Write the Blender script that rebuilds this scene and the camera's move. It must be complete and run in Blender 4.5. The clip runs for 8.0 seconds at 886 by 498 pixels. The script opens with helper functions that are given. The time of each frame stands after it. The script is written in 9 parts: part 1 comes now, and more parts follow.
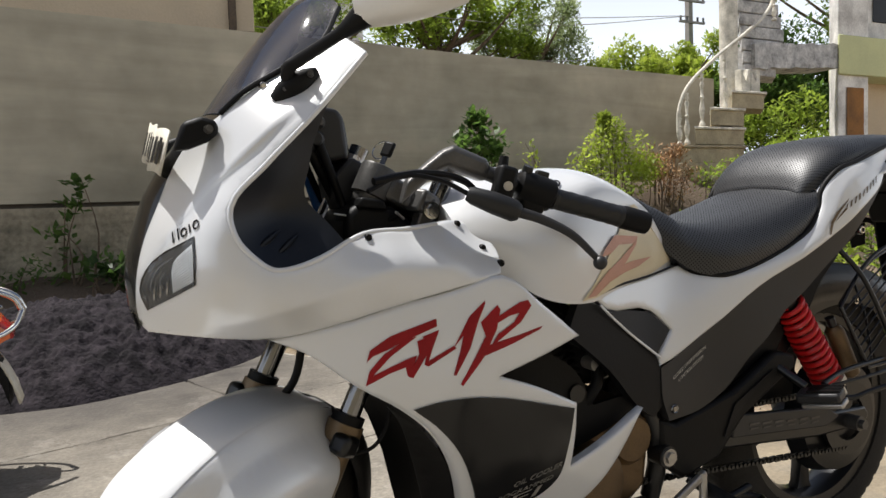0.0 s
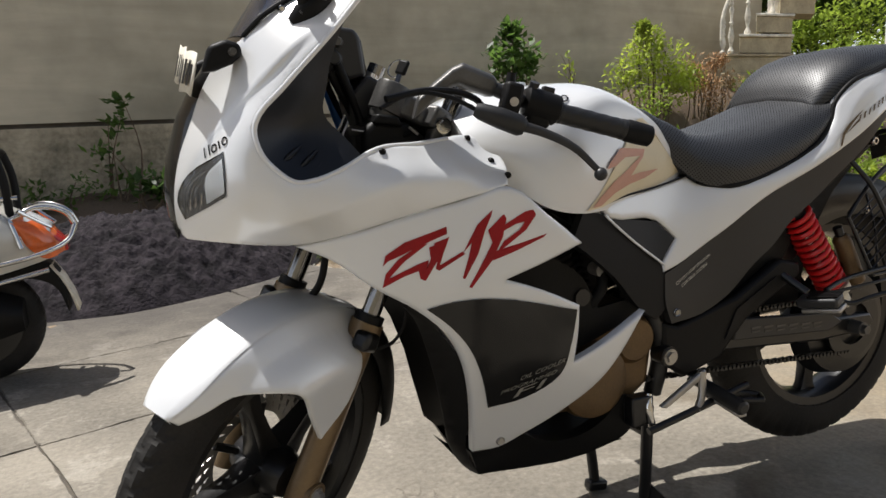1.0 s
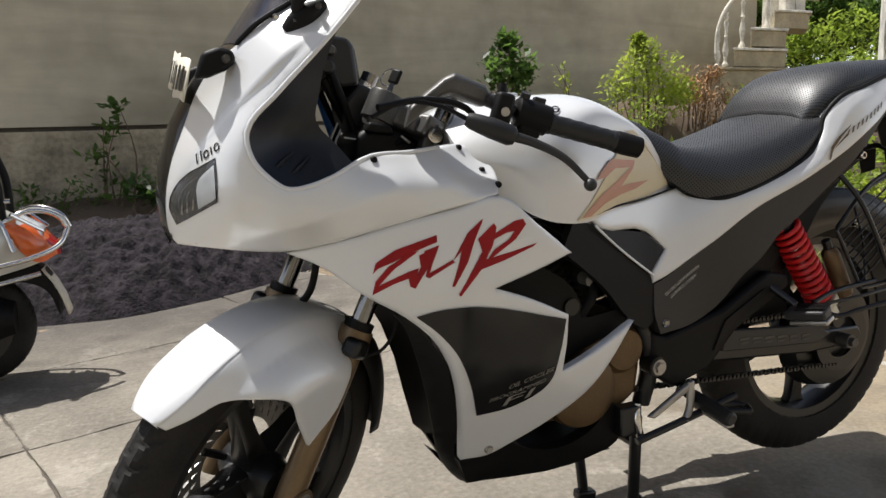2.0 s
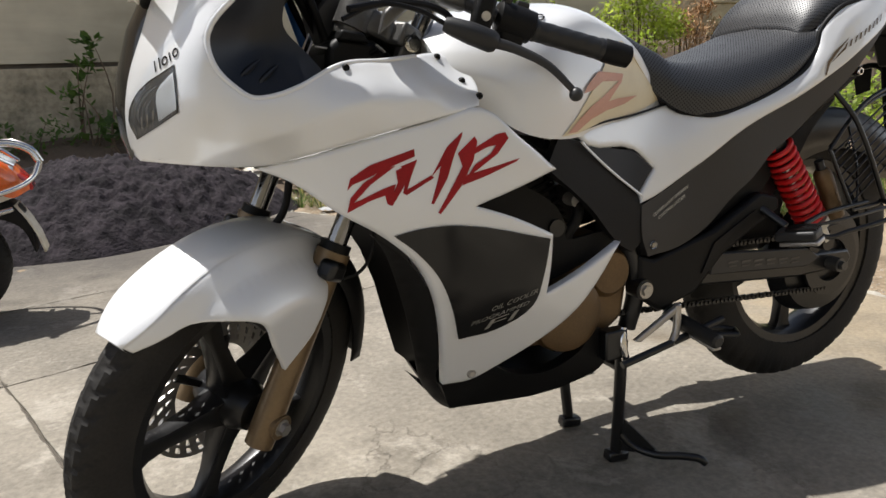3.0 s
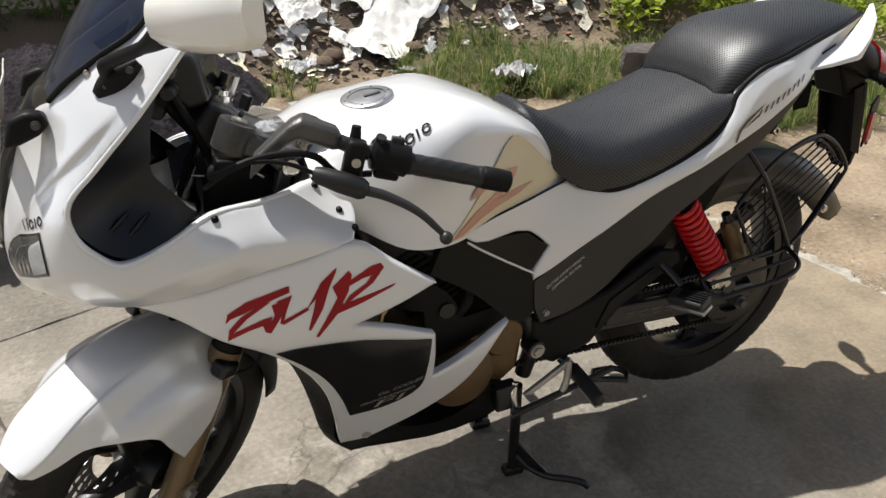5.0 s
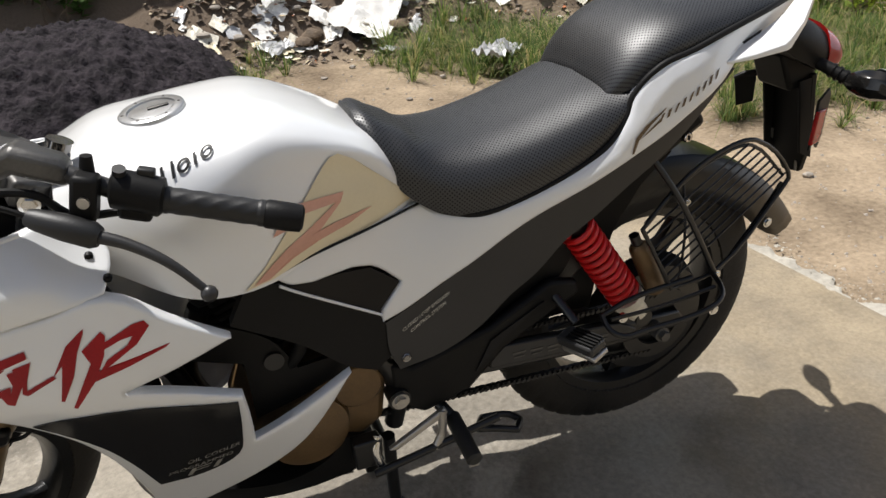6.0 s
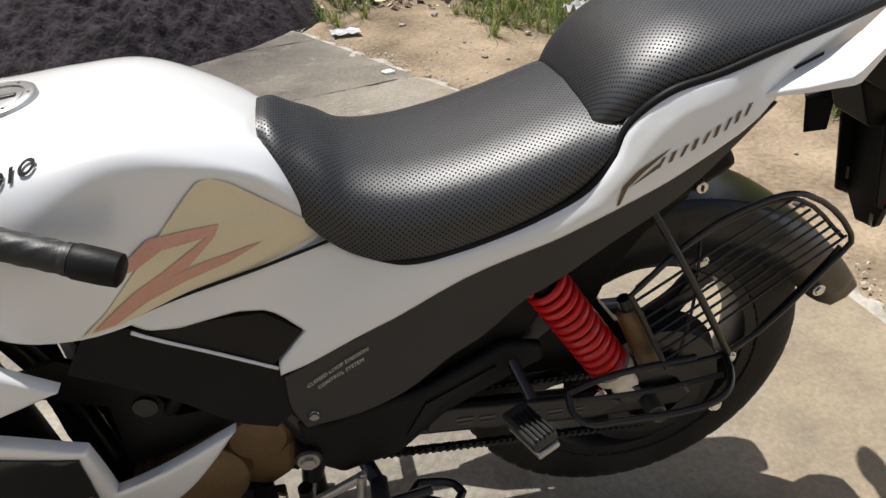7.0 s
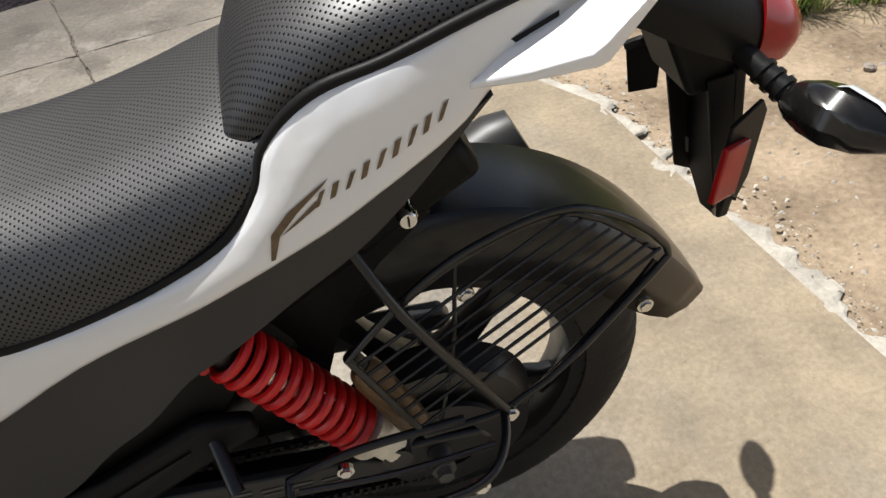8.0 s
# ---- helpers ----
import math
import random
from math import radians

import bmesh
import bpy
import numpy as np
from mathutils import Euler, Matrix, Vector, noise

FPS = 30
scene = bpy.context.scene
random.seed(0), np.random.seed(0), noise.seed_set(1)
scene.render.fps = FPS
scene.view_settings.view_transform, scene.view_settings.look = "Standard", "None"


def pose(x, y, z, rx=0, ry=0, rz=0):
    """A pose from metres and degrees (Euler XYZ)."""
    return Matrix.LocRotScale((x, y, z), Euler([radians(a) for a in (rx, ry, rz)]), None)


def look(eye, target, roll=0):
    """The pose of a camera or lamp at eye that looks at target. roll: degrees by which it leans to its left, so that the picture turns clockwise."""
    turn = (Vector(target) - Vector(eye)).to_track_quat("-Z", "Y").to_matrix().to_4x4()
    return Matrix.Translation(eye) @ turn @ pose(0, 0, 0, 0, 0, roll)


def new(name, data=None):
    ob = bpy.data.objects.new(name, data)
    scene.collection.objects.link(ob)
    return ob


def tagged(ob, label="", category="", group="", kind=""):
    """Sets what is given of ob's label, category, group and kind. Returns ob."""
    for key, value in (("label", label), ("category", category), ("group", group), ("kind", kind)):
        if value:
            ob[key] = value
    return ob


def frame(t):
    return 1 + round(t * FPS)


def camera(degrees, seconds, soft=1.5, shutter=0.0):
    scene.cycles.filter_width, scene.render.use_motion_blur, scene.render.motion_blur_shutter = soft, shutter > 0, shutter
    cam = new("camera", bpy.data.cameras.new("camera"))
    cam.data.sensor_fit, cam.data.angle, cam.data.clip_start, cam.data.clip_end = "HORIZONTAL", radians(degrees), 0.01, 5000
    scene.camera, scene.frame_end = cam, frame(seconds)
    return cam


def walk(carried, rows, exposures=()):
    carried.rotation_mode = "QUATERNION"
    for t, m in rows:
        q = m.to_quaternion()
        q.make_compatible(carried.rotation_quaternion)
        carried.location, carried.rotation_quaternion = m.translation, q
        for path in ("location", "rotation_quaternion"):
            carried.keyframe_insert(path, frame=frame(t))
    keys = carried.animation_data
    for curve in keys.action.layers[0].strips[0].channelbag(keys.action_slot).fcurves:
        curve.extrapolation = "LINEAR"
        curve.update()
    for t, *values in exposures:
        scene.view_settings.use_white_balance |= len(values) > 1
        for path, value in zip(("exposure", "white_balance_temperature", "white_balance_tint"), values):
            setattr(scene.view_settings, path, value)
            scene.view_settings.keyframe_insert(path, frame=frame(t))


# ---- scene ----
cam = camera(63.2, 8.0)
PATH = [
    (0, (-0.8061, -1.1505, 0.8746), (0.1104, 0.7350, 0.7486), -1.9),
    (0.5, (-0.7825, -1.2399, 0.8830), (-0.0259, 0.6977, 0.5943), -3.3),
    (1, (-0.8021, -1.2450, 0.8746), (-0.0085, 0.6651, 0.5092), -2.5),
    (1.2, (-0.7992, -1.2665, 0.8746), (0.0020, 0.6459, 0.5460), -3.7),
    (2.3, (-0.7978, -1.2445, 0.8746), (0.0126, 0.6553, 0.4966), -1.1),
    (2.5, (-0.7981, -1.2381, 0.8610), (0.0209, 0.6448, 0.4232), -1.1),
    (3, (-0.7687, -1.2214, 0.8232), (0.0527, 0.6454, 0.3224), -2.1),
    (3.5, (-0.7533, -1.1787, 0.8043), (0.0718, 0.6834, 0.2951), -2.5),
    (4, (-0.7558, -1.1267, 0.9818), (0.0680, 0.6595, 0.2478), -4),
    (4.5, (-0.7488, -1.1021, 1.2338), (0.0497, 0.5823, 0.2656), -3.4),
    (5, (-0.5319, -1.2018, 1.2726), (0.2020, 0.5090, 0.3014), -0.8),
    (5.2, (-0.3823, -1.2242, 1.2758), (0.3582, 0.4796, 0.2961), 2.1),
    (6.3, (-0.0968, -1.0094, 1.2306), (0.5047, 0.6985, 0.1670), -3.6),
    (6.5, (-0.0503, -0.9545, 1.2243), (0.4880, 0.7374, 0.1029), -1.9),
    (7, (0.1890, -0.8940, 1.2442), (0.5134, 0.8212, 0.0756), -0.9),
    (7.5, (0.3472, -0.7768, 1.2033), (0.7798, 0.8310, -0.0766), -1.8),
    (7.7, (0.4161, -0.7191, 1.1980), (0.8691, 0.8356, -0.1397), -2.1),
    (8, (0.5965, -0.6477, 1.1876), (0.9055, 0.8959, -0.2037), -3.9),
]
walk(cam, [(t, look(eye, target, roll)) for t, eye, target, roll in PATH], exposures=((0, 0.30), (2.5, 0.42), (3.5, 0.50), (4, 0.49), (5, 0.31), (6.5, 0.38), (7.5, 0.47), (8, 0.52)))

# light: high sun from behind the bike, open sky
world = bpy.data.worlds.new("world")
scene.world = world
world.use_nodes = True
SUN_FROM = Vector((-0.25, 0.32, 1.0)).normalized()
_nt = world.node_tree
_sky = _nt.nodes.new("ShaderNodeTexSky")
_sky.sky_type = "NISHITA"
_sky.sun_disc = False
_sky.sun_elevation = math.asin(SUN_FROM.z)
_sky.sun_rotation = math.atan2(SUN_FROM.x, SUN_FROM.y)
_sky.air_density, _sky.dust_density, _sky.ozone_density = 1.0, 3.0, 1.0
_nt.nodes["Background"].inputs["Strength"].default_value = 0.062
# summer haze: the sky pales towards the horizon
_co, _xyz, _low, _pow, _mix = (_nt.nodes.new(q) for q in ("ShaderNodeTexCoord", "ShaderNodeSeparateXYZ", "ShaderNodeMapRange", "ShaderNodeMath", "ShaderNodeMix"))
_nt.links.new(_co.outputs["Generated"], _xyz.inputs["Vector"])
_low.inputs["From Min"].default_value, _low.inputs["From Max"].default_value = 0.62, 0.10
_nt.links.new(_xyz.outputs["Z"], _low.inputs["Value"])
_pow.operation, _pow.inputs[1].default_value = "POWER", 1.25
_nt.links.new(_low.outputs["Result"], _pow.inputs[0])
_mix.data_type = "RGBA"
_nt.links.new(_pow.outputs[0], _mix.inputs["Factor"])
_nt.links.new(_sky.outputs["Color"], _mix.inputs["A"])
_mix.inputs["B"].default_value = (16.8, 17.8, 19.4, 1)
_nt.links.new(_mix.outputs["Result"], _nt.nodes["Background"].inputs["Color"])
sun_data = bpy.data.lights.new("sun", "SUN")
sun_data.energy, sun_data.angle, sun_data.color = 5.0, radians(0.6), (1.0, 0.975, 0.94)
sun = new("sun", sun_data)
sun.matrix_world = look(tuple(SUN_FROM * 30), (0, 0, 0))


# ---- materials ----
def material(name, color, rough=0.5, metal=0.0, vary=0.15, scale=6.0, grain=80.0, bump=0.15, coat=0.0, tint=None, spec=0.5, per_object=0.0):
    """A surface with variation at two scales: broad patches and fine grain."""
    m = bpy.data.materials.new(name)
    m.use_nodes = True
    n, k = m.node_tree.nodes, m.node_tree.links
    b = n["Principled BSDF"]
    b.inputs["Metallic"].default_value = metal
    b.inputs["Specular IOR Level"].default_value = spec
    b.inputs["Coat Weight"].default_value = coat
    b.inputs["Coat Roughness"].default_value = 0.04
    co = n.new("ShaderNodeTexCoord")
    big, fine = n.new("ShaderNodeTexNoise"), n.new("ShaderNodeTexNoise")
    for t, s, d in ((big, scale, 5.0), (fine, grain, 3.0)):
        t.inputs["Scale"].default_value, t.inputs["Detail"].default_value = s, d
        k.new(co.outputs["Object"], t.inputs["Vector"])
    add = n.new("ShaderNodeMath")
    add.operation = "MULTIPLY_ADD"
    add.inputs[1].default_value = 0.4
    k.new(fine.outputs["Fac"], add.inputs[0])
    k.new(big.outputs["Fac"], add.inputs[2])
    value = add.outputs[0]
    if per_object:
        info, mix = n.new("ShaderNodeObjectInfo"), n.new("ShaderNodeMath")
        mix.operation = "MULTIPLY_ADD"
        mix.inputs[1].default_value = per_object
        k.new(info.outputs["Random"], mix.inputs[0])
        k.new(value, mix.inputs[2])
        value = mix.outputs[0]
    ramp = n.new("ShaderNodeValToRGB")
    lo = [c * (1 - vary) for c in color]
    hi = [min(1.0, c * (1 + vary)) for c in (tint or color)]
    ramp.color_ramp.elements[0].position, ramp.color_ramp.elements[0].color = 0.45, (*lo, 1)
    ramp.color_ramp.elements[1].position, ramp.color_ramp.elements[1].color = 0.95 + per_object, (*hi, 1)
    k.new(value, ramp.inputs["Fac"])
    k.new(ramp.outputs["Color"], b.inputs["Base Color"])
    rr = n.new("ShaderNodeMapRange")
    rr.inputs["To Min"].default_value, rr.inputs["To Max"].default_value = max(0.02, rough * 0.8), min(1.0, rough * 1.2)
    k.new(big.outputs["Fac"], rr.inputs["Value"])
    k.new(rr.outputs["Result"], b.inputs["Roughness"])
    if bump:
        bp = n.new("ShaderNodeBump")
        bp.inputs["Strength"].default_value, bp.inputs["Distance"].default_value = bump, 0.5 / grain
        k.new(fine.outputs["Fac"], bp.inputs["Height"])
        k.new(bp.outputs["Normal"], b.inputs["Normal"])
    return m


def dotted(name, color, rough, pitch, depth, gloss):
    """Vinyl pricked with staggered rows of small pits."""
    m = material(name, color, rough, vary=0.2, grain=60, bump=0)
    n, k = m.node_tree.nodes, m.node_tree.links
    b = n["Principled BSDF"]
    co, vo, bp, pit = n.new("ShaderNodeTexCoord"), n.new("ShaderNodeTexVoronoi"), n.new("ShaderNodeBump"), n.new("ShaderNodeMapRange")
    vo.voronoi_dimensions = "2D"
    vo.inputs["Scale"].default_value, vo.inputs["Randomness"].default_value = 1 / pitch, 0.0
    mp = n.new("ShaderNodeMapping")
    mp.inputs["Rotation"].default_value = (0, 0, radians(45))
    k.new(co.outputs["UV"], mp.inputs["Vector"])
    k.new(mp.outputs["Vector"], vo.inputs["Vector"])
    pit.interpolation_type = "SMOOTHSTEP"
    pit.inputs["From Min"].default_value, pit.inputs["From Max"].default_value = 0.10, 0.30
    k.new(vo.outputs["Distance"], pit.inputs["Value"])
    hide, add = n.new("ShaderNodeTexVoronoi"), n.new("ShaderNodeMath")
    hide.inputs["Scale"].default_value = 900
    k.new(co.outputs["Object"], hide.inputs["Vector"])
    add.operation, add.inputs[1].default_value = "MULTIPLY_ADD", 0.10
    k.new(hide.outputs["Distance"], add.inputs[0])
    k.new(pit.outputs["Result"], add.inputs[2])
    bp.inputs["Strength"].default_value, bp.inputs["Distance"].default_value = depth, 0.0014
    k.new(add.outputs[0], bp.inputs["Height"])
    k.new(bp.outputs["Normal"], b.inputs["Normal"])
    # shade inside the pits put into the colour: each pit darkened
    mix = n.new("ShaderNodeMix")
    mix.data_type = "RGBA"
    k.new(pit.outputs["Result"], mix.inputs["Factor"])
    mix.inputs["A"].default_value = (0.004, 0.004, 0.0045, 1)
    k.new(b.inputs["Base Color"].links[0].from_socket, mix.inputs["B"])
    k.new(mix.outputs["Result"], b.inputs["Base Color"])
    # the pits are dull, the skin between them worn to a sheen
    for socket, low, high in (("Roughness", 0.95, rough), ("Specular IOR Level", 0.0, gloss)):
        rng = n.new("ShaderNodeMapRange")
        rng.inputs["To Min"].default_value, rng.inputs["To Max"].default_value = low, high
        k.new(pit.outputs["Result"], rng.inputs["Value"])
        k.new(rng.outputs["Result"], b.inputs[socket])
    return m


def glassy(name, color, rough=0.02, alpha=1.0):
    m = bpy.data.materials.new(name)
    m.use_nodes = True
    b = m.node_tree.nodes["Principled BSDF"]
    b.inputs["Base Color"].default_value = (*color, 1)
    b.inputs["Roughness"].default_value = rough
    b.inputs["Alpha"].default_value = alpha
    return m


def cracked(name, color, tint, stain):
    """Old cement: patches, stains, fine pits and hairline cracks."""
    m = material(name, color, 0.9, vary=0.26, scale=1.9, grain=55, bump=0.35, tint=tint, spec=0.25, per_object=0.12)
    n, k = m.node_tree.nodes, m.node_tree.links
    b = n["Principled BSDF"]
    base = b.inputs["Base Color"].links[0].from_socket
    co = n.new("ShaderNodeTexCoord")
    warp, vo, spot = n.new("ShaderNodeTexNoise"), n.new("ShaderNodeTexVoronoi"), n.new("ShaderNodeTexNoise")
    warp.inputs["Scale"].default_value, warp.inputs["Detail"].default_value, warp.inputs["Roughness"].default_value = 3.0, 8.0, 0.62
    k.new(co.outputs["Object"], warp.inputs["Vector"])
    mixv = n.new("ShaderNodeMix")
    mixv.data_type = "VECTOR"
    mixv.inputs["Factor"].default_value = 0.42
    k.new(co.outputs["Object"], mixv.inputs["A"])
    k.new(warp.outputs["Color"], mixv.inputs["B"])
    vo.feature = "DISTANCE_TO_EDGE"
    vo.inputs["Scale"].default_value = 1.3
    k.new(mixv.outputs["Result"], vo.inputs["Vector"])
    line = n.new("ShaderNodeMapRange")
    line.inputs["From Max"].default_value = 0.0055
    k.new(vo.outputs["Distance"], line.inputs["Value"])
    spot.inputs["Scale"].default_value, spot.inputs["Detail"].default_value = 3.3, 8.0
    k.new(co.outputs["Object"], spot.inputs["Vector"])
    sp = n.new("ShaderNodeMapRange")
    sp.inputs["From Min"].default_value, sp.inputs["From Max"].default_value = 0.56, 0.72
    sp.inputs["To Max"].default_value = 0.75
    k.new(spot.outputs["Fac"], sp.inputs["Value"])
    m1 = n.new("ShaderNodeMix")
    m1.data_type = "RGBA"
    k.new(sp.outputs["Result"], m1.inputs["Factor"])
    k.new(base, m1.inputs["A"])
    m1.inputs["B"].default_value = (*stain, 1)
    m2 = n.new("ShaderNodeMix")
    m2.data_type = "RGBA"
    keep = n.new("ShaderNodeMapRange")
    keep.inputs["To Min"].default_value = 0.58
    gap, gapr, whole = n.new("ShaderNodeTexNoise"), n.new("ShaderNodeMapRange"), n.new("ShaderNodeMath")
    gap.inputs["Scale"].default_value, gap.inputs["Detail"].default_value = 1.9, 4.0
    k.new(co.outputs["Object"], gap.inputs["Vector"])
    gapr.inputs["From Min"].default_value, gapr.inputs["From Max"].default_value = 0.53, 0.45
    k.new(gap.outputs["Fac"], gapr.inputs["Value"])
    whole.operation = "MAXIMUM"
    k.new(line.outputs["Result"], whole.inputs[0])
    k.new(gapr.outputs["Result"], whole.inputs[1])
    far, clear = n.new("ShaderNodeMapRange"), n.new("ShaderNodeMath")
    far.inputs["From Min"].default_value, far.inputs["From Max"].default_value = 0.3, 0.8
    k.new(co.outputs["Object"], (xyz := n.new("ShaderNodeSeparateXYZ")).inputs["Vector"])
    k.new(xyz.outputs["X"], far.inputs["Value"])
    clear.operation = "MAXIMUM"
    k.new(whole.outputs[0], clear.inputs[0])
    k.new(far.outputs["Result"], clear.inputs[1])
    k.new(clear.outputs[0], keep.inputs["Value"])
    k.new(keep.outputs["Result"], m2.inputs["Factor"])
    m2.inputs["A"].default_value = (0.10, 0.085, 0.07, 1)
    # chalky chips, and a film of blown sand towards the bare earth
    chip, chipr = n.new("ShaderNodeTexNoise"), n.new("ShaderNodeMapRange")
    chip.inputs["Scale"].default_value, chip.inputs["Detail"].default_value, chip.inputs["Roughness"].default_value = 4.2, 11.0, 0.72
    k.new(co.outputs["Object"], chip.inputs["Vector"])
    chipr.inputs["From Min"].default_value, chipr.inputs["From Max"].default_value, chipr.inputs["To Max"].default_value = 0.545, 0.615, 0.58
    k.new(chip.outputs["Fac"], chipr.inputs["Value"])
    m3 = n.new("ShaderNodeMix")
    m3.data_type = "RGBA"
    k.new(m1.outputs["Result"], m3.inputs["A"])
    m3.inputs["B"].default_value = (0.37, 0.338, 0.285, 1)
    xyz, sand, sandr = n.new("ShaderNodeSeparateXYZ"), n.new("ShaderNodeMath"), n.new("ShaderNodeMapRange")
    k.new(co.outputs["Object"], xyz.inputs["Vector"])
    west, both = n.new("ShaderNodeMapRange"), n.new("ShaderNodeMath")
    west.inputs["From Min"].default_value, west.inputs["From Max"].default_value = 0.95, 0.15
    k.new(xyz.outputs["X"], west.inputs["Value"])
    both.operation = "MULTIPLY"
    k.new(chipr.outputs["Result"], both.inputs[0])
    k.new(west.outputs["Result"], both.inputs[1])
    k.new(both.outputs[0], m3.inputs["Factor"])
    sand.operation = "MULTIPLY_ADD"
    sand.inputs[1].default_value = 1.6
    k.new(spot.outputs["Fac"], sand.inputs[0])
    k.new(xyz.outputs["X"], sand.inputs[2])
    sandr.inputs["From Min"].default_value, sandr.inputs["From Max"].default_value, sandr.inputs["To Max"].default_value = 1.45, 2.1, 0.68
    k.new(sand.outputs[0], sandr.inputs["Value"])
    m4 = n.new("ShaderNodeMix")
    m4.data_type = "RGBA"
    k.new(sandr.outputs["Result"], m4.inputs["Factor"])
    k.new(m3.outputs["Result"], m4.inputs["A"])
    drift, driftr = n.new("ShaderNodeTexNoise"), n.new("ShaderNodeValToRGB")
    drift.inputs["Scale"].default_value, drift.inputs["Detail"].default_value, drift.inputs["Roughness"].default_value = 5.5, 9.0, 0.62
    k.new(co.outputs["Object"], drift.inputs["Vector"])
    driftr.color_ramp.elements[0].position, driftr.color_ramp.elements[0].color = 0.36, (0.205, 0.163, 0.108, 1)
    driftr.color_ramp.elements[1].position, driftr.color_ramp.elements[1].color = 0.66, (0.335, 0.268, 0.172, 1)
    k.new(drift.outputs["Fac"], driftr.inputs["Fac"])
    k.new(driftr.outputs["Color"], m4.inputs["B"])
    # dark dust spilt from the heap over the slabs
    place, reach, patch, spill, m5 = n.new("ShaderNodeMapping"), n.new("ShaderNodeVectorMath"), n.new("ShaderNodeMath"), n.new("ShaderNodeMapRange"), n.new("ShaderNodeMix")
    place.inputs["Location"].default_value, place.inputs["Scale"].default_value = (0.95 / 1.7, -3.55 / 1.95, 0), (1 / 1.7, 1 / 1.95, 0)
    k.new(co.outputs["Object"], place.inputs["Vector"])
    reach.operation = "LENGTH"
    k.new(place.outputs["Vector"], reach.inputs[0])
    patch.operation, patch.inputs[1].default_value = "MULTIPLY_ADD", 0.55
    k.new(drift.outputs["Fac"], patch.inputs[0])
    k.new(reach.outputs["Value"], patch.inputs[2])
    spill.inputs["From Min"].default_value, spill.inputs["From Max"].default_value = 1.42, 0.82
    spill.inputs["To Max"].default_value = 0.72
    k.new(patch.outputs[0], spill.inputs["Value"])
    m5.data_type = "RGBA"
    k.new(spill.outputs["Result"], m5.inputs["Factor"])
    k.new(m4.outputs["Result"], m5.inputs["A"])
    m5.inputs["B"].default_value = (0.050, 0.045, 0.043, 1)
    # worn relief: flaked skin and shallow dips, with the cracks sunk in
    flake, relief, sunk = n.new("ShaderNodeTexNoise"), n.new("ShaderNodeBump"), n.new("ShaderNodeMath")
    flake.inputs["Scale"].default_value, flake.inputs["Detail"].default_value, flake.inputs["Roughness"].default_value = 9.0, 9.0, 0.6
    k.new(co.outputs["Object"], flake.inputs["Vector"])
    sunk.operation = "MULTIPLY_ADD"
    sunk.inputs[1].default_value = 0.12
    k.new(clear.outputs[0], sunk.inputs[0])
    k.new(flake.outputs["Fac"], sunk.inputs[2])
    relief.inputs["Strength"].default_value, relief.inputs["Distance"].default_value = 0.75, 0.02
    k.new(sunk.outputs[0], relief.inputs["Height"])
    k.new(b.inputs["Normal"].links[0].from_socket, relief.inputs["Normal"])
    k.new(relief.outputs["Normal"], b.inputs["Normal"])
    # fine speckle of sand grains and pores
    grit, gritr, m6 = n.new("ShaderNodeTexNoise"), n.new("ShaderNodeMapRange"), n.new("ShaderNodeMix")
    grit.inputs["Scale"].default_value, grit.inputs["Detail"].default_value, grit.inputs["Roughness"].default_value = 75.0, 6.0, 0.65
    k.new(co.outputs["Object"], grit.inputs["Vector"])
    gritr.inputs["From Min"].default_value, gritr.inputs["From Max"].default_value = 0.34, 0.66
    gritr.inputs["To Min"].default_value, gritr.inputs["To Max"].default_value = 0.87, 1.12
    k.new(grit.outputs["Fac"], gritr.inputs["Value"])
    m6.data_type, m6.blend_type = "RGBA", "MULTIPLY"
    m6.inputs["Factor"].default_value = 1.0
    k.new(m5.outputs["Result"], m6.inputs["A"])
    k.new(gritr.outputs["Result"], m6.inputs["B"])
    k.new(m6.outputs["Result"], m2.inputs["B"])
    k.new(m2.outputs["Result"], b.inputs["Base Color"])
    return m


def soiled(m, soil, start):
    """Dark rotten soil over a ground material, beyond an uneven line along y."""
    n, k = m.node_tree.nodes, m.node_tree.links
    b = n["Principled BSDF"]
    base = b.inputs["Base Color"].links[0].from_socket
    co, no, xyz, add, rng, mix = (n.new(q) for q in ("ShaderNodeTexCoord", "ShaderNodeTexNoise", "ShaderNodeSeparateXYZ", "ShaderNodeMath", "ShaderNodeMapRange", "ShaderNodeMix"))
    no.inputs["Scale"].default_value, no.inputs["Detail"].default_value = 2.3, 8.0
    k.new(co.outputs["Object"], no.inputs["Vector"])
    k.new(co.outputs["Object"], xyz.inputs["Vector"])
    add.operation = "MULTIPLY_ADD"
    add.inputs[1].default_value = 1.5
    k.new(no.outputs["Fac"], add.inputs[0])
    k.new(xyz.outputs["Y"], add.inputs[2])
    rng.inputs["From Min"].default_value, rng.inputs["From Max"].default_value = start + 0.6, start + 0.95
    k.new(add.outputs[0], rng.inputs["Value"])
    mix.data_type = "RGBA"
    k.new(rng.outputs["Result"], mix.inputs["Factor"])
    k.new(base, mix.inputs["A"])
    mix.inputs["B"].default_value = (*soil, 1)
    k.new(mix.outputs["Result"], b.inputs["Base Color"])


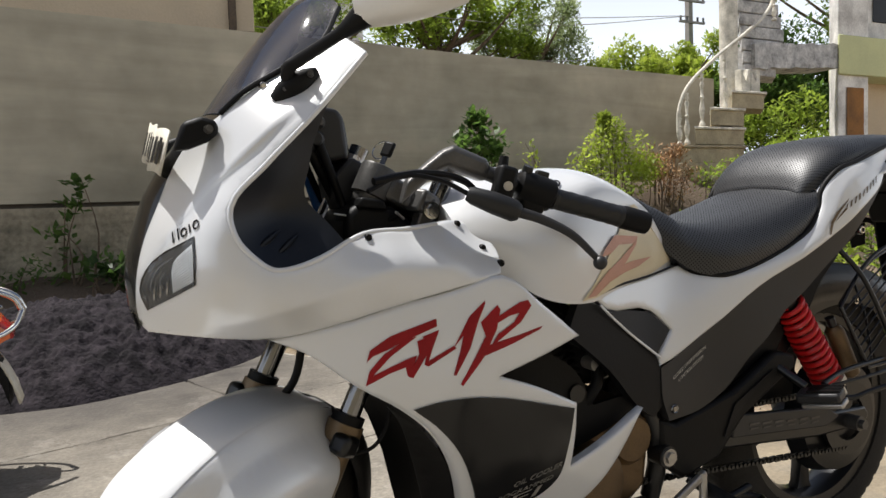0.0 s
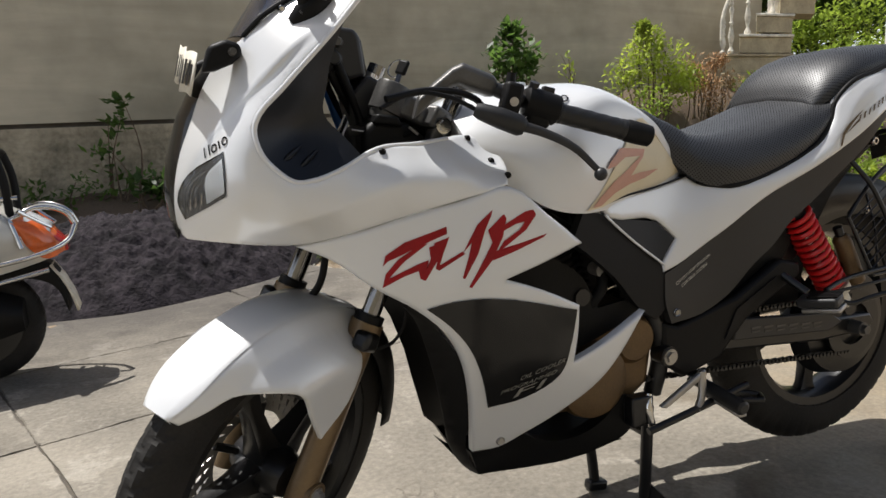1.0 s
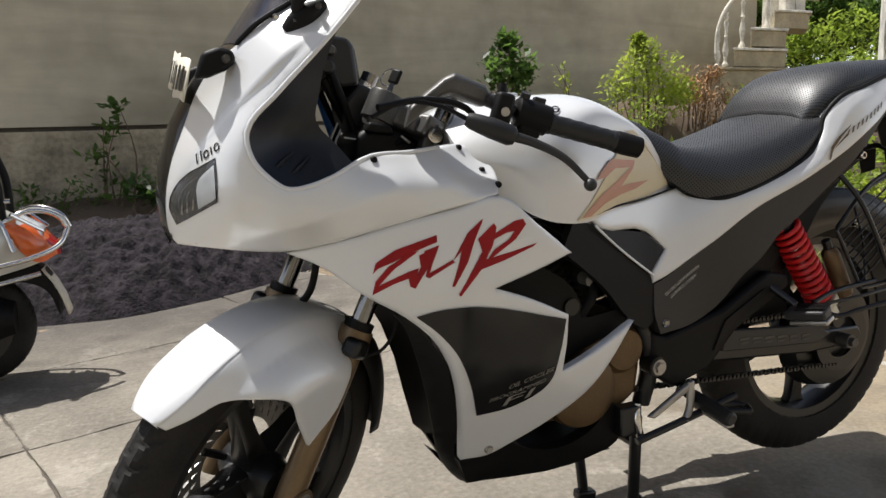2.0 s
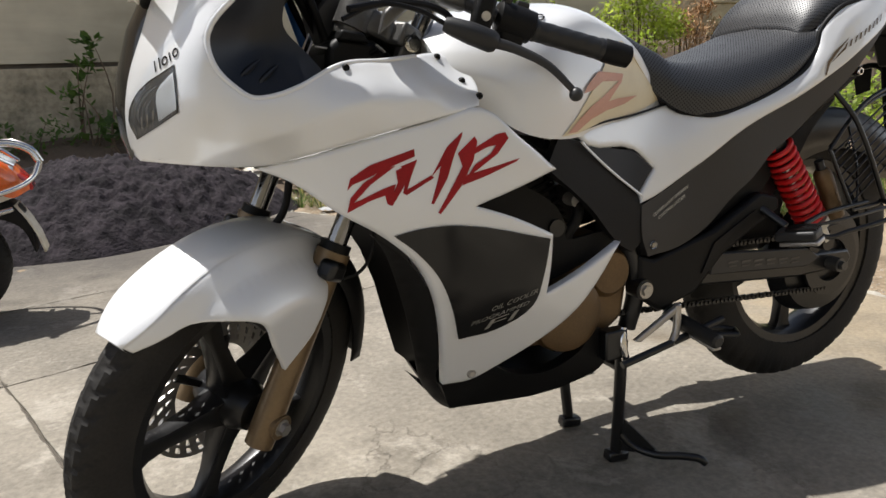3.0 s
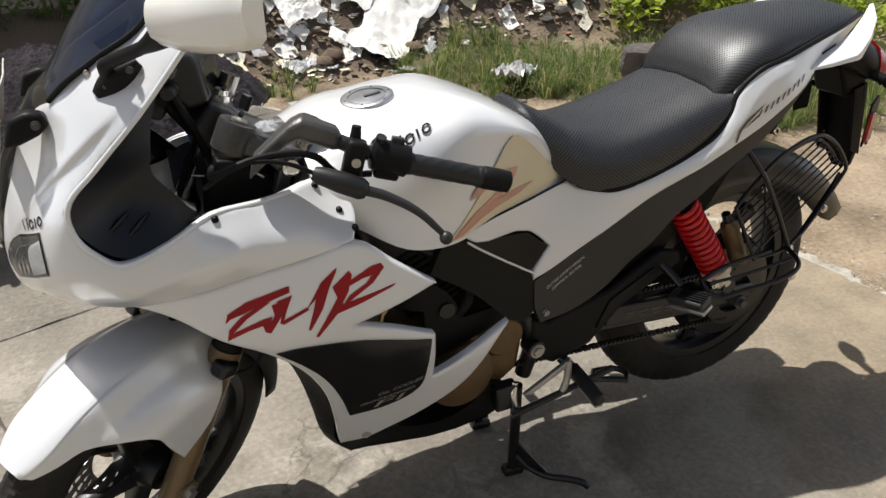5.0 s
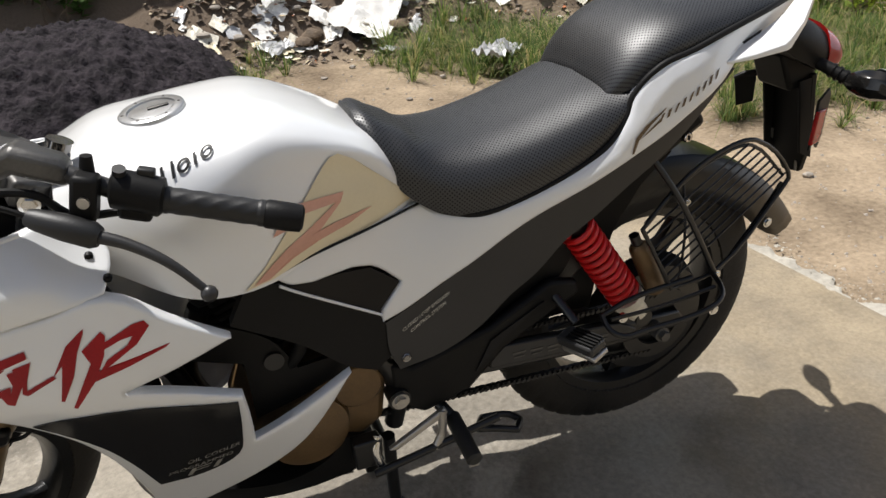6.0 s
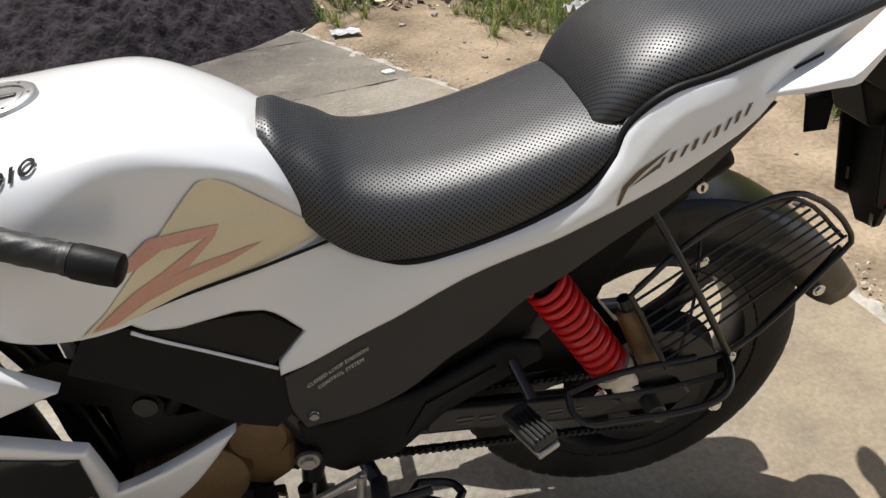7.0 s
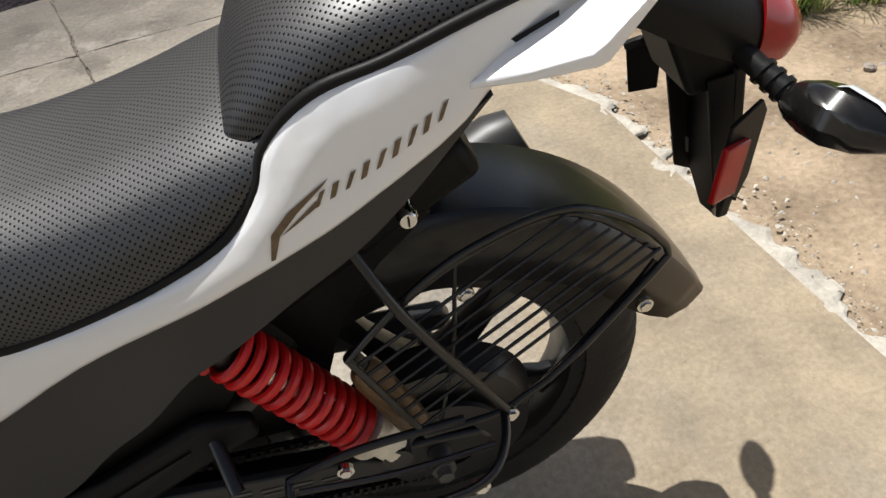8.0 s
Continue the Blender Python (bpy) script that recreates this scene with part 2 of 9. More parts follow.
WHITE = material("pearl_white_paint", (0.705, 0.712, 0.714), 0.32, vary=0.025, scale=2, grain=900, bump=0.03, coat=1.0, metal=0.12)
GREY = material("dark_grey_gloss", (0.0075, 0.0072, 0.007), 0.14, vary=0.1, grain=300, bump=0.015, spec=0.42)
BLACK = material("black_plastic", (0.0065, 0.0063, 0.0063), 0.5, vary=0.25, grain=250, bump=0.12, spec=0.16)
SATIN = material("satin_grey_plastic", (0.026, 0.0254, 0.0254), 0.42, vary=0.15, grain=300, bump=0.08, spec=0.34)
INSERT = material("dull_dark_insert", (0.013, 0.0118, 0.011), 0.38, vary=0.15, grain=300, bump=0.05, spec=0.15)
MUDGUARD = material("dusty_black_plastic", (0.0075, 0.0078, 0.0085), 0.3, vary=0.2, grain=200, bump=0.06, spec=0.5)
_n, _k = MUDGUARD.node_tree.nodes, MUDGUARD.node_tree.links
_b, _co, _xyz, _no, _ad, _mr, _mx = _n["Principled BSDF"], _n.new("ShaderNodeTexCoord"), _n.new("ShaderNodeSeparateXYZ"), _n.new("ShaderNodeTexNoise"), _n.new("ShaderNodeMath"), _n.new("ShaderNodeMapRange"), _n.new("ShaderNodeMix")
_no.inputs["Scale"].default_value, _no.inputs["Detail"].default_value = 12.0, 8.0
_k.new(_co.outputs["Object"], _xyz.inputs["Vector"])
_k.new(_co.outputs["Object"], _no.inputs["Vector"])
_ad.operation = "MULTIPLY_ADD"
_ad.inputs[1].default_value = 0.16
_k.new(_no.outputs["Fac"], _ad.inputs[0])
_k.new(_xyz.outputs["X"], _ad.inputs[2])
_mr.inputs["From Min"].default_value, _mr.inputs["From Max"].default_value, _mr.inputs["To Max"].default_value = 0.93, 1.12, 0.8
_k.new(_ad.outputs[0], _mr.inputs["Value"])
_mx.data_type = "RGBA"
_k.new(_mr.outputs["Result"], _mx.inputs["Factor"])
_k.new(_b.inputs["Base Color"].links[0].from_socket, _mx.inputs["A"])
_mx.inputs["B"].default_value = (0.085, 0.062, 0.036, 1)
_k.new(_mx.outputs["Result"], _b.inputs["Base Color"])
STEEL_BLACK = material("black_painted_steel", (0.006, 0.006, 0.0065), 0.33, vary=0.3, scale=12, grain=150, bump=0.08)
RUBBER = material("tyre_rubber", (0.008, 0.0078, 0.0075), 0.7, spec=0.28, vary=0.3, scale=9, grain=200, bump=0.2, tint=(0.020, 0.018, 0.016))
GRIP = material("grip_rubber", (0.007, 0.007, 0.007), 0.5, vary=0.2, grain=400, bump=0.2)
BRONZE = material("bronze_engine_paint", (0.115, 0.070, 0.030), 0.42, 0.35, vary=0.3, scale=14, grain=220, bump=0.12)
BRONZE_FORK = material("bronze_fork_paint", (0.17, 0.115, 0.06), 0.38, 0.4, vary=0.2, scale=14, grain=220, bump=0.08)
ALU = material("cast_aluminium", (0.42, 0.40, 0.37), 0.42, 0.85, vary=0.2, scale=20, grain=200, bump=0.15)
CAPMETAL = material("brushed_cap_metal", (0.40, 0.405, 0.41), 0.36, 0.9, vary=0.12, scale=30, grain=260, bump=0.10)
CLAMP = material("grey_cast_clamp", (0.085, 0.082, 0.078), 0.42, 0.5, vary=0.25, scale=25, grain=260, bump=0.2)
CHROME = material("chrome", (0.62, 0.61, 0.59), 0.12, 1.0, vary=0.08, scale=20, grain=300, bump=0.02)
# chrome with the dark reflections of the fork tubes put into its colour
DARK_CHROME = material("darkened_chrome", (0.24, 0.235, 0.23), 0.16, 1.0, vary=0.15, scale=14, grain=300, bump=0.02)
SPRING = material("red_spring_paint", (0.52, 0.010, 0.010), 0.32, vary=0.2, scale=20, grain=200, bump=0.05)
REDMARK = material("red_sticker", (0.27, 0.006, 0.010), 0.32, vary=0.25, scale=10, grain=300, bump=0.0, coat=0.05, spec=0.22)
PINK = material("faded_red_sticker", (0.56, 0.30, 0.22), 0.45, vary=0.12, scale=12, grain=200, bump=0.0)
CREAM = material("cream_sticker", (0.68, 0.59, 0.40), 0.35, vary=0.05, scale=8, grain=200, bump=0.0)
INK = material("black_sticker", (0.010, 0.010, 0.011), 0.4, vary=0.1, bump=0.0, spec=0.15)
PRINT = material("pale_print", (0.52, 0.50, 0.44), 0.5, vary=0.1, bump=0.0)
PRINT_DULL = material("worn_grey_print", (0.20, 0.19, 0.17), 0.5, vary=0.25, scale=60, bump=0.0)
GOLD = material("brown_gold_sticker", (0.115, 0.078, 0.042), 0.4, 0.3, vary=0.4, scale=90, grain=300, bump=0.0)
SEAT = dotted("dotted_seat_vinyl", (0.010, 0.0106, 0.0122), 0.46, 0.0053, 0.24, 0.78)
SCREEN = glassy("smoked_screen", (0.012, 0.018, 0.034), 0.05, 0.87)
SCREEN.node_tree.nodes["Principled BSDF"].inputs["Specular IOR Level"].default_value = 0.3
LENS = glassy("clear_lens", (0.85, 0.87, 0.88), 0.02, 0.06)
LAMP_RED = material("red_lamp_plastic", (0.30, 0.008, 0.008), 0.18, vary=0.2, scale=30, grain=300, bump=0.0, coat=0.1, spec=0.3)
LAMP_AMBER = material("amber_lamp_plastic", (0.65, 0.12, 0.02), 0.15, vary=0.2, scale=30, grain=300, bump=0.0, coat=0.5)
CLEAR = material("clear_indicator_plastic", (0.55, 0.58, 0.60), 0.12, vary=0.15, scale=40, grain=200, bump=0.1, coat=0.5)
FILM = glassy("clear_crumpled_film", (0.75, 0.76, 0.77), 0.12, 0.45)
NAVY = material("navy_inner_lining", (0.004, 0.005, 0.009), 0.4, vary=0.3, scale=5, grain=200, bump=0.05)
PLATEMAT = material("worn_white_plate", (0.62, 0.58, 0.48), 0.5, vary=0.2, scale=40, grain=300, bump=0.05)
MIRRORBACK = material("white_mirror_shell", (0.80, 0.78, 0.73), 0.28, vary=0.03, scale=4, grain=300, bump=0.02, coat=0.4)
MIRROR = material("mirror_glass", (0.85, 0.86, 0.86), 0.02, 1.0, vary=0.02, bump=0.0)
CONCRETE = cracked("old_concrete", (0.136, 0.122, 0.101), (0.228, 0.204, 0.166), (0.082, 0.072, 0.059))
# dirt of the paving joints; its dark colour also draws the wall ledge's shade
JOINT = material("joint_dirt", (0.085, 0.072, 0.056), 1.0, vary=0.3, scale=12, grain=90, bump=0.5)
DIRT = material("dry_earth", (0.175, 0.130, 0.088), 1.0, vary=0.35, scale=2.2, grain=45, bump=0.9, tint=(0.28, 0.22, 0.152), spec=0.1)
soiled(DIRT, (0.125, 0.095, 0.070), 3.85)
LIME = material("crumbled_cement", (0.36, 0.335, 0.285), 1.0, vary=0.3, scale=10, grain=70, bump=0.8, spec=0.1)
HEAP = material("dark_crusher_dust", (0.0070, 0.0060, 0.0073), 1.0, vary=0.5, scale=9, grain=60, bump=1.0, tint=(0.030, 0.0250, 0.0285), spec=0.15)
PLASTER = material("cement_plaster", (0.325, 0.295, 0.222), 0.95, vary=0.12, scale=0.55, grain=5, bump=0.06, tint=(0.445, 0.398, 0.30), spec=0.15)
PLASTER_LOW = material("damp_plaster", (0.22, 0.195, 0.14), 0.95, vary=0.4, scale=2.4, grain=30, bump=0.5, tint=(0.38, 0.33, 0.24), spec=0.15)
BEIGE = material("beige_wall_paint", (0.55, 0.44, 0.30), 0.9, vary=0.12, scale=1.5, grain=40, bump=0.15)
WHITEWASH = material("old_whitewash", (0.60, 0.57, 0.52), 0.9, vary=0.3, scale=3.5, grain=40, bump=0.4, tint=(0.72, 0.70, 0.65))
STAIRCEM = material("grey_stair_cement", (0.34, 0.285, 0.185), 0.95, vary=0.35, scale=5, grain=45, bump=0.5)
OLDPAINT = material("old_cream_paint", (0.52, 0.485, 0.40), 0.9, vary=0.25, scale=9, grain=50, bump=0.4, tint=(0.66, 0.62, 0.53))
ROUGHCEM = material("weathered_grey_cement", (0.33, 0.325, 0.315), 0.95, vary=0.4, scale=7, grain=35, bump=0.8, tint=(0.47, 0.46, 0.44))
LIMEGREEN = material("pale_green_paint", (0.52, 0.53, 0.28), 0.8, vary=0.12, scale=2, grain=40, bump=0.1)
LEAF = material("leaf_green", (0.104, 0.158, 0.027), 0.5, vary=0.45, scale=3, grain=20, bump=0.0, tint=(0.225, 0.295, 0.050), spec=0.22)
LEAF_DARK = material("dark_leaf", (0.045, 0.090, 0.024), 0.45, vary=0.45, scale=3, grain=20, bump=0.0, tint=(0.085, 0.145, 0.036), spec=0.22)
LEAF_GREY = material("grey_leaf", (0.13, 0.165, 0.085), 0.5, vary=0.4, scale=3, grain=20, bump=0.0, tint=(0.22, 0.265, 0.145), spec=0.22)
LEAF_YELLOW = material("young_leaf", (0.175, 0.245, 0.038), 0.5, vary=0.35, scale=3, grain=20, bump=0.0, tint=(0.33, 0.385, 0.07), spec=0.22)
DRYLEAF = material("dry_brush", (0.28, 0.155, 0.07), 0.8, vary=0.4, scale=4, grain=20, bump=0.0, tint=(0.42, 0.25, 0.12))
BARK = material("bark", (0.12, 0.085, 0.055), 0.95, vary=0.4, scale=10, grain=60, bump=0.8)


def trowelled(m, strength):
    """Long level strokes of the trowel and cloudy wash marks over a plaster."""
    n, k = m.node_tree.nodes, m.node_tree.links
    b = n["Principled BSDF"]
    base = b.inputs["Base Color"].links[0].from_socket
    co, mp, no, rng, mix, mul = (n.new(q) for q in ("ShaderNodeTexCoord", "ShaderNodeMapping", "ShaderNodeTexNoise", "ShaderNodeMapRange", "ShaderNodeMix", "ShaderNodeVectorMath"))
    mp.inputs["Scale"].default_value = (0.35, 0.35, 3.2)
    k.new(co.outputs["Object"], mp.inputs["Vector"])
    no.inputs["Scale"].default_value, no.inputs["Detail"].default_value, no.inputs["Roughness"].default_value, no.inputs["Distortion"].default_value = 1.3, 7.0, 0.58, 0.6
    k.new(mp.outputs["Vector"], no.inputs["Vector"])
    rng.inputs["From Min"].default_value, rng.inputs["From Max"].default_value = 0.32, 0.68
    rng.inputs["To Min"].default_value, rng.inputs["To Max"].default_value = 1 - strength, 1 + strength * 0.6
    k.new(no.outputs["Fac"], rng.inputs["Value"])
    mul.operation = "MULTIPLY"
    k.new(base, mul.inputs[0])
    k.new(rng.outputs["Result"], mul.inputs[1])
    k.new(mul.outputs[0], b.inputs["Base Color"])


trowelled(PLASTER, 0.16)
trowelled(PLASTER_LOW, 0.30)


def translucent(m, share):
    """Let light through thin leaves."""
    n, k = m.node_tree.nodes, m.node_tree.links
    b, out = n["Principled BSDF"], n["Material Output"]
    t, mix, gain = n.new("ShaderNodeBsdfTranslucent"), n.new("ShaderNodeMixShader"), n.new("ShaderNodeMix")
    gain.data_type, gain.blend_type = "RGBA", "MULTIPLY"
    gain.inputs["Factor"].default_value = 1.0
    gain.inputs["B"].default_value = (1.5, 1.5, 1.2, 1)
    k.new(b.inputs["Base Color"].links[0].from_socket, gain.inputs["A"])
    k.new(gain.outputs["Result"], t.inputs["Color"])
    mix.inputs["Fac"].default_value = share
    k.new(b.outputs[0], mix.inputs[1])
    k.new(t.outputs[0], mix.inputs[2])
    k.new(mix.outputs[0], out.inputs["Surface"])


def debris(name, colours):
    """A colour for each loose piece."""
    m = material(name, (0.2, 0.2, 0.2), 0.9, vary=0.2, grain=60, bump=0.2)
    n, k = m.node_tree.nodes, m.node_tree.links
    geo, ramp = n.new("ShaderNodeNewGeometry"), n.new("ShaderNodeValToRGB")
    ramp.color_ramp.interpolation = "CONSTANT"
    for i, (at, c) in enumerate(colours):
        e = ramp.color_ramp.elements[i] if i < 2 else ramp.color_ramp.elements.new(at)
        e.position, e.color = at, (*c, 1)
    k.new(geo.outputs["Random Per Island"], ramp.inputs["Fac"])
    k.new(ramp.outputs["Color"], n["Principled BSDF"].inputs["Base Color"])
    return m


DEBRIS = debris("mixed_litter", ((0.0, (0.060, 0.042, 0.030)), (0.30, (0.115, 0.080, 0.054)), (0.55, (0.19, 0.140, 0.095)), (0.74, (0.25, 0.215, 0.17)), (0.84, (0.40, 0.33, 0.22)), (0.92, (0.62, 0.58, 0.50)), (0.97, (0.38, 0.13, 0.05))))
GRASS = debris("grass_blades", ((0.0, (0.048, 0.080, 0.020)), (0.26, (0.080, 0.125, 0.032)), (0.52, (0.135, 0.180, 0.052)), (0.72, (0.21, 0.22, 0.085)), (0.86, (0.31, 0.26, 0.135))))
for _m in (LEAF, LEAF_GREY, LEAF_DARK, LEAF_YELLOW, GRASS):
    translucent(_m, 0.5)
PAPER = material("crumpled_paper", (0.74, 0.72, 0.68), 0.85, vary=0.12, scale=4, grain=60, bump=0.2)
RAG = material("brown_rag", (0.12, 0.085, 0.055), 0.95, vary=0.35, scale=6, grain=120, bump=0.4)
POLY = material("clear_plastic_bag", (0.42, 0.42, 0.42), 0.3, vary=0.3, scale=20, grain=60, bump=0.3)
STONE = material("field_stone", (0.25, 0.22, 0.185), 0.95, vary=0.35, scale=8, grain=60, bump=0.6, per_object=0.2)
DARKSTONE = material("dark_stone_block", (0.085, 0.073, 0.065), 0.95, vary=0.45, scale=9, grain=45, bump=0.9)
SCOOTER = material("silver_white_scooter_paint", (0.52, 0.50, 0.45), 0.32, 0.25, vary=0.04, scale=4, grain=600, bump=0.02, coat=0.3)
POLEMAT = material("concrete_pole", (0.30, 0.28, 0.26), 0.9, vary=0.2, scale=6, grain=50, bump=0.3)
BLUE = material("blue_plastic", (0.03, 0.14, 0.42), 0.45, vary=0.2, bump=0.05)

from mathutils import geometry


# ---- geometry helpers ----
class Geo:
    """Vertices and faces gathered from simple forms, then linked as one mesh."""

    def __init__(self):
        self.v, self.f, self.uv = [], [], []

    def put(self, verts, faces):
        o = len(self.v)
        self.v += [tuple(p) for p in verts]
        self.f += [tuple(i + o for i in f) for f in faces]
        return self

    def move(self, m):
        self.v = [tuple(m @ Vector(p)) for p in self.v]
        return self

    def mirror(self):
        self.v = [(x, -y, z) for x, y, z in self.v]
        self.f = [f[::-1] for f in self.f]
        return self

    def copy(self):
        g = Geo()
        g.v, g.f = list(self.v), list(self.f)
        return g

    def grid(self, rows, closed=False, caps=False):
        """Faces between rows of equally many points."""
        n, o = len(rows[0]), len(self.v)
        for r in rows:
            self.v += [tuple(p) for p in r]
        for i in range(len(rows) - 1):
            for j in range(n if closed else n - 1):
                a, b = o + i * n + j, o + i * n + (j + 1) % n
                self.f.append((a, b, b + n, a + n))
        if caps:
            self.f.append(tuple(o + j for j in range(n))[::-1])
            self.f.append(tuple(o + (len(rows) - 1) * n + j for j in range(n)))
        return self

    def tube(self, pts, r, seg=10, smooth=6, closed=False):
        p = curve(pts, smooth, closed) if smooth else [Vector(q) for q in pts]
        rows, up = [], None
        for i, q in enumerate(p):
            a, b = p[i - 1 if (i or closed) else 0], p[(i + 1) % len(p) if (closed or i + 1 < len(p)) else i]
            d = (b - a).normalized()
            if up is None:
                up = d.orthogonal().normalized()
            up = (up - d * up.dot(d)).normalized()
            side, rr = d.cross(up), r(i / (len(p) - 1)) if callable(r) else r
            rows.append([q + rr * (math.cos(t) * up + math.sin(t) * side) for t in (2 * math.pi * k / seg for k in range(seg))])
        if closed:
            rows.append(rows[0])
        return self.grid(rows, True, not closed)

    def lathe(self, profile, m, seg=28):
        """Profile of (radius, along) turned about the y axis of m."""
        rows = [[m @ Vector((r * math.cos(a), h, r * math.sin(a))) for a in (2 * math.pi * k / seg for k in range(seg))] for r, h in profile]
        return self.grid(rows, True, profile[0] != profile[-1])

    def rod(self, a, b, r, seg=12, r2=None):
        a, b = Vector(a), Vector(b)
        return self.tube([a, b], (lambda t: r + ((r if r2 is None else r2) - r) * t), seg, 0)

    def box(self, centre, size, m=None):
        sx, sy, sz = (s / 2 for s in size)
        m = m or Matrix()
        v = [m @ Vector((x, y, z)) + Vector(centre) for x in (-sx, sx) for y in (-sy, sy) for z in (-sz, sz)]
        return self.put(v, [(0, 1, 3, 2), (4, 6, 7, 5), (0, 4, 5, 1), (2, 3, 7, 6), (0, 2, 6, 4), (1, 5, 7, 3)])

    def prism(self, outline, y0, y1):
        """An (x, z) outline, given anticlockwise or clockwise, drawn out from y0 to y1."""
        n = len(outline)
        area = sum(outline[i - 1][0] * outline[i][1] - outline[i][0] * outline[i - 1][1] for i in range(n))
        pts = list(outline) if area > 0 else list(outline)[::-1]
        o = len(self.v)
        self.v += [(x, y0, z) for x, z in pts] + [(x, y1, z) for x, z in pts]
        self.f.append(tuple(o + i for i in range(n)))
        self.f.append(tuple(o + n + i for i in range(n))[::-1])
        self.f += [(o + (i + 1) % n, o + i, o + n + i, o + n + (i + 1) % n) for i in range(n)]
        return self

    def ob(self, name, mat, parent=None, label="", bevel=0.0, sharp=38, seg=2):
        me = bpy.data.meshes.new(name)
        me.from_pydata(self.v, [], self.f)
        me.validate()
        bm = bmesh.new()
        bm.from_mesh(me)
        bmesh.ops.recalc_face_normals(bm, faces=bm.faces)
        bm.to_mesh(me)
        bm.free()
        me.materials.append(mat)
        if self.uv:
            layer = me.uv_layers.new(name="length")
            for lp in me.loops:
                layer.data[lp.index].uv = self.uv[lp.vertex_index]
        me.polygons.foreach_set("use_smooth", [True] * len(me.polygons))
        me.set_sharp_from_angle(angle=radians(sharp))
        o = new(name, me)
        if parent:
            o.parent = parent
        if label:
            o["label"] = label
        if bevel:
            b = o.modifiers.new("bevel", "BEVEL")
            b.width, b.segments, b.limit_method, b.angle_limit = bevel, seg, "ANGLE", radians(35)
            b.harden_normals = False
        return o


def curve(pts, steps=6, closed=False, corner=50):
    """Points eased through pts; a turn sharper than corner degrees stays a corner."""
    p = [Vector(q) for q in pts]
    n, out = len(p), []

    def tangent(i):
        if not closed and i in (0, n - 1):
            return None
        a, b = p[i] - p[i - 1], p[(i + 1) % n] - p[i]
        if a.length < 1e-9 or b.length < 1e-9 or a.angle(b) > radians(corner):
            return None
        return (a.normalized() + b.normalized()).normalized()

    for i in range(n if closed else n - 1):
        a, b = p[i], p[(i + 1) % n]
        length = (b - a).length
        ta, tb = tangent(i), tangent((i + 1) % n)
        chord = (b - a).normalized() if length > 1e-9 else Vector((0, 0, 0))
        ta, tb = (ta or chord) * length, (tb or chord) * length
        for s in range(steps):
            t = s / steps
            out.append((2 * t**3 - 3 * t**2 + 1) * a + (t**3 - 2 * t**2 + t) * ta + (-2 * t**3 + 3 * t**2) * b + (t**3 - t**2) * tb)
    if not closed:
        out.append(p[-1])
    return out


def spread(points, ease=0.015):
    """A smooth y over (x, z) through points."""
    a = np.array(points, float)
    p = a[:, [0, 2]]
    d = np.linalg.norm(p[:, None] - p[None], axis=2)
    n = len(p)
    m = np.zeros((n + 3, n + 3))
    m[:n, :n] = np.sqrt(d * d + 0.0025) - np.eye(n) * ease
    m[:n, n], m[:n, n + 1:] = 1, p
    m[n:, :n] = m[:n, n:].T
    w = np.linalg.solve(m, np.r_[a[:, 1], 0, 0, 0])
    return lambda x, z: float(np.sqrt(((p - [x, z]) ** 2).sum(1) + 0.0025) @ w[:n] + w[n] + w[n + 1] * x + w[n + 2] * z)


def inside(x, z, poly):
    hit = False
    for i in range(len(poly)):
        (x1, z1), (x2, z2) = poly[i - 1], poly[i]
        if (z1 > z) != (z2 > z) and x < (x2 - x1) * (z - z1) / (z2 - z1) + x1:
            hit = not hit
    return hit


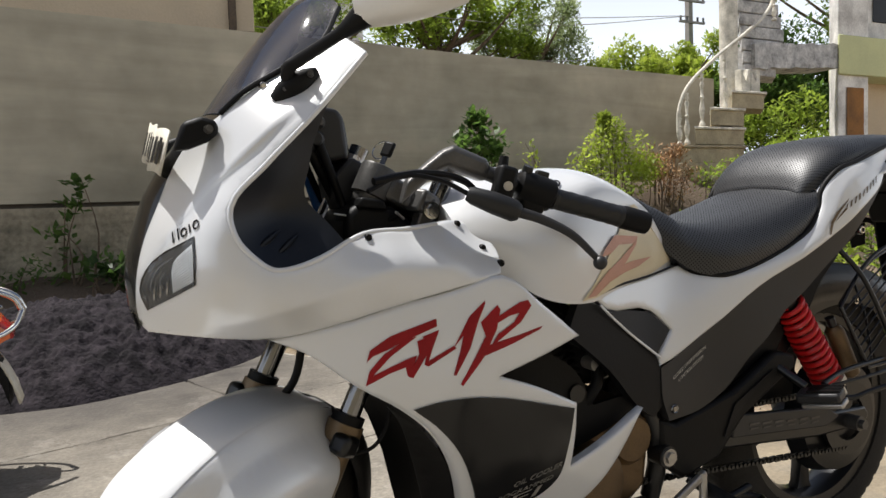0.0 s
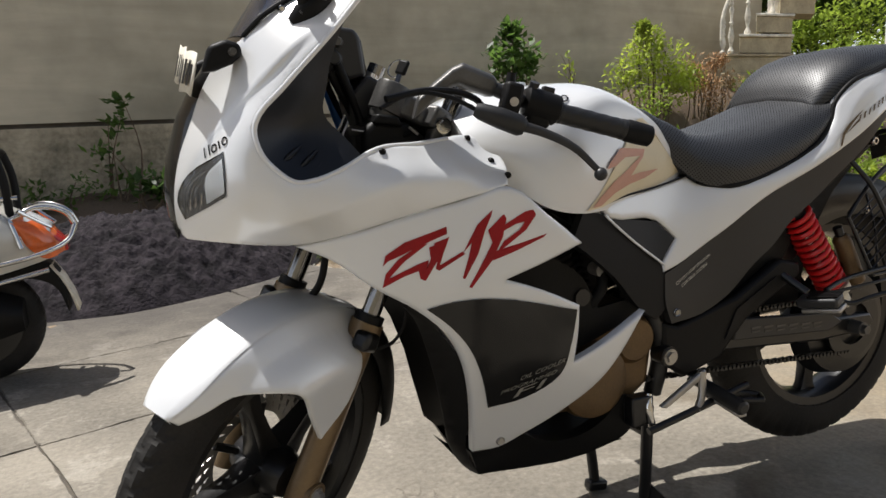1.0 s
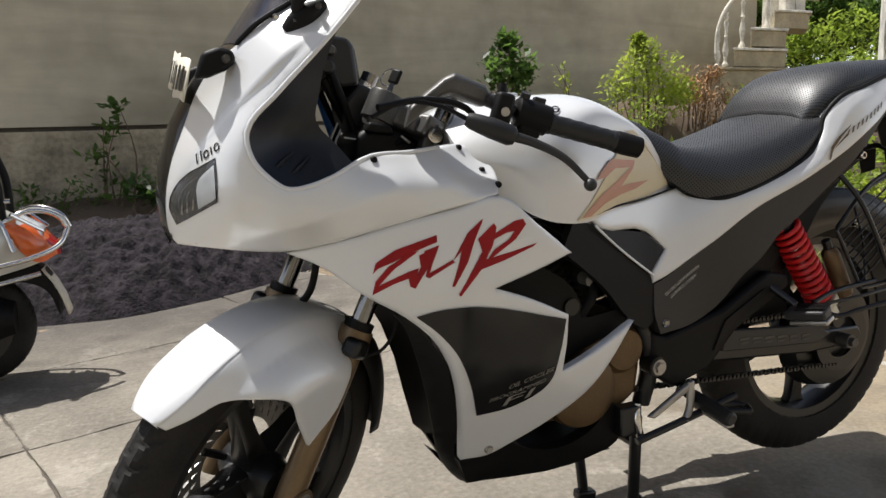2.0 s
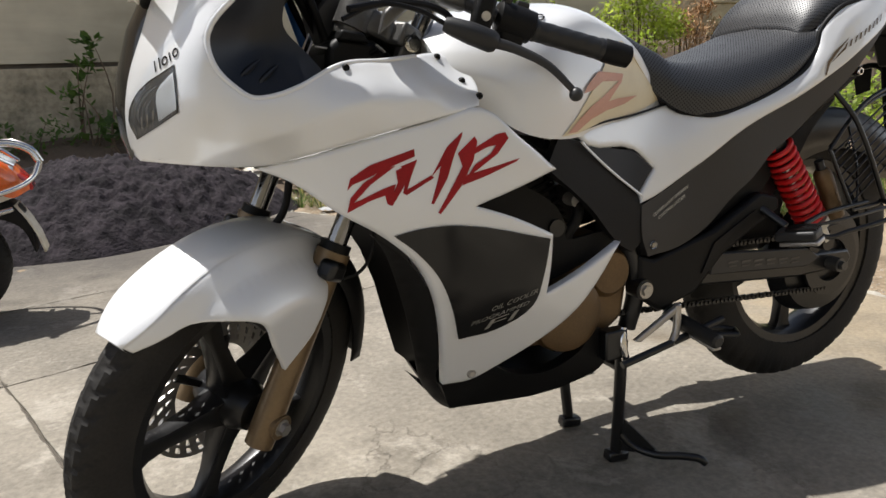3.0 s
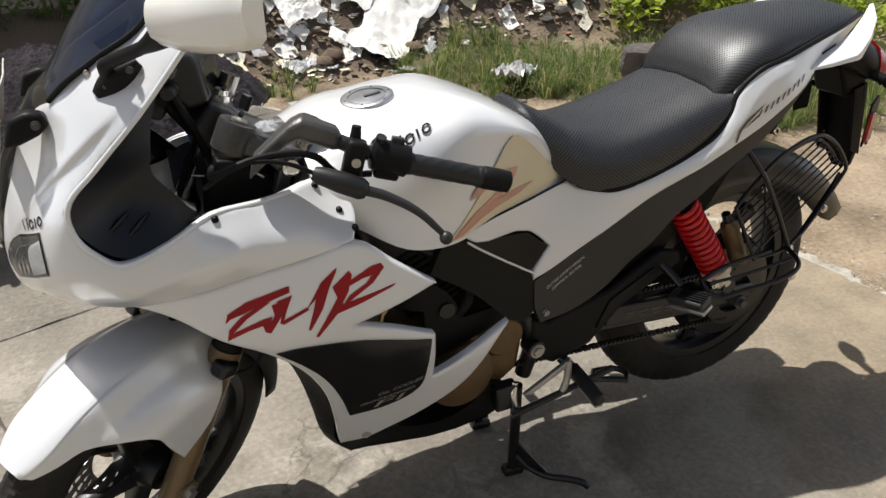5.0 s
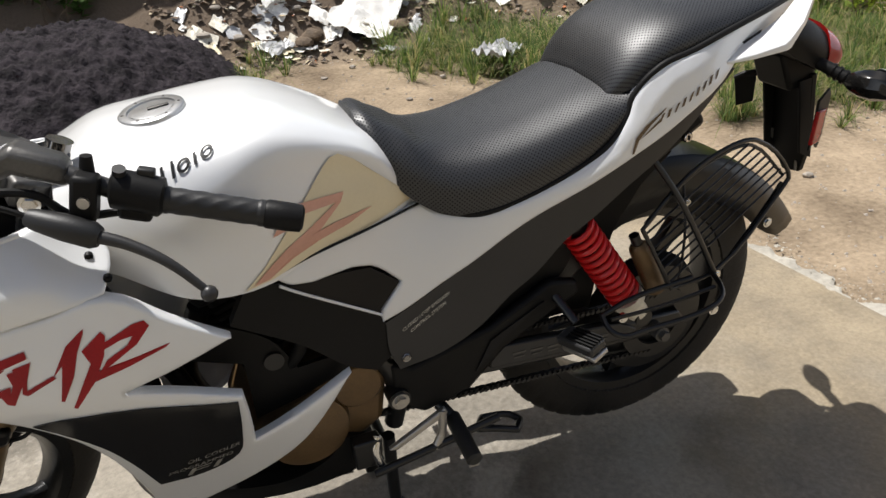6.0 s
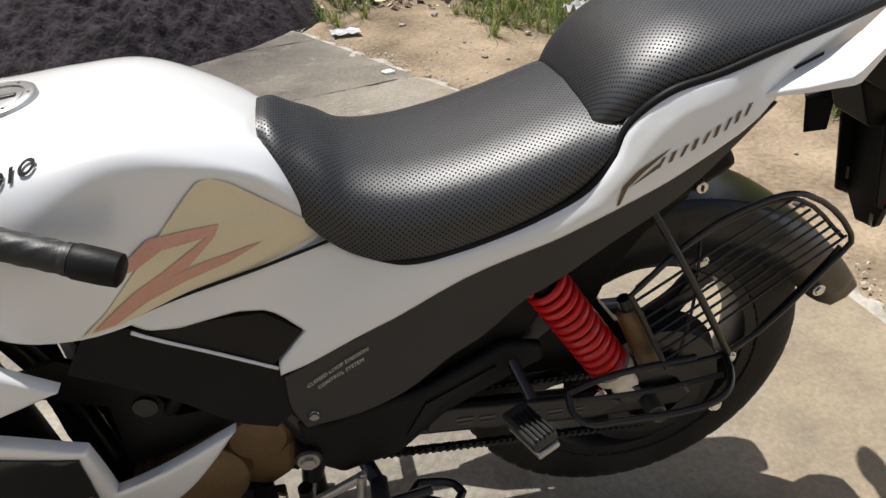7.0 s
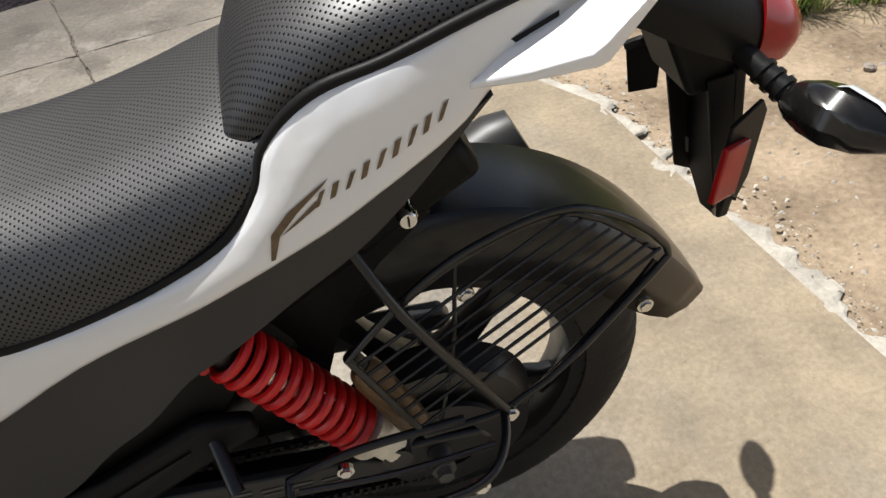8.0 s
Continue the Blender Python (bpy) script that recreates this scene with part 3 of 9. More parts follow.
def skin(outline, depth, step=0.013, roll=0.012, ease=4, lift=0.0, corner=50, soft=0.0, extra=()):
    """A curved panel over an (x, z) outline at y = depth(x, z), with its edge rolled inwards."""
    loop = [(q.x, q.y) for q in curve([(x, z, 0) for x, z in outline], ease, True, corner)] if ease else list(outline)
    if soft:
        fine = []
        for i, (x, z) in enumerate(loop):
            x1, z1 = loop[(i + 1) % len(loop)]
            k = max(1, int(math.hypot(x1 - x, z1 - z) / 0.006))
            fine += [(x + (x1 - x) * j / k, z + (z1 - z) * j / k) for j in range(k)]
        loop = fine
    xs, zs = [q[0] for q in loop], [q[1] for q in loop]
    pts = [Vector(q) for q in loop]
    n = len(pts)
    near = np.array(loop)
    clear = step * 0.45
    if soft:
        clear = 1.6 * soft + step * 0.3
        for d in (0.45 * soft, 0.95 * soft, 1.6 * soft):
            for i in range(n):
                a, b = Vector(loop[i - 1]), Vector(loop[(i + 1) % n])
                e = (b - a).normalized()
                for side in (1, -1):
                    q = Vector(loop[i]) + Vector((-e.y, e.x)) * d * side
                    if inside(q.x, q.y, loop) and np.hypot(*(near - [q.x, q.y]).T).min() > d * 0.93:
                        pts.append(q)
    keep = [Vector(q) for q in extra if inside(q[0], q[1], loop) and np.hypot(*(near - [q[0], q[1]]).T).min() > clear]
    pts += keep
    apart = np.array([(q.x, q.y) for q in keep]) if keep else None
    x = min(xs) + step / 2
    k = 0
    while x < max(xs):
        z = min(zs) + (step / 2 if k % 2 else 0)
        while z < max(zs):
            if apart is not None and np.hypot(*(apart - [x, z]).T).min() < step * 0.6:
                z += step
                continue
            if inside(x, z, loop) and np.hypot(*(near - [x, z]).T).min() > clear:
                pts.append(Vector((x, z)))
            z += step
        x += step * 0.87
        k += 1
    v, _, f, *_ = geometry.delaunay_2d_cdt(pts, [(i, (i + 1) % n) for i in range(n)], [], 1, 1e-6)
    g = Geo()
    def turn_in(q):
        d = np.hypot(*(near - [q.x, q.y]).T).min()
        return soft * max(0.0, 1 - d / (1.6 * soft)) ** 2 if soft else 0.0
    g.put([(q.x, depth(q.x, q.y) - lift + turn_in(q), q.y) for q in v], f)
    if roll:
        count = {}
        for t in f:
            for i in range(len(t)):
                e = (t[i - 1], t[i])
                count[tuple(sorted(e))] = count.get(tuple(sorted(e)), 0) + 1
        rim = [e for e, c in count.items() if c == 1]
        idx = {}
        for e in rim:
            for i in e:
                if i not in idx:
                    idx[i] = len(g.v)
                    a = g.v[i]
                    g.v.append((a[0], a[1] + roll, a[2]))
        g.f += [(a, b, idx[b], idx[a]) for a, b in rim]
    return g


def panel(name, points, mat, parent, label="", bulge=(), both=True, roll=0.012, step=0.013, bend=None, corner=50, soft=0.0, extra=()):
    """A body panel from its edge points (x, y, z) on the left side, and its twin on the right. Returns its depth."""
    depth = bend or spread(list(points) + list(bulge))
    g = skin([(p[0], p[2]) for p in points], depth, step, roll, corner=corner, soft=soft, extra=extra)
    g.ob(name, mat, parent, label, sharp=50)
    if both:
        g.copy().mirror().ob(name, mat, parent, label, sharp=50)
    return depth


def sticker(name, shapes, depth, mat, parent, label="", lift=0.0015, both=True):
    """Flat marks over (x, z) outlines that follow a panel, as one mesh."""
    g = Geo()
    for s in shapes:
        t = skin(s, depth, 0.006, 0.0, 0, lift)
        g.put(t.v, t.f)
    g.ob(name, mat, parent, label)
    if both:
        g.copy().mirror().ob(name, mat, parent, label)


def words(name, text, height, at, right, depth, mat, parent, up=(0.0, 1.0), lift=0.002):
    """Lettering laid on a panel: at is its lower left (x, z), right its direction."""
    cu = bpy.data.curves.new(name, "FONT")
    cu.body, cu.size = text, height * 1.4
    cu.resolution_u = 2
    tmp = bpy.data.objects.new(name, cu)
    scene.collection.objects.link(tmp)
    me = bpy.data.meshes.new_from_object(tmp.evaluated_get(bpy.context.evaluated_depsgraph_get()))
    bpy.data.objects.remove(tmp)
    bpy.data.curves.remove(cu)
    for v in me.vertices:
        x, z = at[0] + v.co.x * right[0] + v.co.y * up[0], at[1] + v.co.x * right[1] + v.co.y * up[1]
        v.co = (x, depth(x, z) - lift, z)
    me.materials.clear()
    me.materials.append(mat)
    o = new(name, me)
    o.parent = parent
    return o


def loft(sections, along=5, around=4):
    """A body symmetric about y = 0 from (x, half profile of (y, z) from the middle outwards)."""
    cols = []
    for x, prof in sections:
        half = curve([(x, y, z) for y, z in prof], around, False, 70)
        cols.append([Vector((q.x, -q.y, q.z)) for q in half[:0:-1]] + half)
    n = len(cols[0])
    lines = [curve([c[j] for c in cols], along, False, 75) for j in range(n)]
    rows = [[lines[j][i] for j in range(n)] for i in range(len(lines[0]))]
    g = Geo().grid(rows, True, True)
    along = 0.0
    for i, r in enumerate(rows):
        along += (r[n // 2] - rows[i - 1][n // 2]).length if i else 0.0
        run, half = [0.0], 0.0
        for a, b in zip(r, r[1:]):
            run.append(run[-1] + (b - a).length)
        half = run[n // 2]
        g.uv += [(along, q - half) for q in run]
    return g


def thing(name, label, category, group="", kind=""):
    return tagged(new(name), label, category, group, kind)



# ---- ground, paving, walls ----
def bank(x, y):
    """Height of the ground: flat by the paving, rising to a weedy bank along the wall."""
    top = 0.38 + 0.70 * min(1.0, max(0.0, (x + 1.5) / 5.5))
    start = 3.7 + 0.25 * noise.noise((x * 0.5, 0.3, 0))
    t = min(1.0, max(0.0, (y - start) / 1.25))
    h = top * t * t * (3 - 2 * t)
    rough = 0.02 + 0.10 * min(1.0, max(0.0, (y - 3.3) / 1.0))
    h += rough * noise.noise((x * 1.7, y * 1.7, 0.5)) + 0.4 * rough * noise.noise((x * 6, y * 6, 1.5))
    return h - 0.02


def axis(lo, hi, fine_lo, fine_hi, step):
    out, v = [], fine_lo
    while v <= fine_hi:
        out.append(v)
        v += step
    a, d = fine_hi, step
    while a < hi:
        d *= 1.35
        a += d
        out.append(a)
    a, d, low = fine_lo, step, []
    while a > lo:
        d *= 1.35
        a -= d
        low.append(a)
    return low[::-1] + out


xs, ys = axis(-900, 900, -4.5, 8.5, 0.09), axis(-900, 900, -2.5, 6.6, 0.09)
g = Geo().grid([[(x, y, bank(x, y)) for x in xs] for y in ys])
tagged(g.ob("ground", DIRT, sharp=180), "dry brown earth rising to a bank", "ground", kind="structure")

# paving of old concrete slabs, their joints turned 17 degrees to the bike
paving = tagged(new("pavement"), "old cracked concrete slabs with dirt joints", "pavement", kind="structure")
CA, SA = math.cos(radians(17.5)), math.sin(radians(17.5))
EDGES = [((2.05, -3.0), (1.66, 0.0)), ((1.66, 0.0), (1.50, 1.20)), ((1.50, 1.20), (0.12, 3.35))]


def clip(poly, a, b):
    """Keep the part of poly on the left of the line from a to b."""
    def s(p):
        return (b[0] - a[0]) * (p[1] - a[1]) - (b[1] - a[1]) * (p[0] - a[0])
    out = []
    for i in range(len(poly)):
        p, q = poly[i - 1], poly[i]
        sp, sq = s(p), s(q)
        if (sp >= 0) != (sq >= 0):
            f = sp / (sp - sq)
            out.append((p[0] + (q[0] - p[0]) * f, p[1] + (q[1] - p[1]) * f))
        if sq >= 0:
            out.append(q)
    return out


slabs = random.Random(4)
cells = [(-0.788 + 1.25 * i, 1.328 + 0.79 * j, 1.25, 0.79) for i in range(-4, 3) for j in range(0, 4)]
cells += [(-0.788, -5.2, 7.0, 6.528), (-4.5, -0.6, 3.712, 1.928), (-4.5, -5.2, 3.712, 4.6), (-9.0, -0.6, 4.5, 1.928), (-9.0, -5.2, 4.5, 4.6)]
for i, (cu, cv, cw, ch) in enumerate(cells):
    for j in (0,):
        u0, v0 = cu + 0.0026, cv + 0.0026
        u1, v1 = cu + cw - 0.0026, cv + ch - 0.0026
        ring = []
        for (a, b), (c, d) in zip(((u0, v0), (u1, v0), (u1, v1), (u0, v1)), ((u1, v0), (u1, v1), (u0, v1), (u0, v0))):
            for k in range(64):
                t = k / 64
                w = 0.004 * noise.noise((a + (c - a) * t * 1.0 + 3 * i, b + (d - b) * t + 5 * j, 9.0)) + slabs.uniform(-0.003, 0.003) + 0.009 * noise.noise((a * 3 + (c - a) * t * 7, b * 3 + (d - b) * t * 7, 2.0))
                uu, vv = a + (c - a) * t + w, b + (d - b) * t + w
                ring.append((uu * CA - vv * SA, uu * SA + vv * CA))
        for e in EDGES:
            ring = clip(ring, *e)
            if len(ring) < 3:
                break
        if len(ring) < 3 or max(p[1] for p in ring) > 3.9 and max(p[0] for p in ring) > 1:
            continue
        z = slabs.uniform(-0.002, 0.002)
        n = len(ring)
        cx, cy = sum(p[0] for p in ring) / n, sum(p[1] for p in ring) / n
        gg = Geo()
        gg.put([(x + 0.004 * (cx - x) / math.hypot(cx - x, cy - y), y + 0.004 * (cy - y) / math.hypot(cx - x, cy - y), z) for x, y in ring] + [(x, y, z - 0.005) for x, y in ring] + [(x, y, z - 0.05) for x, y in ring],
               [tuple(range(n))] + [(k, (k + 1) % n, n + (k + 1) % n, n + k) for k in range(n)] + [(n + k, n + (k + 1) % n, 2 * n + (k + 1) % n, 2 * n + k) for k in range(n)])
        gg.ob("slab", CONCRETE, paving, sharp=30)
# dirt packed in the joints, just below the slabs
jo = [(-6, -2.9), (2.02, -2.9), (1.64, 0.0), (1.48, 1.19), (0.10, 3.33), (-6, 3.33)]
me = Geo().put([(x, y, -0.008) for x, y in jo], [tuple(range(len(jo)))])
me.ob("joint_dirt", JOINT, paving)

# crumbled cement along the paving's edge
edge = random.Random(8)
g = Geo()
for (a, b) in EDGES:
    n = int(math.hypot(b[0] - a[0], b[1] - a[1]) / 0.012)
    for k in range(n):
        t = k / n
        for q in range(7):
            off = edge.gauss(0.02, 0.07)
            r = edge.uniform(0.002, 0.006) if q > 1 else edge.uniform(0.004, 0.014)
            x = a[0] + (b[0] - a[0]) * t + off
            y = a[1] + (b[1] - a[1]) * t + off * 0.5
            p = [Vector((edge.uniform(-1, 1), edge.uniform(-1, 1), edge.uniform(-0.4, 0.6))).normalized() * r * edge.uniform(0.7, 1.2) for _ in range(5)]
            g.put([(x + v.x, y + v.y, -0.012 + abs(v.z)) for v in p] + [(x, y, -0.012 + r * 0.6)], [(0, 1, 5), (1, 2, 5), (2, 3, 5), (3, 4, 5), (4, 0, 5)])
tagged(g.ob("cement_crumbs", LIME), "pale crumbled cement along the slab edge", "rubble", kind="stuff")
rows = []
for k in range(300):
    t = k / 299 * 2.999
    (a, b), f = EDGES[int(t)], t % 1
    x, y = a[0] + (b[0] - a[0]) * f, a[1] + (b[1] - a[1]) * f
    w = 0.05 + 0.08 * noise.noise((x * 5, y * 5, 2)) + 0.05 * noise.noise((x * 17, y * 17, 4))
    s0 = -0.012 + 0.04 * noise.noise((x * 8, y * 8, 7)) + 0.03 * noise.noise((x * 34, y * 34, 8))
    high = 0.0125 + 0.009 * noise.noise((x * 9, y * 9, 5))
    rows.append([(x - 0.03 + s0 + s * (max(0.01, w) + 0.035), y - 0.02 + s * 0.03, -0.014 + high * math.sin(math.pi * s) ** 0.7 + 0.005 * noise.noise((x * 45, y * 45, s * 9))) for s in (0, 0.12, 0.25, 0.4, 0.55, 0.7, 0.85, 1)])
tagged(Geo().grid(rows).ob("edge_mortar", LIME, sharp=180), "rough pale mortar strip at the slab edge", "mortar", kind="stuff")


# compound wall behind the bank
def wall_y(x):
    return 5.0 + 0.11 * (x + 0.95)


WALL_TOP = 2.41
for name, z0, z1, proud, mat, lab in (("wall_north", 0.99, WALL_TOP, 0.0, PLASTER, "grey-brown cement plastered compound wall"), ("wall_plinth", -0.2, 0.955, 0.03, PLASTER_LOW, "damp stained wall base below a ledge")):
    n = 60
    rows = []
    for z in [z0 + (z1 - z0) * k / 12 for k in range(13)]:
        rows.append([(x, wall_y(x) - proud + 0.010 * noise.noise((x * 0.8, z * 0.8, 3)), z) for x in [-9 + 15.6 * k / n for k in range(n + 1)]])
    back = [[(x, wall_y(x) + 0.2, z) for x in [-9 + 15.6 * k / n for k in range(n + 1)]] for z in (z1, z0)]
    tagged(Geo().grid(rows + back + [rows[0]]).ob(name, mat, sharp=50), lab, "wall", kind="structure")
# dark strip at the back of the ledge, in place of its shade
rows = [[(x, wall_y(x) + 0.05, z) for x in (-9, 6.6)] for z in (0.94, 1.0)]
tagged(Geo().grid(rows).ob("ledge_shade_strip", JOINT), "dark strip for the shade between plinth and wall", "wall", kind="structure")

# unseen plain wall added behind the camera to dim sky light on the bike
tagged(Geo().box((-1.2, -5.2, 1.45), (15.6, 0.2, 3.1)).ob("sky_blocking_wall", PLASTER, bevel=0.01), "unseen plain wall added to block sky light", "wall", kind="structure")

# painted building behind the wall
g = Geo()
g.box((-5.35, 8.9, 3.4), (12.4, 4.6, 6.8))
tagged(g.ob("house_wall", BEIGE, bevel=0.02), "beige painted house wall behind the compound wall", "house", kind="structure")
Geo().box((-5.35, 6.57, 2.70), (12.4, 0.06, 0.10)).ob("trim", BARK)["kind"] = "structure"
Geo().box((0.62, 6.57, 3.6), (0.07, 0.06, 3.0)).ob("trim", BARK)["kind"] = "structure"
far = Geo().box((4.5, 22, 3.6), (5.0, 4.0, 7.6))
tagged(far.ob("far_house", WHITEWASH, bevel=0.03), "whitewashed house far behind the wall", "house")
tagged(Geo().rod((0.80, 5.15, 2.40), (0.86, 5.15, 2.58), 0.035, 12).ob("blue_jug", BLUE), "blue plastic jug on the wall top", "jug")

# heap of dark crusher dust
def heap_z(x, y):
    dx, dy = (x + 0.95) / 1.28, (y - 3.55 - 0.25 * max(0.0, x + 0.95)) / 0.98
    r = math.sqrt(dx * dx + dy * dy)
    west = min(1.0, max(0.0, (-1.0 - x) / 1.0))
    h = (0.415 - 0.13 * west * west * (3 - 2 * west)) * max(0.0, 1 - r ** 2.7)
    lumps = 0.06 * noise.noise((x * 3, y * 3, 4)) + 0.035 * (abs(noise.noise((x * 7, y * 7, 5))) - 0.2) + 0.030 * noise.noise((x * 17, y * 17, 6)) + 0.022 * noise.noise((x * 41, y * 41, 7)) + 0.008 * noise.noise((x * 80, y * 80, 8))
    h += lumps * min(1, h * 6)
    return h - 0.025


n = 260
g = Geo().grid([[(x, y, heap_z(x, y)) for x in [-2.4 + 2.75 * k / n for k in range(n + 1)]] for y in [2.45 + 2.5 * k / n for k in range(n + 1)]])
g.f = [f for f in g.f if max(g.v[i][2] for i in f) > -0.02]
tagged(g.ob("earth_mound", HEAP, sharp=180), "heap of dark crusher dust on the ground", "heap")



# ---- motorcycle: nose towards -x, on its centre stand, steering turned to its left ----
bike = thing("motorcycle", "pearl white faired motorcycle on its centre stand on concrete", "motorcycle")
HEAD = Vector((-0.615, 0.008, 0.300))
RAKE = radians(26)
STEER = Matrix.Translation(HEAD) @ Matrix.Rotation(radians(37), 4, Vector((math.sin(RAKE), 0, math.cos(RAKE)))) @ Matrix.Translation(-HEAD)
FRONT_AXLE, REAR_AXLE = Vector((-0.66, 0, 0.300)), Vector((0.687, 0, 0.373))


def tyre(radius, width, depth, name, parent, m, tread):
    """A tyre with a round shoulder and slanted tread grooves."""
    half, prof = width / 2, []
    for k in range(17):
        a = math.pi * k / 16
        prof.append((radius - depth + depth * math.sin(a) ** 0.75, -half * math.cos(a) * (0.86 + 0.14 * math.sin(a))))
    prof = [(radius - depth - 0.004, -half * 0.62)] + prof + [(radius - depth - 0.004, half * 0.62)]
    g, seg = Geo(), 480
    rows = []
    for i in range(seg):
        a, row = 2 * math.pi * i / seg, []
        for q, (r, h) in enumerate(prof):
            edge = abs(h) / half
            groove = 0.0
            if 0.15 < edge < 0.82:
                groove = 0.004 if (i + abs(q - 9) * 2 * tread + (5 if h > 0 else 0)) % 10 in (0, 1) else 0.0
            elif edge < 0.06:
                groove = 0.003
            row.append(Vector(((r - groove) * math.cos(a), h, (r - groove) * math.sin(a))))
        rows.append(row)
    rows.append(rows[0])
    g.grid(rows)
    g.move(m)
    return g.ob(name, RUBBER, parent, "black rubber tyre with slanted tread grooves", sharp=30)


def wheel(parent, centre, radius, width, depth, m, disc_side, spin):
    """Cast wheel with five twin-ribbed spokes."""
    m = m @ Matrix.Translation(centre)
    w = new("wheel")
    w.parent = parent
    tyre(radius, width, depth, "tyre", w, m, 1)
    r = radius - depth
    hw = width * 0.36
    Geo().lathe([(r - 0.020, -hw), (r + 0.004, -hw - 0.004), (r + 0.008, -hw + 0.004), (r - 0.012, -hw * 0.5), (r - 0.012, hw * 0.5),
                 (r + 0.008, hw - 0.004), (r + 0.004, hw + 0.004), (r - 0.020, hw), (r - 0.030, hw * 0.5), (r - 0.030, -hw * 0.5), (r - 0.020, -hw)],
                m, 72).ob("rim", STEEL_BLACK, w, "black painted cast rim")
    Geo().lathe([(0.018, -0.062), (0.034, -0.058), (0.045, -0.03), (0.045, 0.03), (0.034, 0.058), (0.018, 0.062)], m, 32).ob("hub", STEEL_BLACK, w)
    for k in range(5):
        a = radians(spin + 72 * k)
        t = m @ Matrix.Rotation(a, 4, "Y")
        g = Geo()
        rows = []
        for d, hx, hy in ((0.035, 0.024, 0.026), (0.08, 0.017, 0.018), (0.14, 0.014, 0.013), (r - 0.045, 0.018, 0.012), (r - 0.02, 0.028, 0.014)):
            rows.append([(d, -hy, -hx), (d, -hy * 0.5, -hx * 1.15), (d, hy * 0.5, -hx * 1.15), (d, hy, -hx), (d, hy * 0.55, 0), (d, hy, hx), (d, hy * 0.5, hx * 1.15), (d, -hy * 0.5, hx * 1.15), (d, -hy, hx), (d, -hy * 0.55, 0)])
        g.grid([[Vector(q) for q in row] for row in rows], True, True)
        g.move(t).ob("spoke", STEEL_BLACK, w, sharp=60)
    if disc_side:
        brake_disc(w, m, disc_side)
    return w


def brake_disc(parent, m, side):
    """A drilled disc: rings and radial bars leave the holes open."""
    y, g = 0.048 * side, Geo()
    bands, n = [(0.080, 0.088), (0.099, 0.104), (0.115, 0.120), (0.130, 0.138)], 28
    for a, b in bands:
        g.lathe([(a, y - 0.002), (b, y - 0.002), (b, y + 0.002), (a, y + 0.002), (a, y - 0.002)], m, 72)
    for (_, r0), (r1, _) in zip(bands[:-1], bands[1:]):
        for k in range(n):
            a = 2 * math.pi * (k + (r0 * 37 % 1)) / n
            t = m @ Matrix.Rotation(a, 4, "Y")
            c = (r0 + r1) / 2
            g.put([t @ Vector((c + dx * (r1 - r0) * 0.6, y + dy, dz + dx * 0.004)) for dx in (-1, 1) for dy in (-0.0019, 0.0019) for dz in (-0.0085, 0.0085)],
                                                             [(0, 1, 3, 2), (4, 6, 7, 5), (0, 4, 5, 1), (2, 3, 7, 6), (0, 2, 6, 4), (1, 5, 7, 3)])
    g.ob("brake_disc", ALU, parent, "drilled steel brake disc")
    for k in range(5):
        c = Geo()
        a = 2 * math.pi * k / 5
        c.rod(m @ Vector((0.04 * math.cos(a), y * 0.9, 0.04 * math.sin(a))), m @ Vector((0.095 * math.cos(a), y, 0.095 * math.sin(a))), 0.008, 8)
        c.ob("disc_carrier", STEEL_BLACK, parent)


def bolt(at, r, parent, mat=CHROME, axis=(0, -1, 0), head=0.006, name="bolt"):
    a = Vector(at)
    d = Vector(axis).normalized()
    g = Geo()
    g.rod(a - d * 0.004, a + d * head * 0.4, r * 1.35, 16)
    g.rod(a + d * head * 0.3, a + d * head, r, 6, r * 0.92)
    return g.ob(name, mat, parent, sharp=25)


def fastener(at, r, parent, depth, mat=BLACK, name="fastener"):
    x, z = at
    y = depth(x, z)
    g = Geo().lathe([(0.0005, -0.0035), (r * 0.5, -0.0035), (r * 0.55, -0.002), (r * 0.8, -0.0035), (r, -0.001), (r, 0.004)], Matrix.Translation((x, y, z)), 18)
    return g.ob(name, mat, parent)


# wheels
wheel(bike, FRONT_AXLE, 0.297, 0.086, 0.076, STEER, 1, 36)
wheel(bike, REAR_AXLE, 0.318, 0.112, 0.092, Matrix(), 0, 20)

# --- front fork, turned with the steering
fork_up = Vector((math.sin(RAKE), 0, math.cos(RAKE)))


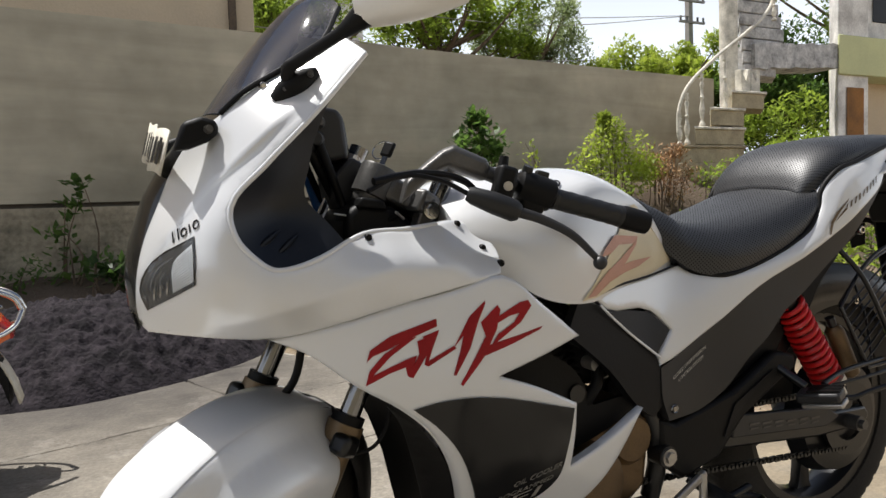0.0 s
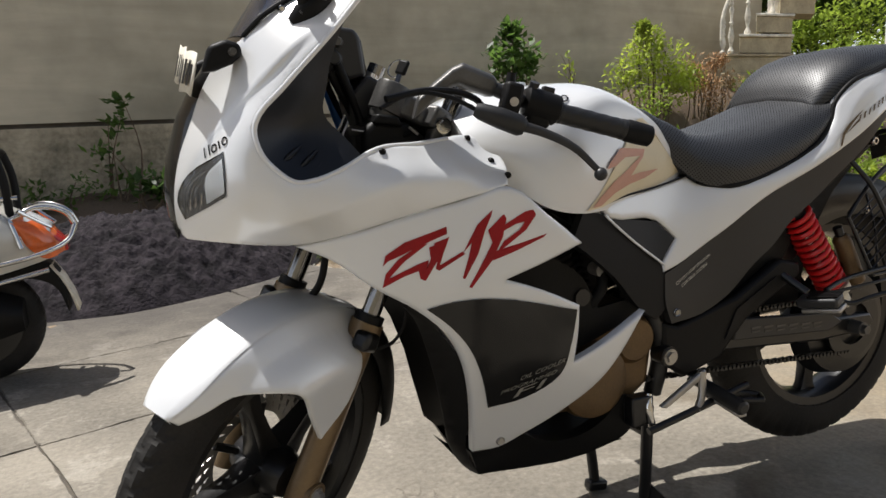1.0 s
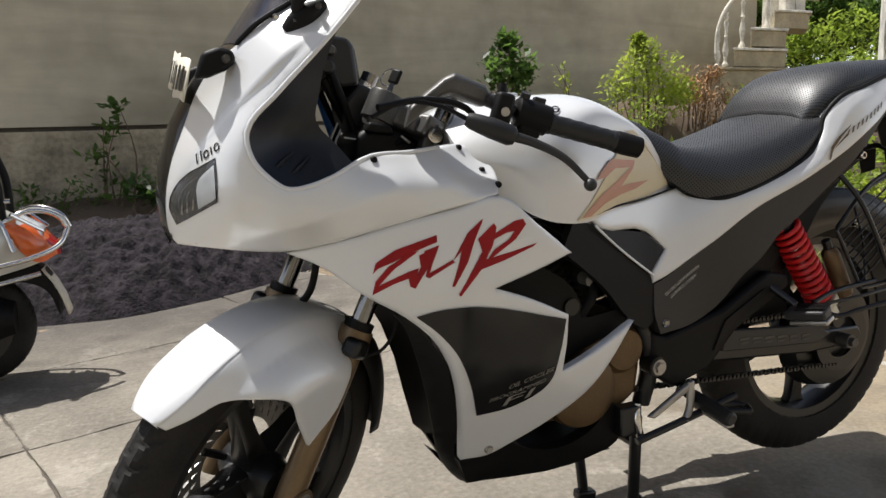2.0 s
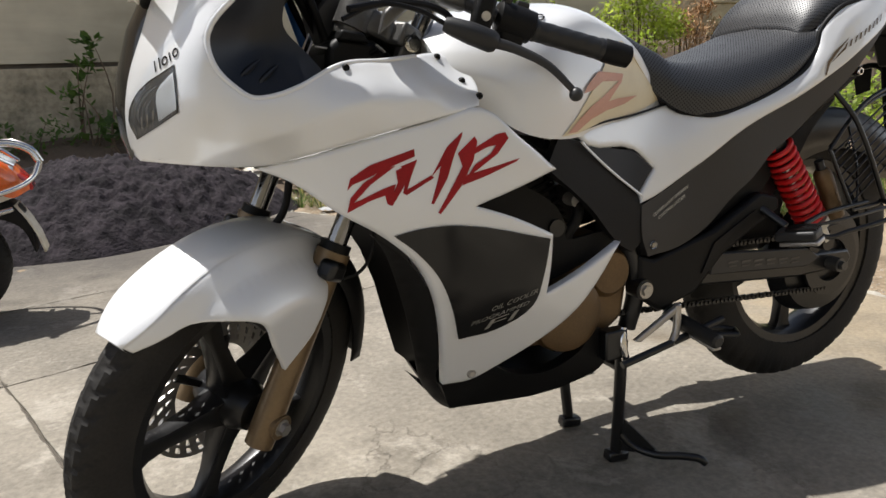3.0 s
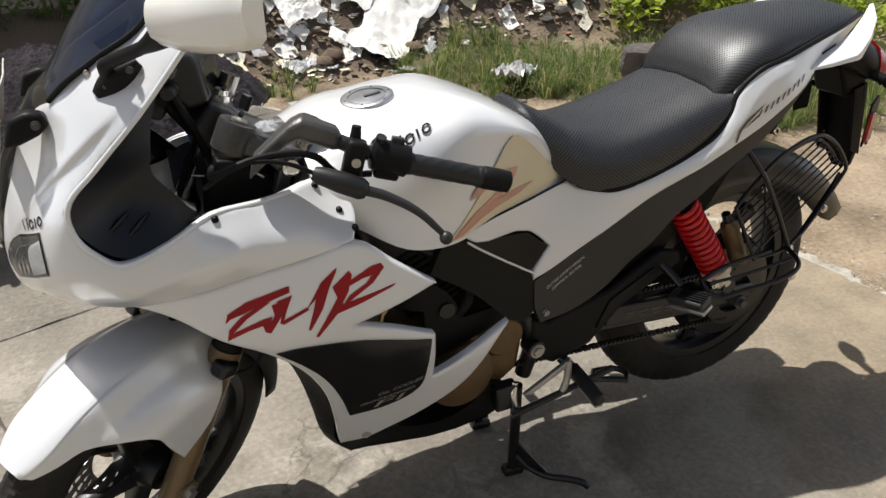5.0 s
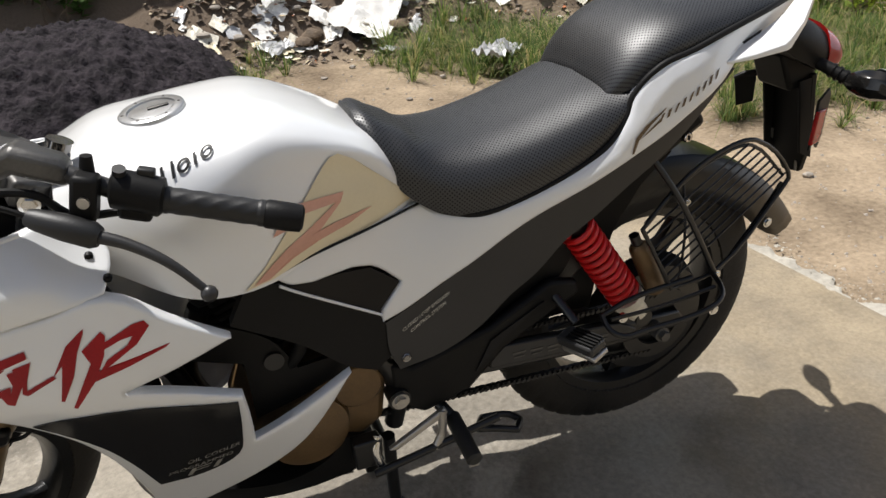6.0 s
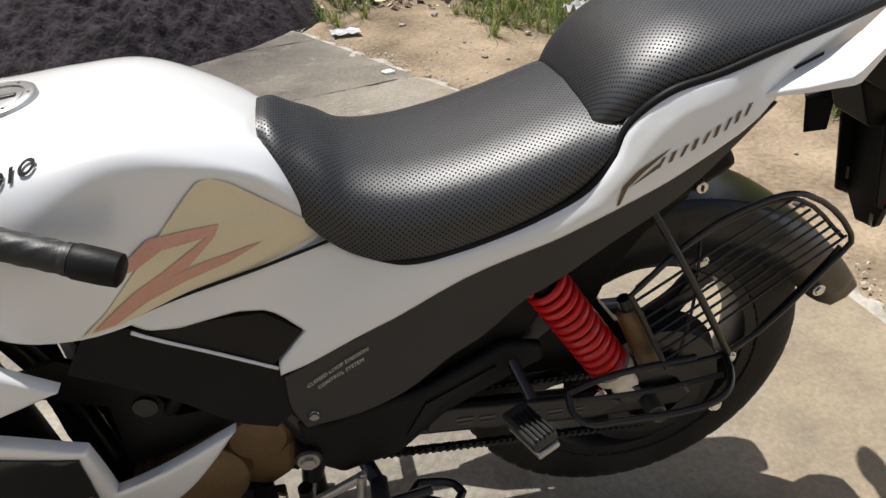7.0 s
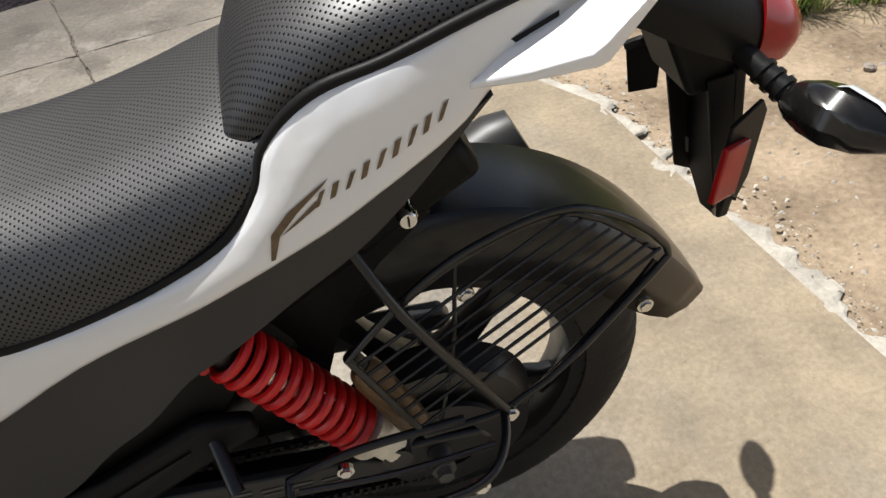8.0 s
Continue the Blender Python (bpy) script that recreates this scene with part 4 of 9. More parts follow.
def fork_leg(side):
    leg = new("fork_leg")
    leg.parent = bike
    foot = FRONT_AXLE + Vector((-0.008, 0.090 * side, -0.005))
    top = foot + fork_up * 0.312
    g = Geo().tube([foot - fork_up * 0.035, foot, foot + fork_up * 0.06, foot + fork_up * 0.14, top - fork_up * 0.03, top - fork_up * 0.028, top],
                   lambda t: 0.024 if t < 0.12 else 0.0250 if t < 0.8 else 0.029, 20, 0)
    g.rod(FRONT_AXLE + Vector((0, 0.075 * side, 0)), FRONT_AXLE + Vector((0, 0.118 * side, 0)), 0.022, 18)
    g.move(STEER).ob("slider", BRONZE_FORK, leg, "bronze painted fork slider")
    Geo().rod(top - fork_up * 0.01, top + fork_up * 0.43, 0.0165, 18).move(STEER).ob("stanchion", DARK_CHROME, leg, "chromed fork tube")
    Geo().rod(top - fork_up * 0.002, top + fork_up * 0.014, 0.0255, 18).move(STEER).ob("dust_seal", BLACK, leg)
    c = Geo()
    c.box(top - fork_up * 0.022 + Vector((-0.016, 0.020 * side, 0.0)), (0.040, 0.034, 0.034), Matrix.Rotation(RAKE, 4, "Y"))
    c.move(STEER).ob("fender_bracket", STEEL_BLACK, leg, bevel=0.009)
    b = FRONT_AXLE + Vector((0, 0.119 * side, 0))
    g = Geo().rod(b - Vector((0, 0.006 * side, 0)), b, 0.015, 18)
    g.rod(b - Vector((0, 0.004 * side, 0)), b + Vector((0, 0.010 * side, 0)), 0.011, 6)
    g.move(STEER).ob("axle_nut", ALU, leg, sharp=25)


for s in (-1, 1):
    fork_leg(s)

# caliper behind the right leg, brake hose
g = Geo().box(FRONT_AXLE + Vector((0.10, 0.075, 0.085)), (0.055, 0.05, 0.11), Matrix.Rotation(radians(-35), 4, "Y"))
g.move(STEER).ob("brake_caliper", BLACK, bike, "black brake caliper on the fork", bevel=0.008)
g = Geo().box(FRONT_AXLE + Vector((0.045, 0.0, 0.16)), (0.05, 0.08, 0.035), Matrix.Rotation(radians(-40), 4, "Y"))
g.move(STEER).ob("caliper_bracket", SATIN, bike, bevel=0.006)


Geo().tube([(-0.540, 0.0, 0.76), (-0.548, 0.0, 0.690), (-0.557, 0.0, 0.622), (-0.572, 0.01, 0.590)], 0.0065, 10).move(STEER).ob("brake_hose", BLACK, bike, "black rubber brake hose")
Geo().tube([(-0.405, -0.125, 0.600), (-0.411, -0.130, 0.562), (-0.419, -0.130, 0.534), (-0.440, -0.130, 0.511), (-0.470, -0.120, 0.500)], 0.0032, 8).ob("speed_cable", BLACK, bike)

# --- front mudguard: an arched top with chamfered flanks that reach down the fork
CX, CZ = FRONT_AXLE.x, FRONT_AXLE.z


def top_half(a):
    """Half width of the mudguard's flat top at the angle a, in degrees."""
    return 0.046 - 0.020 * max(0.0, (a - 122) / 14) ** 2


def flank(x, z):
    """The flank leaves the top in a chamfer and flares out round the fork leg."""
    r = math.hypot(x - CX, z - CZ)
    a = math.degrees(math.atan2(z - CZ, x - CX))
    w = min(1.0, max(0.0, (x + 0.87) / 0.15))
    w = w * w * (3 - 2 * w)
    t = min(1.0, max(0.0, (0.312 - r) / 0.034))
    t2 = min(1.0, max(0.0, (0.280 - r) / 0.060))
    return -(top_half(a) + (0.016 + 0.018 * w) * t ** 0.9 + (0.006 + 0.038 * w) * t2 * (2 - t2))


arc = [(CX + 0.312 * math.cos(radians(a)), CZ + 0.312 * math.sin(radians(a))) for a in (135, 130, 122, 113, 104, 95, 86, 77, 68, 62)]
FLANK = arc + [(-0.530, 0.555), (-0.564, 0.530), (-0.603, 0.463), (-0.665, 0.421), (-0.690, 0.475), (-0.707, 0.517), (-0.725, 0.533), (-0.763, 0.541), (-0.801, 0.541), (-0.846, 0.521), (-0.869, 0.5105)]
guardset = new("front_mudguard")
guardset.parent = bike
guardset["label"] = "pearl white front mudguard with side lobes"
g = skin(FLANK, flank, 0.007, 0.006, 3, soft=0.003)
g2 = g.copy().mirror()
g.move(STEER).ob("flank", WHITE, guardset, sharp=60)
g2.move(STEER).ob("flank", WHITE, guardset, sharp=60)
rows = []
for k in range(38):
    a = 135 - 73 * k / 37
    h = top_half(a)
    rows.append([(CX + r * math.cos(radians(a)), y, CZ + r * math.sin(radians(a))) for y, r in ((-h, 0.3121), (-h * 0.93, 0.3140), (-h * 0.55, 0.3152), (0, 0.3158), (h * 0.55, 0.3152), (h * 0.93, 0.3140), (h, 0.3121))])
tip = [(x + 0.005, y * 0.96, z - 0.008) for x, y, z in rows[0]]
Geo().grid([tip] + rows).move(STEER).ob("crown", WHITE, guardset, sharp=75)
rows = []
for k in range(20):
    a = radians(66 - 74 * k / 19)
    r, h = 0.3165, 0.052 - 0.006 * k / 19
    drop = 0.045 + 0.01 * math.sin(k / 19 * math.pi)
    ring = [(h * 1.08, drop), (h, 0.014), (h * 0.85, 0.004), (0, 0), (-h * 0.85, 0.004), (-h, 0.014), (-h * 1.08, drop)]
    rows.append([(CX + (r - q) * math.cos(a), y, CZ + (r - q) * math.sin(a)) for y, q in ring])
o = Geo().grid(rows).move(STEER).ob("tail_piece", BLACK, guardset, "black plastic rear half of the mudguard", sharp=60)
m = o.modifiers.new("thickness", "SOLIDIFY")
m.thickness, m.offset = 0.004, -1

# --- upper fairing
UPPER = [
    (-0.751, -0.055, 0.722), (-0.756, -0.06, 0.766), (-0.745, -0.06, 0.829), (-0.720, -0.06, 0.891), (-0.693, -0.065, 0.951),
    (-0.661, -0.09, 0.993), (-0.640, -0.13, 1.008), (-0.613, -0.145, 1.033), (-0.569, -0.145, 1.060), (-0.508, -0.152, 1.097),
    (-0.474, -0.165, 1.117), (-0.458, -0.235, 1.086), (-0.533, -0.229, 1.004), (-0.600, -0.222, 0.936), (-0.646, -0.214, 0.882),
    (-0.643, -0.207, 0.843), (-0.618, -0.220, 0.812), (-0.600, -0.227, 0.800), (-0.576, -0.225, 0.800), (-0.531, -0.214, 0.812), (-0.466, -0.196, 0.840), (-0.379, -0.185, 0.843),
    (-0.310, -0.168, 0.852), (-0.268, -0.160, 0.838), (-0.252, -0.195, 0.806), (-0.266, -0.243, 0.772), (-0.341, -0.232, 0.756),
    (-0.430, -0.219, 0.737), (-0.515, -0.204, 0.716), (-0.595, -0.170, 0.701), (-0.654, -0.146, 0.704), (-0.699, -0.114, 0.708),
    (-0.743, -0.060, 0.711),
]
CREASE = [Vector(q) for q in ((-0.765, 0.765), (-0.751, 0.788), (-0.725, 0.833), (-0.698, 0.873), (-0.664, 0.911), (-0.630, 0.944), (-0.595, 0.977), (-0.560, 1.007), (-0.526, 1.034))]


def crease(x, z):
    """The step of the cheek: the front plane sinks towards the line, the flank stands proud behind it."""
    p, best = Vector((x, z)), None
    for i, (a, b) in enumerate(zip(CREASE, CREASE[1:])):
        t = min(1.0, max(0.0, (p - a).dot(b - a) / (b - a).length_squared))
        d = p - a.lerp(b, t)
        side = (b - a).x * d.y - (b - a).y * d.x
        if best is None or d.length < best[0]:
            best = (d.length, side, (i + t) / (len(CREASE) - 1))
    d, side, t = best
    fade = min(1.0, t * 5, (1 - t) * 3)
    fade = fade * fade * (3 - 2 * fade)
    if side > 0:
        return -0.0022 * fade * math.exp(-d / 0.030)
    w = min(1.0, d / 0.007)
    return fade * (-0.0022 + 0.0072 * w * w * (3 - 2 * w)) * (1.0 if d < 0.007 else math.exp(-(d - 0.007) / 0.032))


GROOVE = []
for a, b in zip(CREASE, CREASE[1:]):
    e = (b - a).normalized()
    for k in range(10):
        for off in (0.0, 0.0035, 0.007, 0.012, -0.005):
            GROOVE.append(tuple(a.lerp(b, k / 10) + Vector((e.y, -e.x)) * off))


def ridge(x, z):
    """A soft lengthwise fold low on the cheek, and the small scoop behind the lamp."""
    a, b, p = Vector((-0.655, 0.722)), Vector((-0.400, 0.800)), Vector((x, z))
    t = min(1.0, max(0.0, (p - a).dot(b - a) / (b - a).length_squared))
    d = (p - a.lerp(b, t)).length
    s = (Vector((x, z)) - Vector((-0.648, 0.762))).length
    return -0.006 * min(1.0, t * 5, (1 - t) * 3) * math.exp(-d / 0.022) + 0.006 * math.exp(-(s / 0.022) ** 2)


smooth_upper = spread(UPPER + [
    (-0.688, -0.185, 0.846), (-0.692, -0.186, 0.779), (-0.742, -0.100, 0.752), (-0.681, -0.184, 0.865), (-0.573, -0.178, 1.025),
    (-0.655, -0.129, 0.985), (-0.600, -0.235, 0.770), (-0.450, -0.244, 0.795), (-0.350, -0.242, 0.800), (-0.600, -0.222, 0.745), (-0.50, -0.200, 1.06)], 0.005)
upper_depth = panel("upper_fairing", UPPER, WHITE, bike, "pearl white upper fairing half", step=0.006, bend=lambda x, z: smooth_upper(x, z) + crease(x, z) + ridge(x, z), soft=0.003, extra=GROOVE)
# rolled lip round the cockpit opening
LIP = [(-0.460, 1.084), (-0.533, 1.003), (-0.600, 0.935), (-0.645, 0.882), (-0.642, 0.843), (-0.617, 0.811), (-0.599, 0.799), (-0.575, 0.799), (-0.531, 0.811), (-0.466, 0.839), (-0.400, 0.8425), (-0.345, 0.8475)]
for s in (-1, 1):
    Geo().tube([(x, s * -(upper_depth(x, z) + 0.0030), z) for x, z in LIP], 0.0040, 10, 5).ob("fairing_lip", WHITE, bike)

# --- glossy black strip down the nose
mid = [(-0.755, 0.705), (-0.765, 0.744), (-0.768, 0.786), (-0.760, 0.835), (-0.738, 0.901), (-0.712, 0.947), (-0.676, 0.998), (-0.645, 1.022)]
rim = [(-0.750, 0.722), (-0.754, 0.745), (-0.754, 0.780), (-0.744, 0.829), (-0.719, 0.891), (-0.692, 0.951), (-0.660, 0.993), (-0.640, 1.006)]
rows = []
for k in range(29):
    i, f = min(6, int(k / 4)), k / 4 - min(6, int(k / 4))
    cm = Vector(mid[i]).lerp(Vector(mid[i + 1]), f)
    cr = Vector(rim[i]).lerp(Vector(rim[i + 1]), f)
    w = 0.061 if k < 18 else 0.061 + 0.068 * ((k - 18) / 10) ** 1.6
    rows.append([(cm.x + (cr.x - cm.x) * u * u, u * w, cm.y + (cr.y - cm.y) * u * u) for u in [j / 8 for j in range(-8, 9)]])
Geo().grid(rows).ob("nose_strip", GREY, bike, "glossy black centre strip of the nose", sharp=60)

# --- smoked windscreen
mid = [(-0.648, 1.020), (-0.592, 1.098), (-0.545, 1.158), (-0.498, 1.203), (-0.462, 1.218)]
rim = [(-0.640, 0.128, 1.010), (-0.613, 0.146, 1.036), (-0.569, 0.146, 1.064), (-0.508, 0.152, 1.102), (-0.462, 0.120, 1.170)]
mid, rim = curve([(x, 0, z) for x, z in mid], 6), curve(rim, 6)
rows = []
for cm, cr in zip(mid, rim):
    rows.append([(cm.x + (cr.x - cm.x) * abs(u) ** 2.2, u * cr.y, cm.z + (cr.z - cm.z) * abs(u) ** 2.2) for u in [j / 10 for j in range(-10, 11)]])
g = Geo().grid(rows)
o = g.ob("windscreen", SCREEN, bike, "smoked curved windscreen", sharp=60)
o.visible_shadow = False
Geo().tube([r[0] for r in rows], 0.004, 8, 0).ob("screen_edging", BLACK, bike)
Geo().tube([r[-1] for r in rows], 0.004, 8, 0).ob("screen_edging", BLACK, bike)

# --- headlamp on each cheek
LAMP = [(-0.6885, 0.846), (-0.691, 0.783), (-0.744, 0.744), (-0.752, 0.772), (-0.735, 0.812)]
for side in (-1, 1):
    lamp = new("headlamp")
    lamp.parent = bike
    lamp["label"] = "clear headlamp with chromed reflector ribs"

    def lamp_part(name, outline, mat, lift, roll=0.004):
        g = skin(outline, upper_depth, 0.010, roll, 3, lift, 40)
        if side > 0:
            g.mirror()
        g.ob(name, mat, lamp)

    lamp_part("bezel", LAMP, GREY, 0.0025)
    c = Vector((-0.718, 0.792))
    small = [tuple(c + (Vector(q) - c) * 0.93) for q in LAMP]
    lamp_part("reflector", [(-0.6915, 0.836), (-0.6930, 0.788), (-0.7150, 0.7715), (-0.7128, 0.811)], CLEAR, 0.0035, 0)
    for k in range(12):
        a, b = Vector((-0.6930, 0.7895 + 0.0036 * k)), Vector((-0.7148, 0.7730 + 0.0031 * k))
        lamp_part("reflector_line", [tuple(a), tuple(b), tuple(b + Vector((0, 0.0007))), tuple(a + Vector((0, 0.0007)))], CLAMP, 0.0042, 0)
    rim_line = [Vector(q) for q in ((-0.741, 0.7500), (-0.7475, 0.7720), (-0.7330, 0.8080), (-0.7120, 0.8270))]
    for k, (scale, w) in enumerate(((0.90, 0.0007), (0.74, 0.0010), (0.56, 0.0007), (0.38, 0.0010))):
        arc = [c + (q - c) * scale for q in rim_line[:4 - (k > 1)]]
        lamp_part("reflector_arc", [tuple(q) for q in arc] + [tuple(q + Vector((w, -w * 0.6))) for q in arc[::-1]], CLAMP if k % 2 else DARK_CHROME, 0.0045, 0)
    for x0, z0 in ((-0.7370, 0.7600), (-0.7300, 0.7640), (-0.7225, 0.7690)):
        lamp_part("reflector_rib", [(x0, z0), (x0 + 0.0014, z0 + 0.001), (x0 + 0.0030, z0 + 0.0165), (x0 + 0.0010, z0 + 0.0160)], CHROME, 0.0050, 0)
    lamp_part("lens", small, LENS, 0.0075)

# --- black lining behind the cockpit opening
LINING = [(-0.655, -0.185, 0.875), (-0.640, -0.19, 0.835), (-0.590, -0.20, 0.792), (-0.52, -0.185, 0.800), (-0.478, -0.165, 0.822), (-0.505, -0.162, 0.858),
          (-0.532, -0.155, 0.895), (-0.527, -0.152, 0.935), (-0.522, -0.160, 0.970), (-0.50, -0.180, 1.03), (-0.47, -0.20, 1.075), (-0.54, -0.205, 1.00), (-0.61, -0.20, 0.93)]
panel("cockpit_lining", LINING, NAVY, bike, "black plastic lining inside the fairing", bulge=[(-0.57, -0.120, 0.90), (-0.60, -0.140, 0.87), (-0.545, -0.140, 0.85)], roll=0.004)
for s in (-1, 1):
    for x0, z0, x1, z1 in ((-0.610, 0.822, -0.572, 0.850), (-0.585, 0.812, -0.548, 0.842), (-0.562, 0.806, -0.538, 0.826)):
        Geo().tube([(x0, 0.172 * s, z0), ((x0 + x1) / 2, 0.166 * s, (z0 + z1) / 2), (x1, 0.158 * s, z1)], lambda t: 0.0012 + 0.0035 * math.sin(math.pi * t), 8, 4).ob("lining_fold", NAVY, bike)
panel("inner_panel", [(-0.500, -0.168, 0.822), (-0.455, -0.176, 0.834), (-0.380, -0.168, 0.838), (-0.318, -0.152, 0.842), (-0.300, -0.140, 0.800), (-0.330, -0.130, 0.740), (-0.420, -0.120, 0.722), (-0.500, -0.125, 0.745)], NAVY, bike, "dark panel inside the fairing", roll=0.004)
Geo().grid([[(-0.69 + 0.09 * u * u, 0.13 * u, z) for u in [j / 6 for j in range(-6, 7)]] for z in (0.74, 0.85, 0.95)]).ob("headlamp_back", BLACK, bike)
Geo().grid([[(x, w * u, z) for u in [j / 4 for j in range(-4, 5)]] for x, w, z in ((-0.72, 0.10, 0.715), (-0.60, 0.15, 0.712), (-0.48, 0.18, 0.73), (-0.36, 0.19, 0.76))]).ob("inner_floor", BLACK, bike)

# --- lower side fairing
LOWER = [
    (-0.595, -0.168, 0.698), (-0.515, -0.203, 0.7135), (-0.430, -0.217, 0.7345), (-0.341, -0.231, 0.7535), (-0.266, -0.243, 0.7695),
    (-0.200, -0.243, 0.720), (-0.130, -0.240, 0.665), (-0.277, -0.240, 0.620), (-0.208, -0.240, 0.594), (-0.131, -0.234, 0.556),
    (-0.127, -0.222, 0.502), (-0.127, -0.208, 0.446), (-0.042, -0.203, 0.478), (0.038, -0.190, 0.513), (-0.004, -0.195, 0.456),
    (-0.055, -0.189, 0.397), (-0.139, -0.169, 0.338), (-0.197, -0.150, 0.305), (-0.246, -0.134, 0.281), (-0.296, -0.128, 0.280),
    (-0.305, -0.153, 0.353), (-0.316, -0.175, 0.415), (-0.335, -0.192, 0.478), (-0.368, -0.201, 0.534), (-0.420, -0.200, 0.582),
    (-0.485, -0.205, 0.625), (-0.546, -0.186, 0.674),
]
lower_depth = panel("side_fairing", LOWER, WHITE, bike, "pearl white side fairing with a red slashed mark", bulge=[(-0.214, -0.255, 0.69), (-0.338, -0.244, 0.614), (-0.462, -0.212, 0.618), (-0.30, -0.250, 0.70)], roll=0.016, soft=0.004)
DARK = [(-0.404, 0.582), (-0.364, 0.592), (-0.304, 0.592), (-0.140, 0.550), (-0.144, 0.482), (-0.155, 0.428), (-0.216, 0.389), (-0.282, 0.378), (-0.303, 0.448), (-0.330, 0.505), (-0.367, 0.550)]
for g in (skin(DARK, lower_depth, 0.013, 0.004, 4, 0.003),):
    g.ob("dark_side_panel", GREY, bike, "glossy dark grey lower panel")
    g.copy().mirror().ob("dark_side_panel", GREY, bike)

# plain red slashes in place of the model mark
MARK = [
    [(-0.474, 0.660), (-0.469, 0.677), (-0.440, 0.695), (-0.374, 0.715), (-0.374, 0.704), (-0.415, 0.689), (-0.445, 0.676), (-0.466, 0.668)],
    [(-0.419, 0.689), (-0.403, 0.692), (-0.441, 0.666), (-0.465, 0.641), (-0.475, 0.626), (-0.470, 0.648), (-0.450, 0.670)],
    [(-0.475, 0.626), (-0.467, 0.640), (-0.420, 0.660), (-0.404, 0.665), (-0.412, 0.633), (-0.417, 0.636), (-0.420, 0.649), (-0.442, 0.642)],
    [(-0.403, 0.685), (-0.389, 0.690), (-0.386, 0.671), (-0.409, 0.632), (-0.415, 0.635), (-0.401, 0.667)],
    [(-0.395, 0.691), (-0.371, 0.699), (-0.382, 0.673), (-0.390, 0.648), (-0.394, 0.651), (-0.389, 0.671)],
    [(-0.391, 0.654), (-0.352, 0.675), (-0.348, 0.671), (-0.389, 0.647)],
    [(-0.352, 0.672), (-0.326, 0.715), (-0.300, 0.736), (-0.302, 0.729), (-0.315, 0.704), (-0.328, 0.669), (-0.349, 0.631), (-0.353, 0.632), (-0.343, 0.666), (-0.337, 0.688)],
    [(-0.310, 0.705), (-0.282, 0.728), (-0.278, 0.721), (-0.286, 0.693), (-0.305, 0.657), (-0.338, 0.614), (-0.342, 0.617), (-0.320, 0.657), (-0.304, 0.685)],
    [(-0.285, 0.710), (-0.245, 0.729), (-0.230, 0.731), (-0.225, 0.722), (-0.245, 0.700), (-0.280, 0.678), (-0.298, 0.667), (-0.284, 0.686), (-0.257, 0.701), (-0.247, 0.713), (-0.262, 0.711), (-0.284, 0.702)],
    [(-0.300, 0.671), (-0.206, 0.690), (-0.213, 0.685), (-0.270, 0.666), (-0.305, 0.656)],
]
for q in MARK:
    sticker("red_mark", [q], lower_depth, REDMARK, bike, "dark red slashed sticker")
words("lettering", "OIL COOLER", 0.0106, (-0.234, 0.4270), (0.955, 0.30), lower_depth, PRINT_DULL, bike, up=(0.25, 0.95), lift=0.0045)
words("lettering", "PROGRAMMED", 0.0092, (-0.266, 0.4030), (1.16, 0.34), lower_depth, PRINT_DULL, bike, up=(0.3, 0.95), lift=0.0045)
words("lettering", "FI", 0.021, (-0.246, 0.3900), (2.9, 0.84), lower_depth, PRINT_DULL, bike, up=(0.5, 0.95), lift=0.0045)
fastener((-0.246, 0.297), 0.009, bike, lower_depth, ALU)
for at in ((-0.462, 0.834), (-0.276, 0.809), (-0.259, 0.786), (-0.305, 0.846)):
    fastener(at, 0.0055, bike, upper_depth)

# plain rings and bars in place of the maker's word
def ring_mark(c, u, v, rx, ry, w):
    """A ring on the grid (u, v), left open by a hair."""
    angles = [radians(4 + 352 * k / 30) for k in range(31)]
    out = [c + u * rx * math.cos(q) + v * ry * math.sin(q) for q in angles]
    inn = [c + u * (rx - w) * math.cos(q) + v * (ry - w) * math.sin(q) for q in angles[::-1]]
    return [tuple(q) for q in out + inn]


def bar_mark(c, u, v, w, h):
    return [tuple(c), tuple(c + u * w), tuple(c + u * w + v * h), tuple(c + v * h)]


def mark_shapes(at, u, v, h):
    """Two bars, a ring, a short bar and a ring in a row, h high."""
    at, u, v = Vector(at), Vector(u), Vector(v)
    w = h * 0.17
    return [bar_mark(at, u, v, w, h), bar_mark(at + u * h * 0.60, u, v, w, h), ring_mark(at + u * h * 1.30 + v * h * 0.37, u, v, h * 0.38, h * 0.40, w),
            bar_mark(at + u * h * 1.88, u, v, w, h * 0.74), ring_mark(at + u * h * 2.66 + v * h * 0.37, u, v, h * 0.38, h * 0.40, w)]


for shape in mark_shapes((-0.7110, 0.8365), (0.66, 0.48), (-0.01, 1.0), 0.0148):
    sticker("maker_mark", [shape], upper_depth, INK, bike, lift=0.0024)

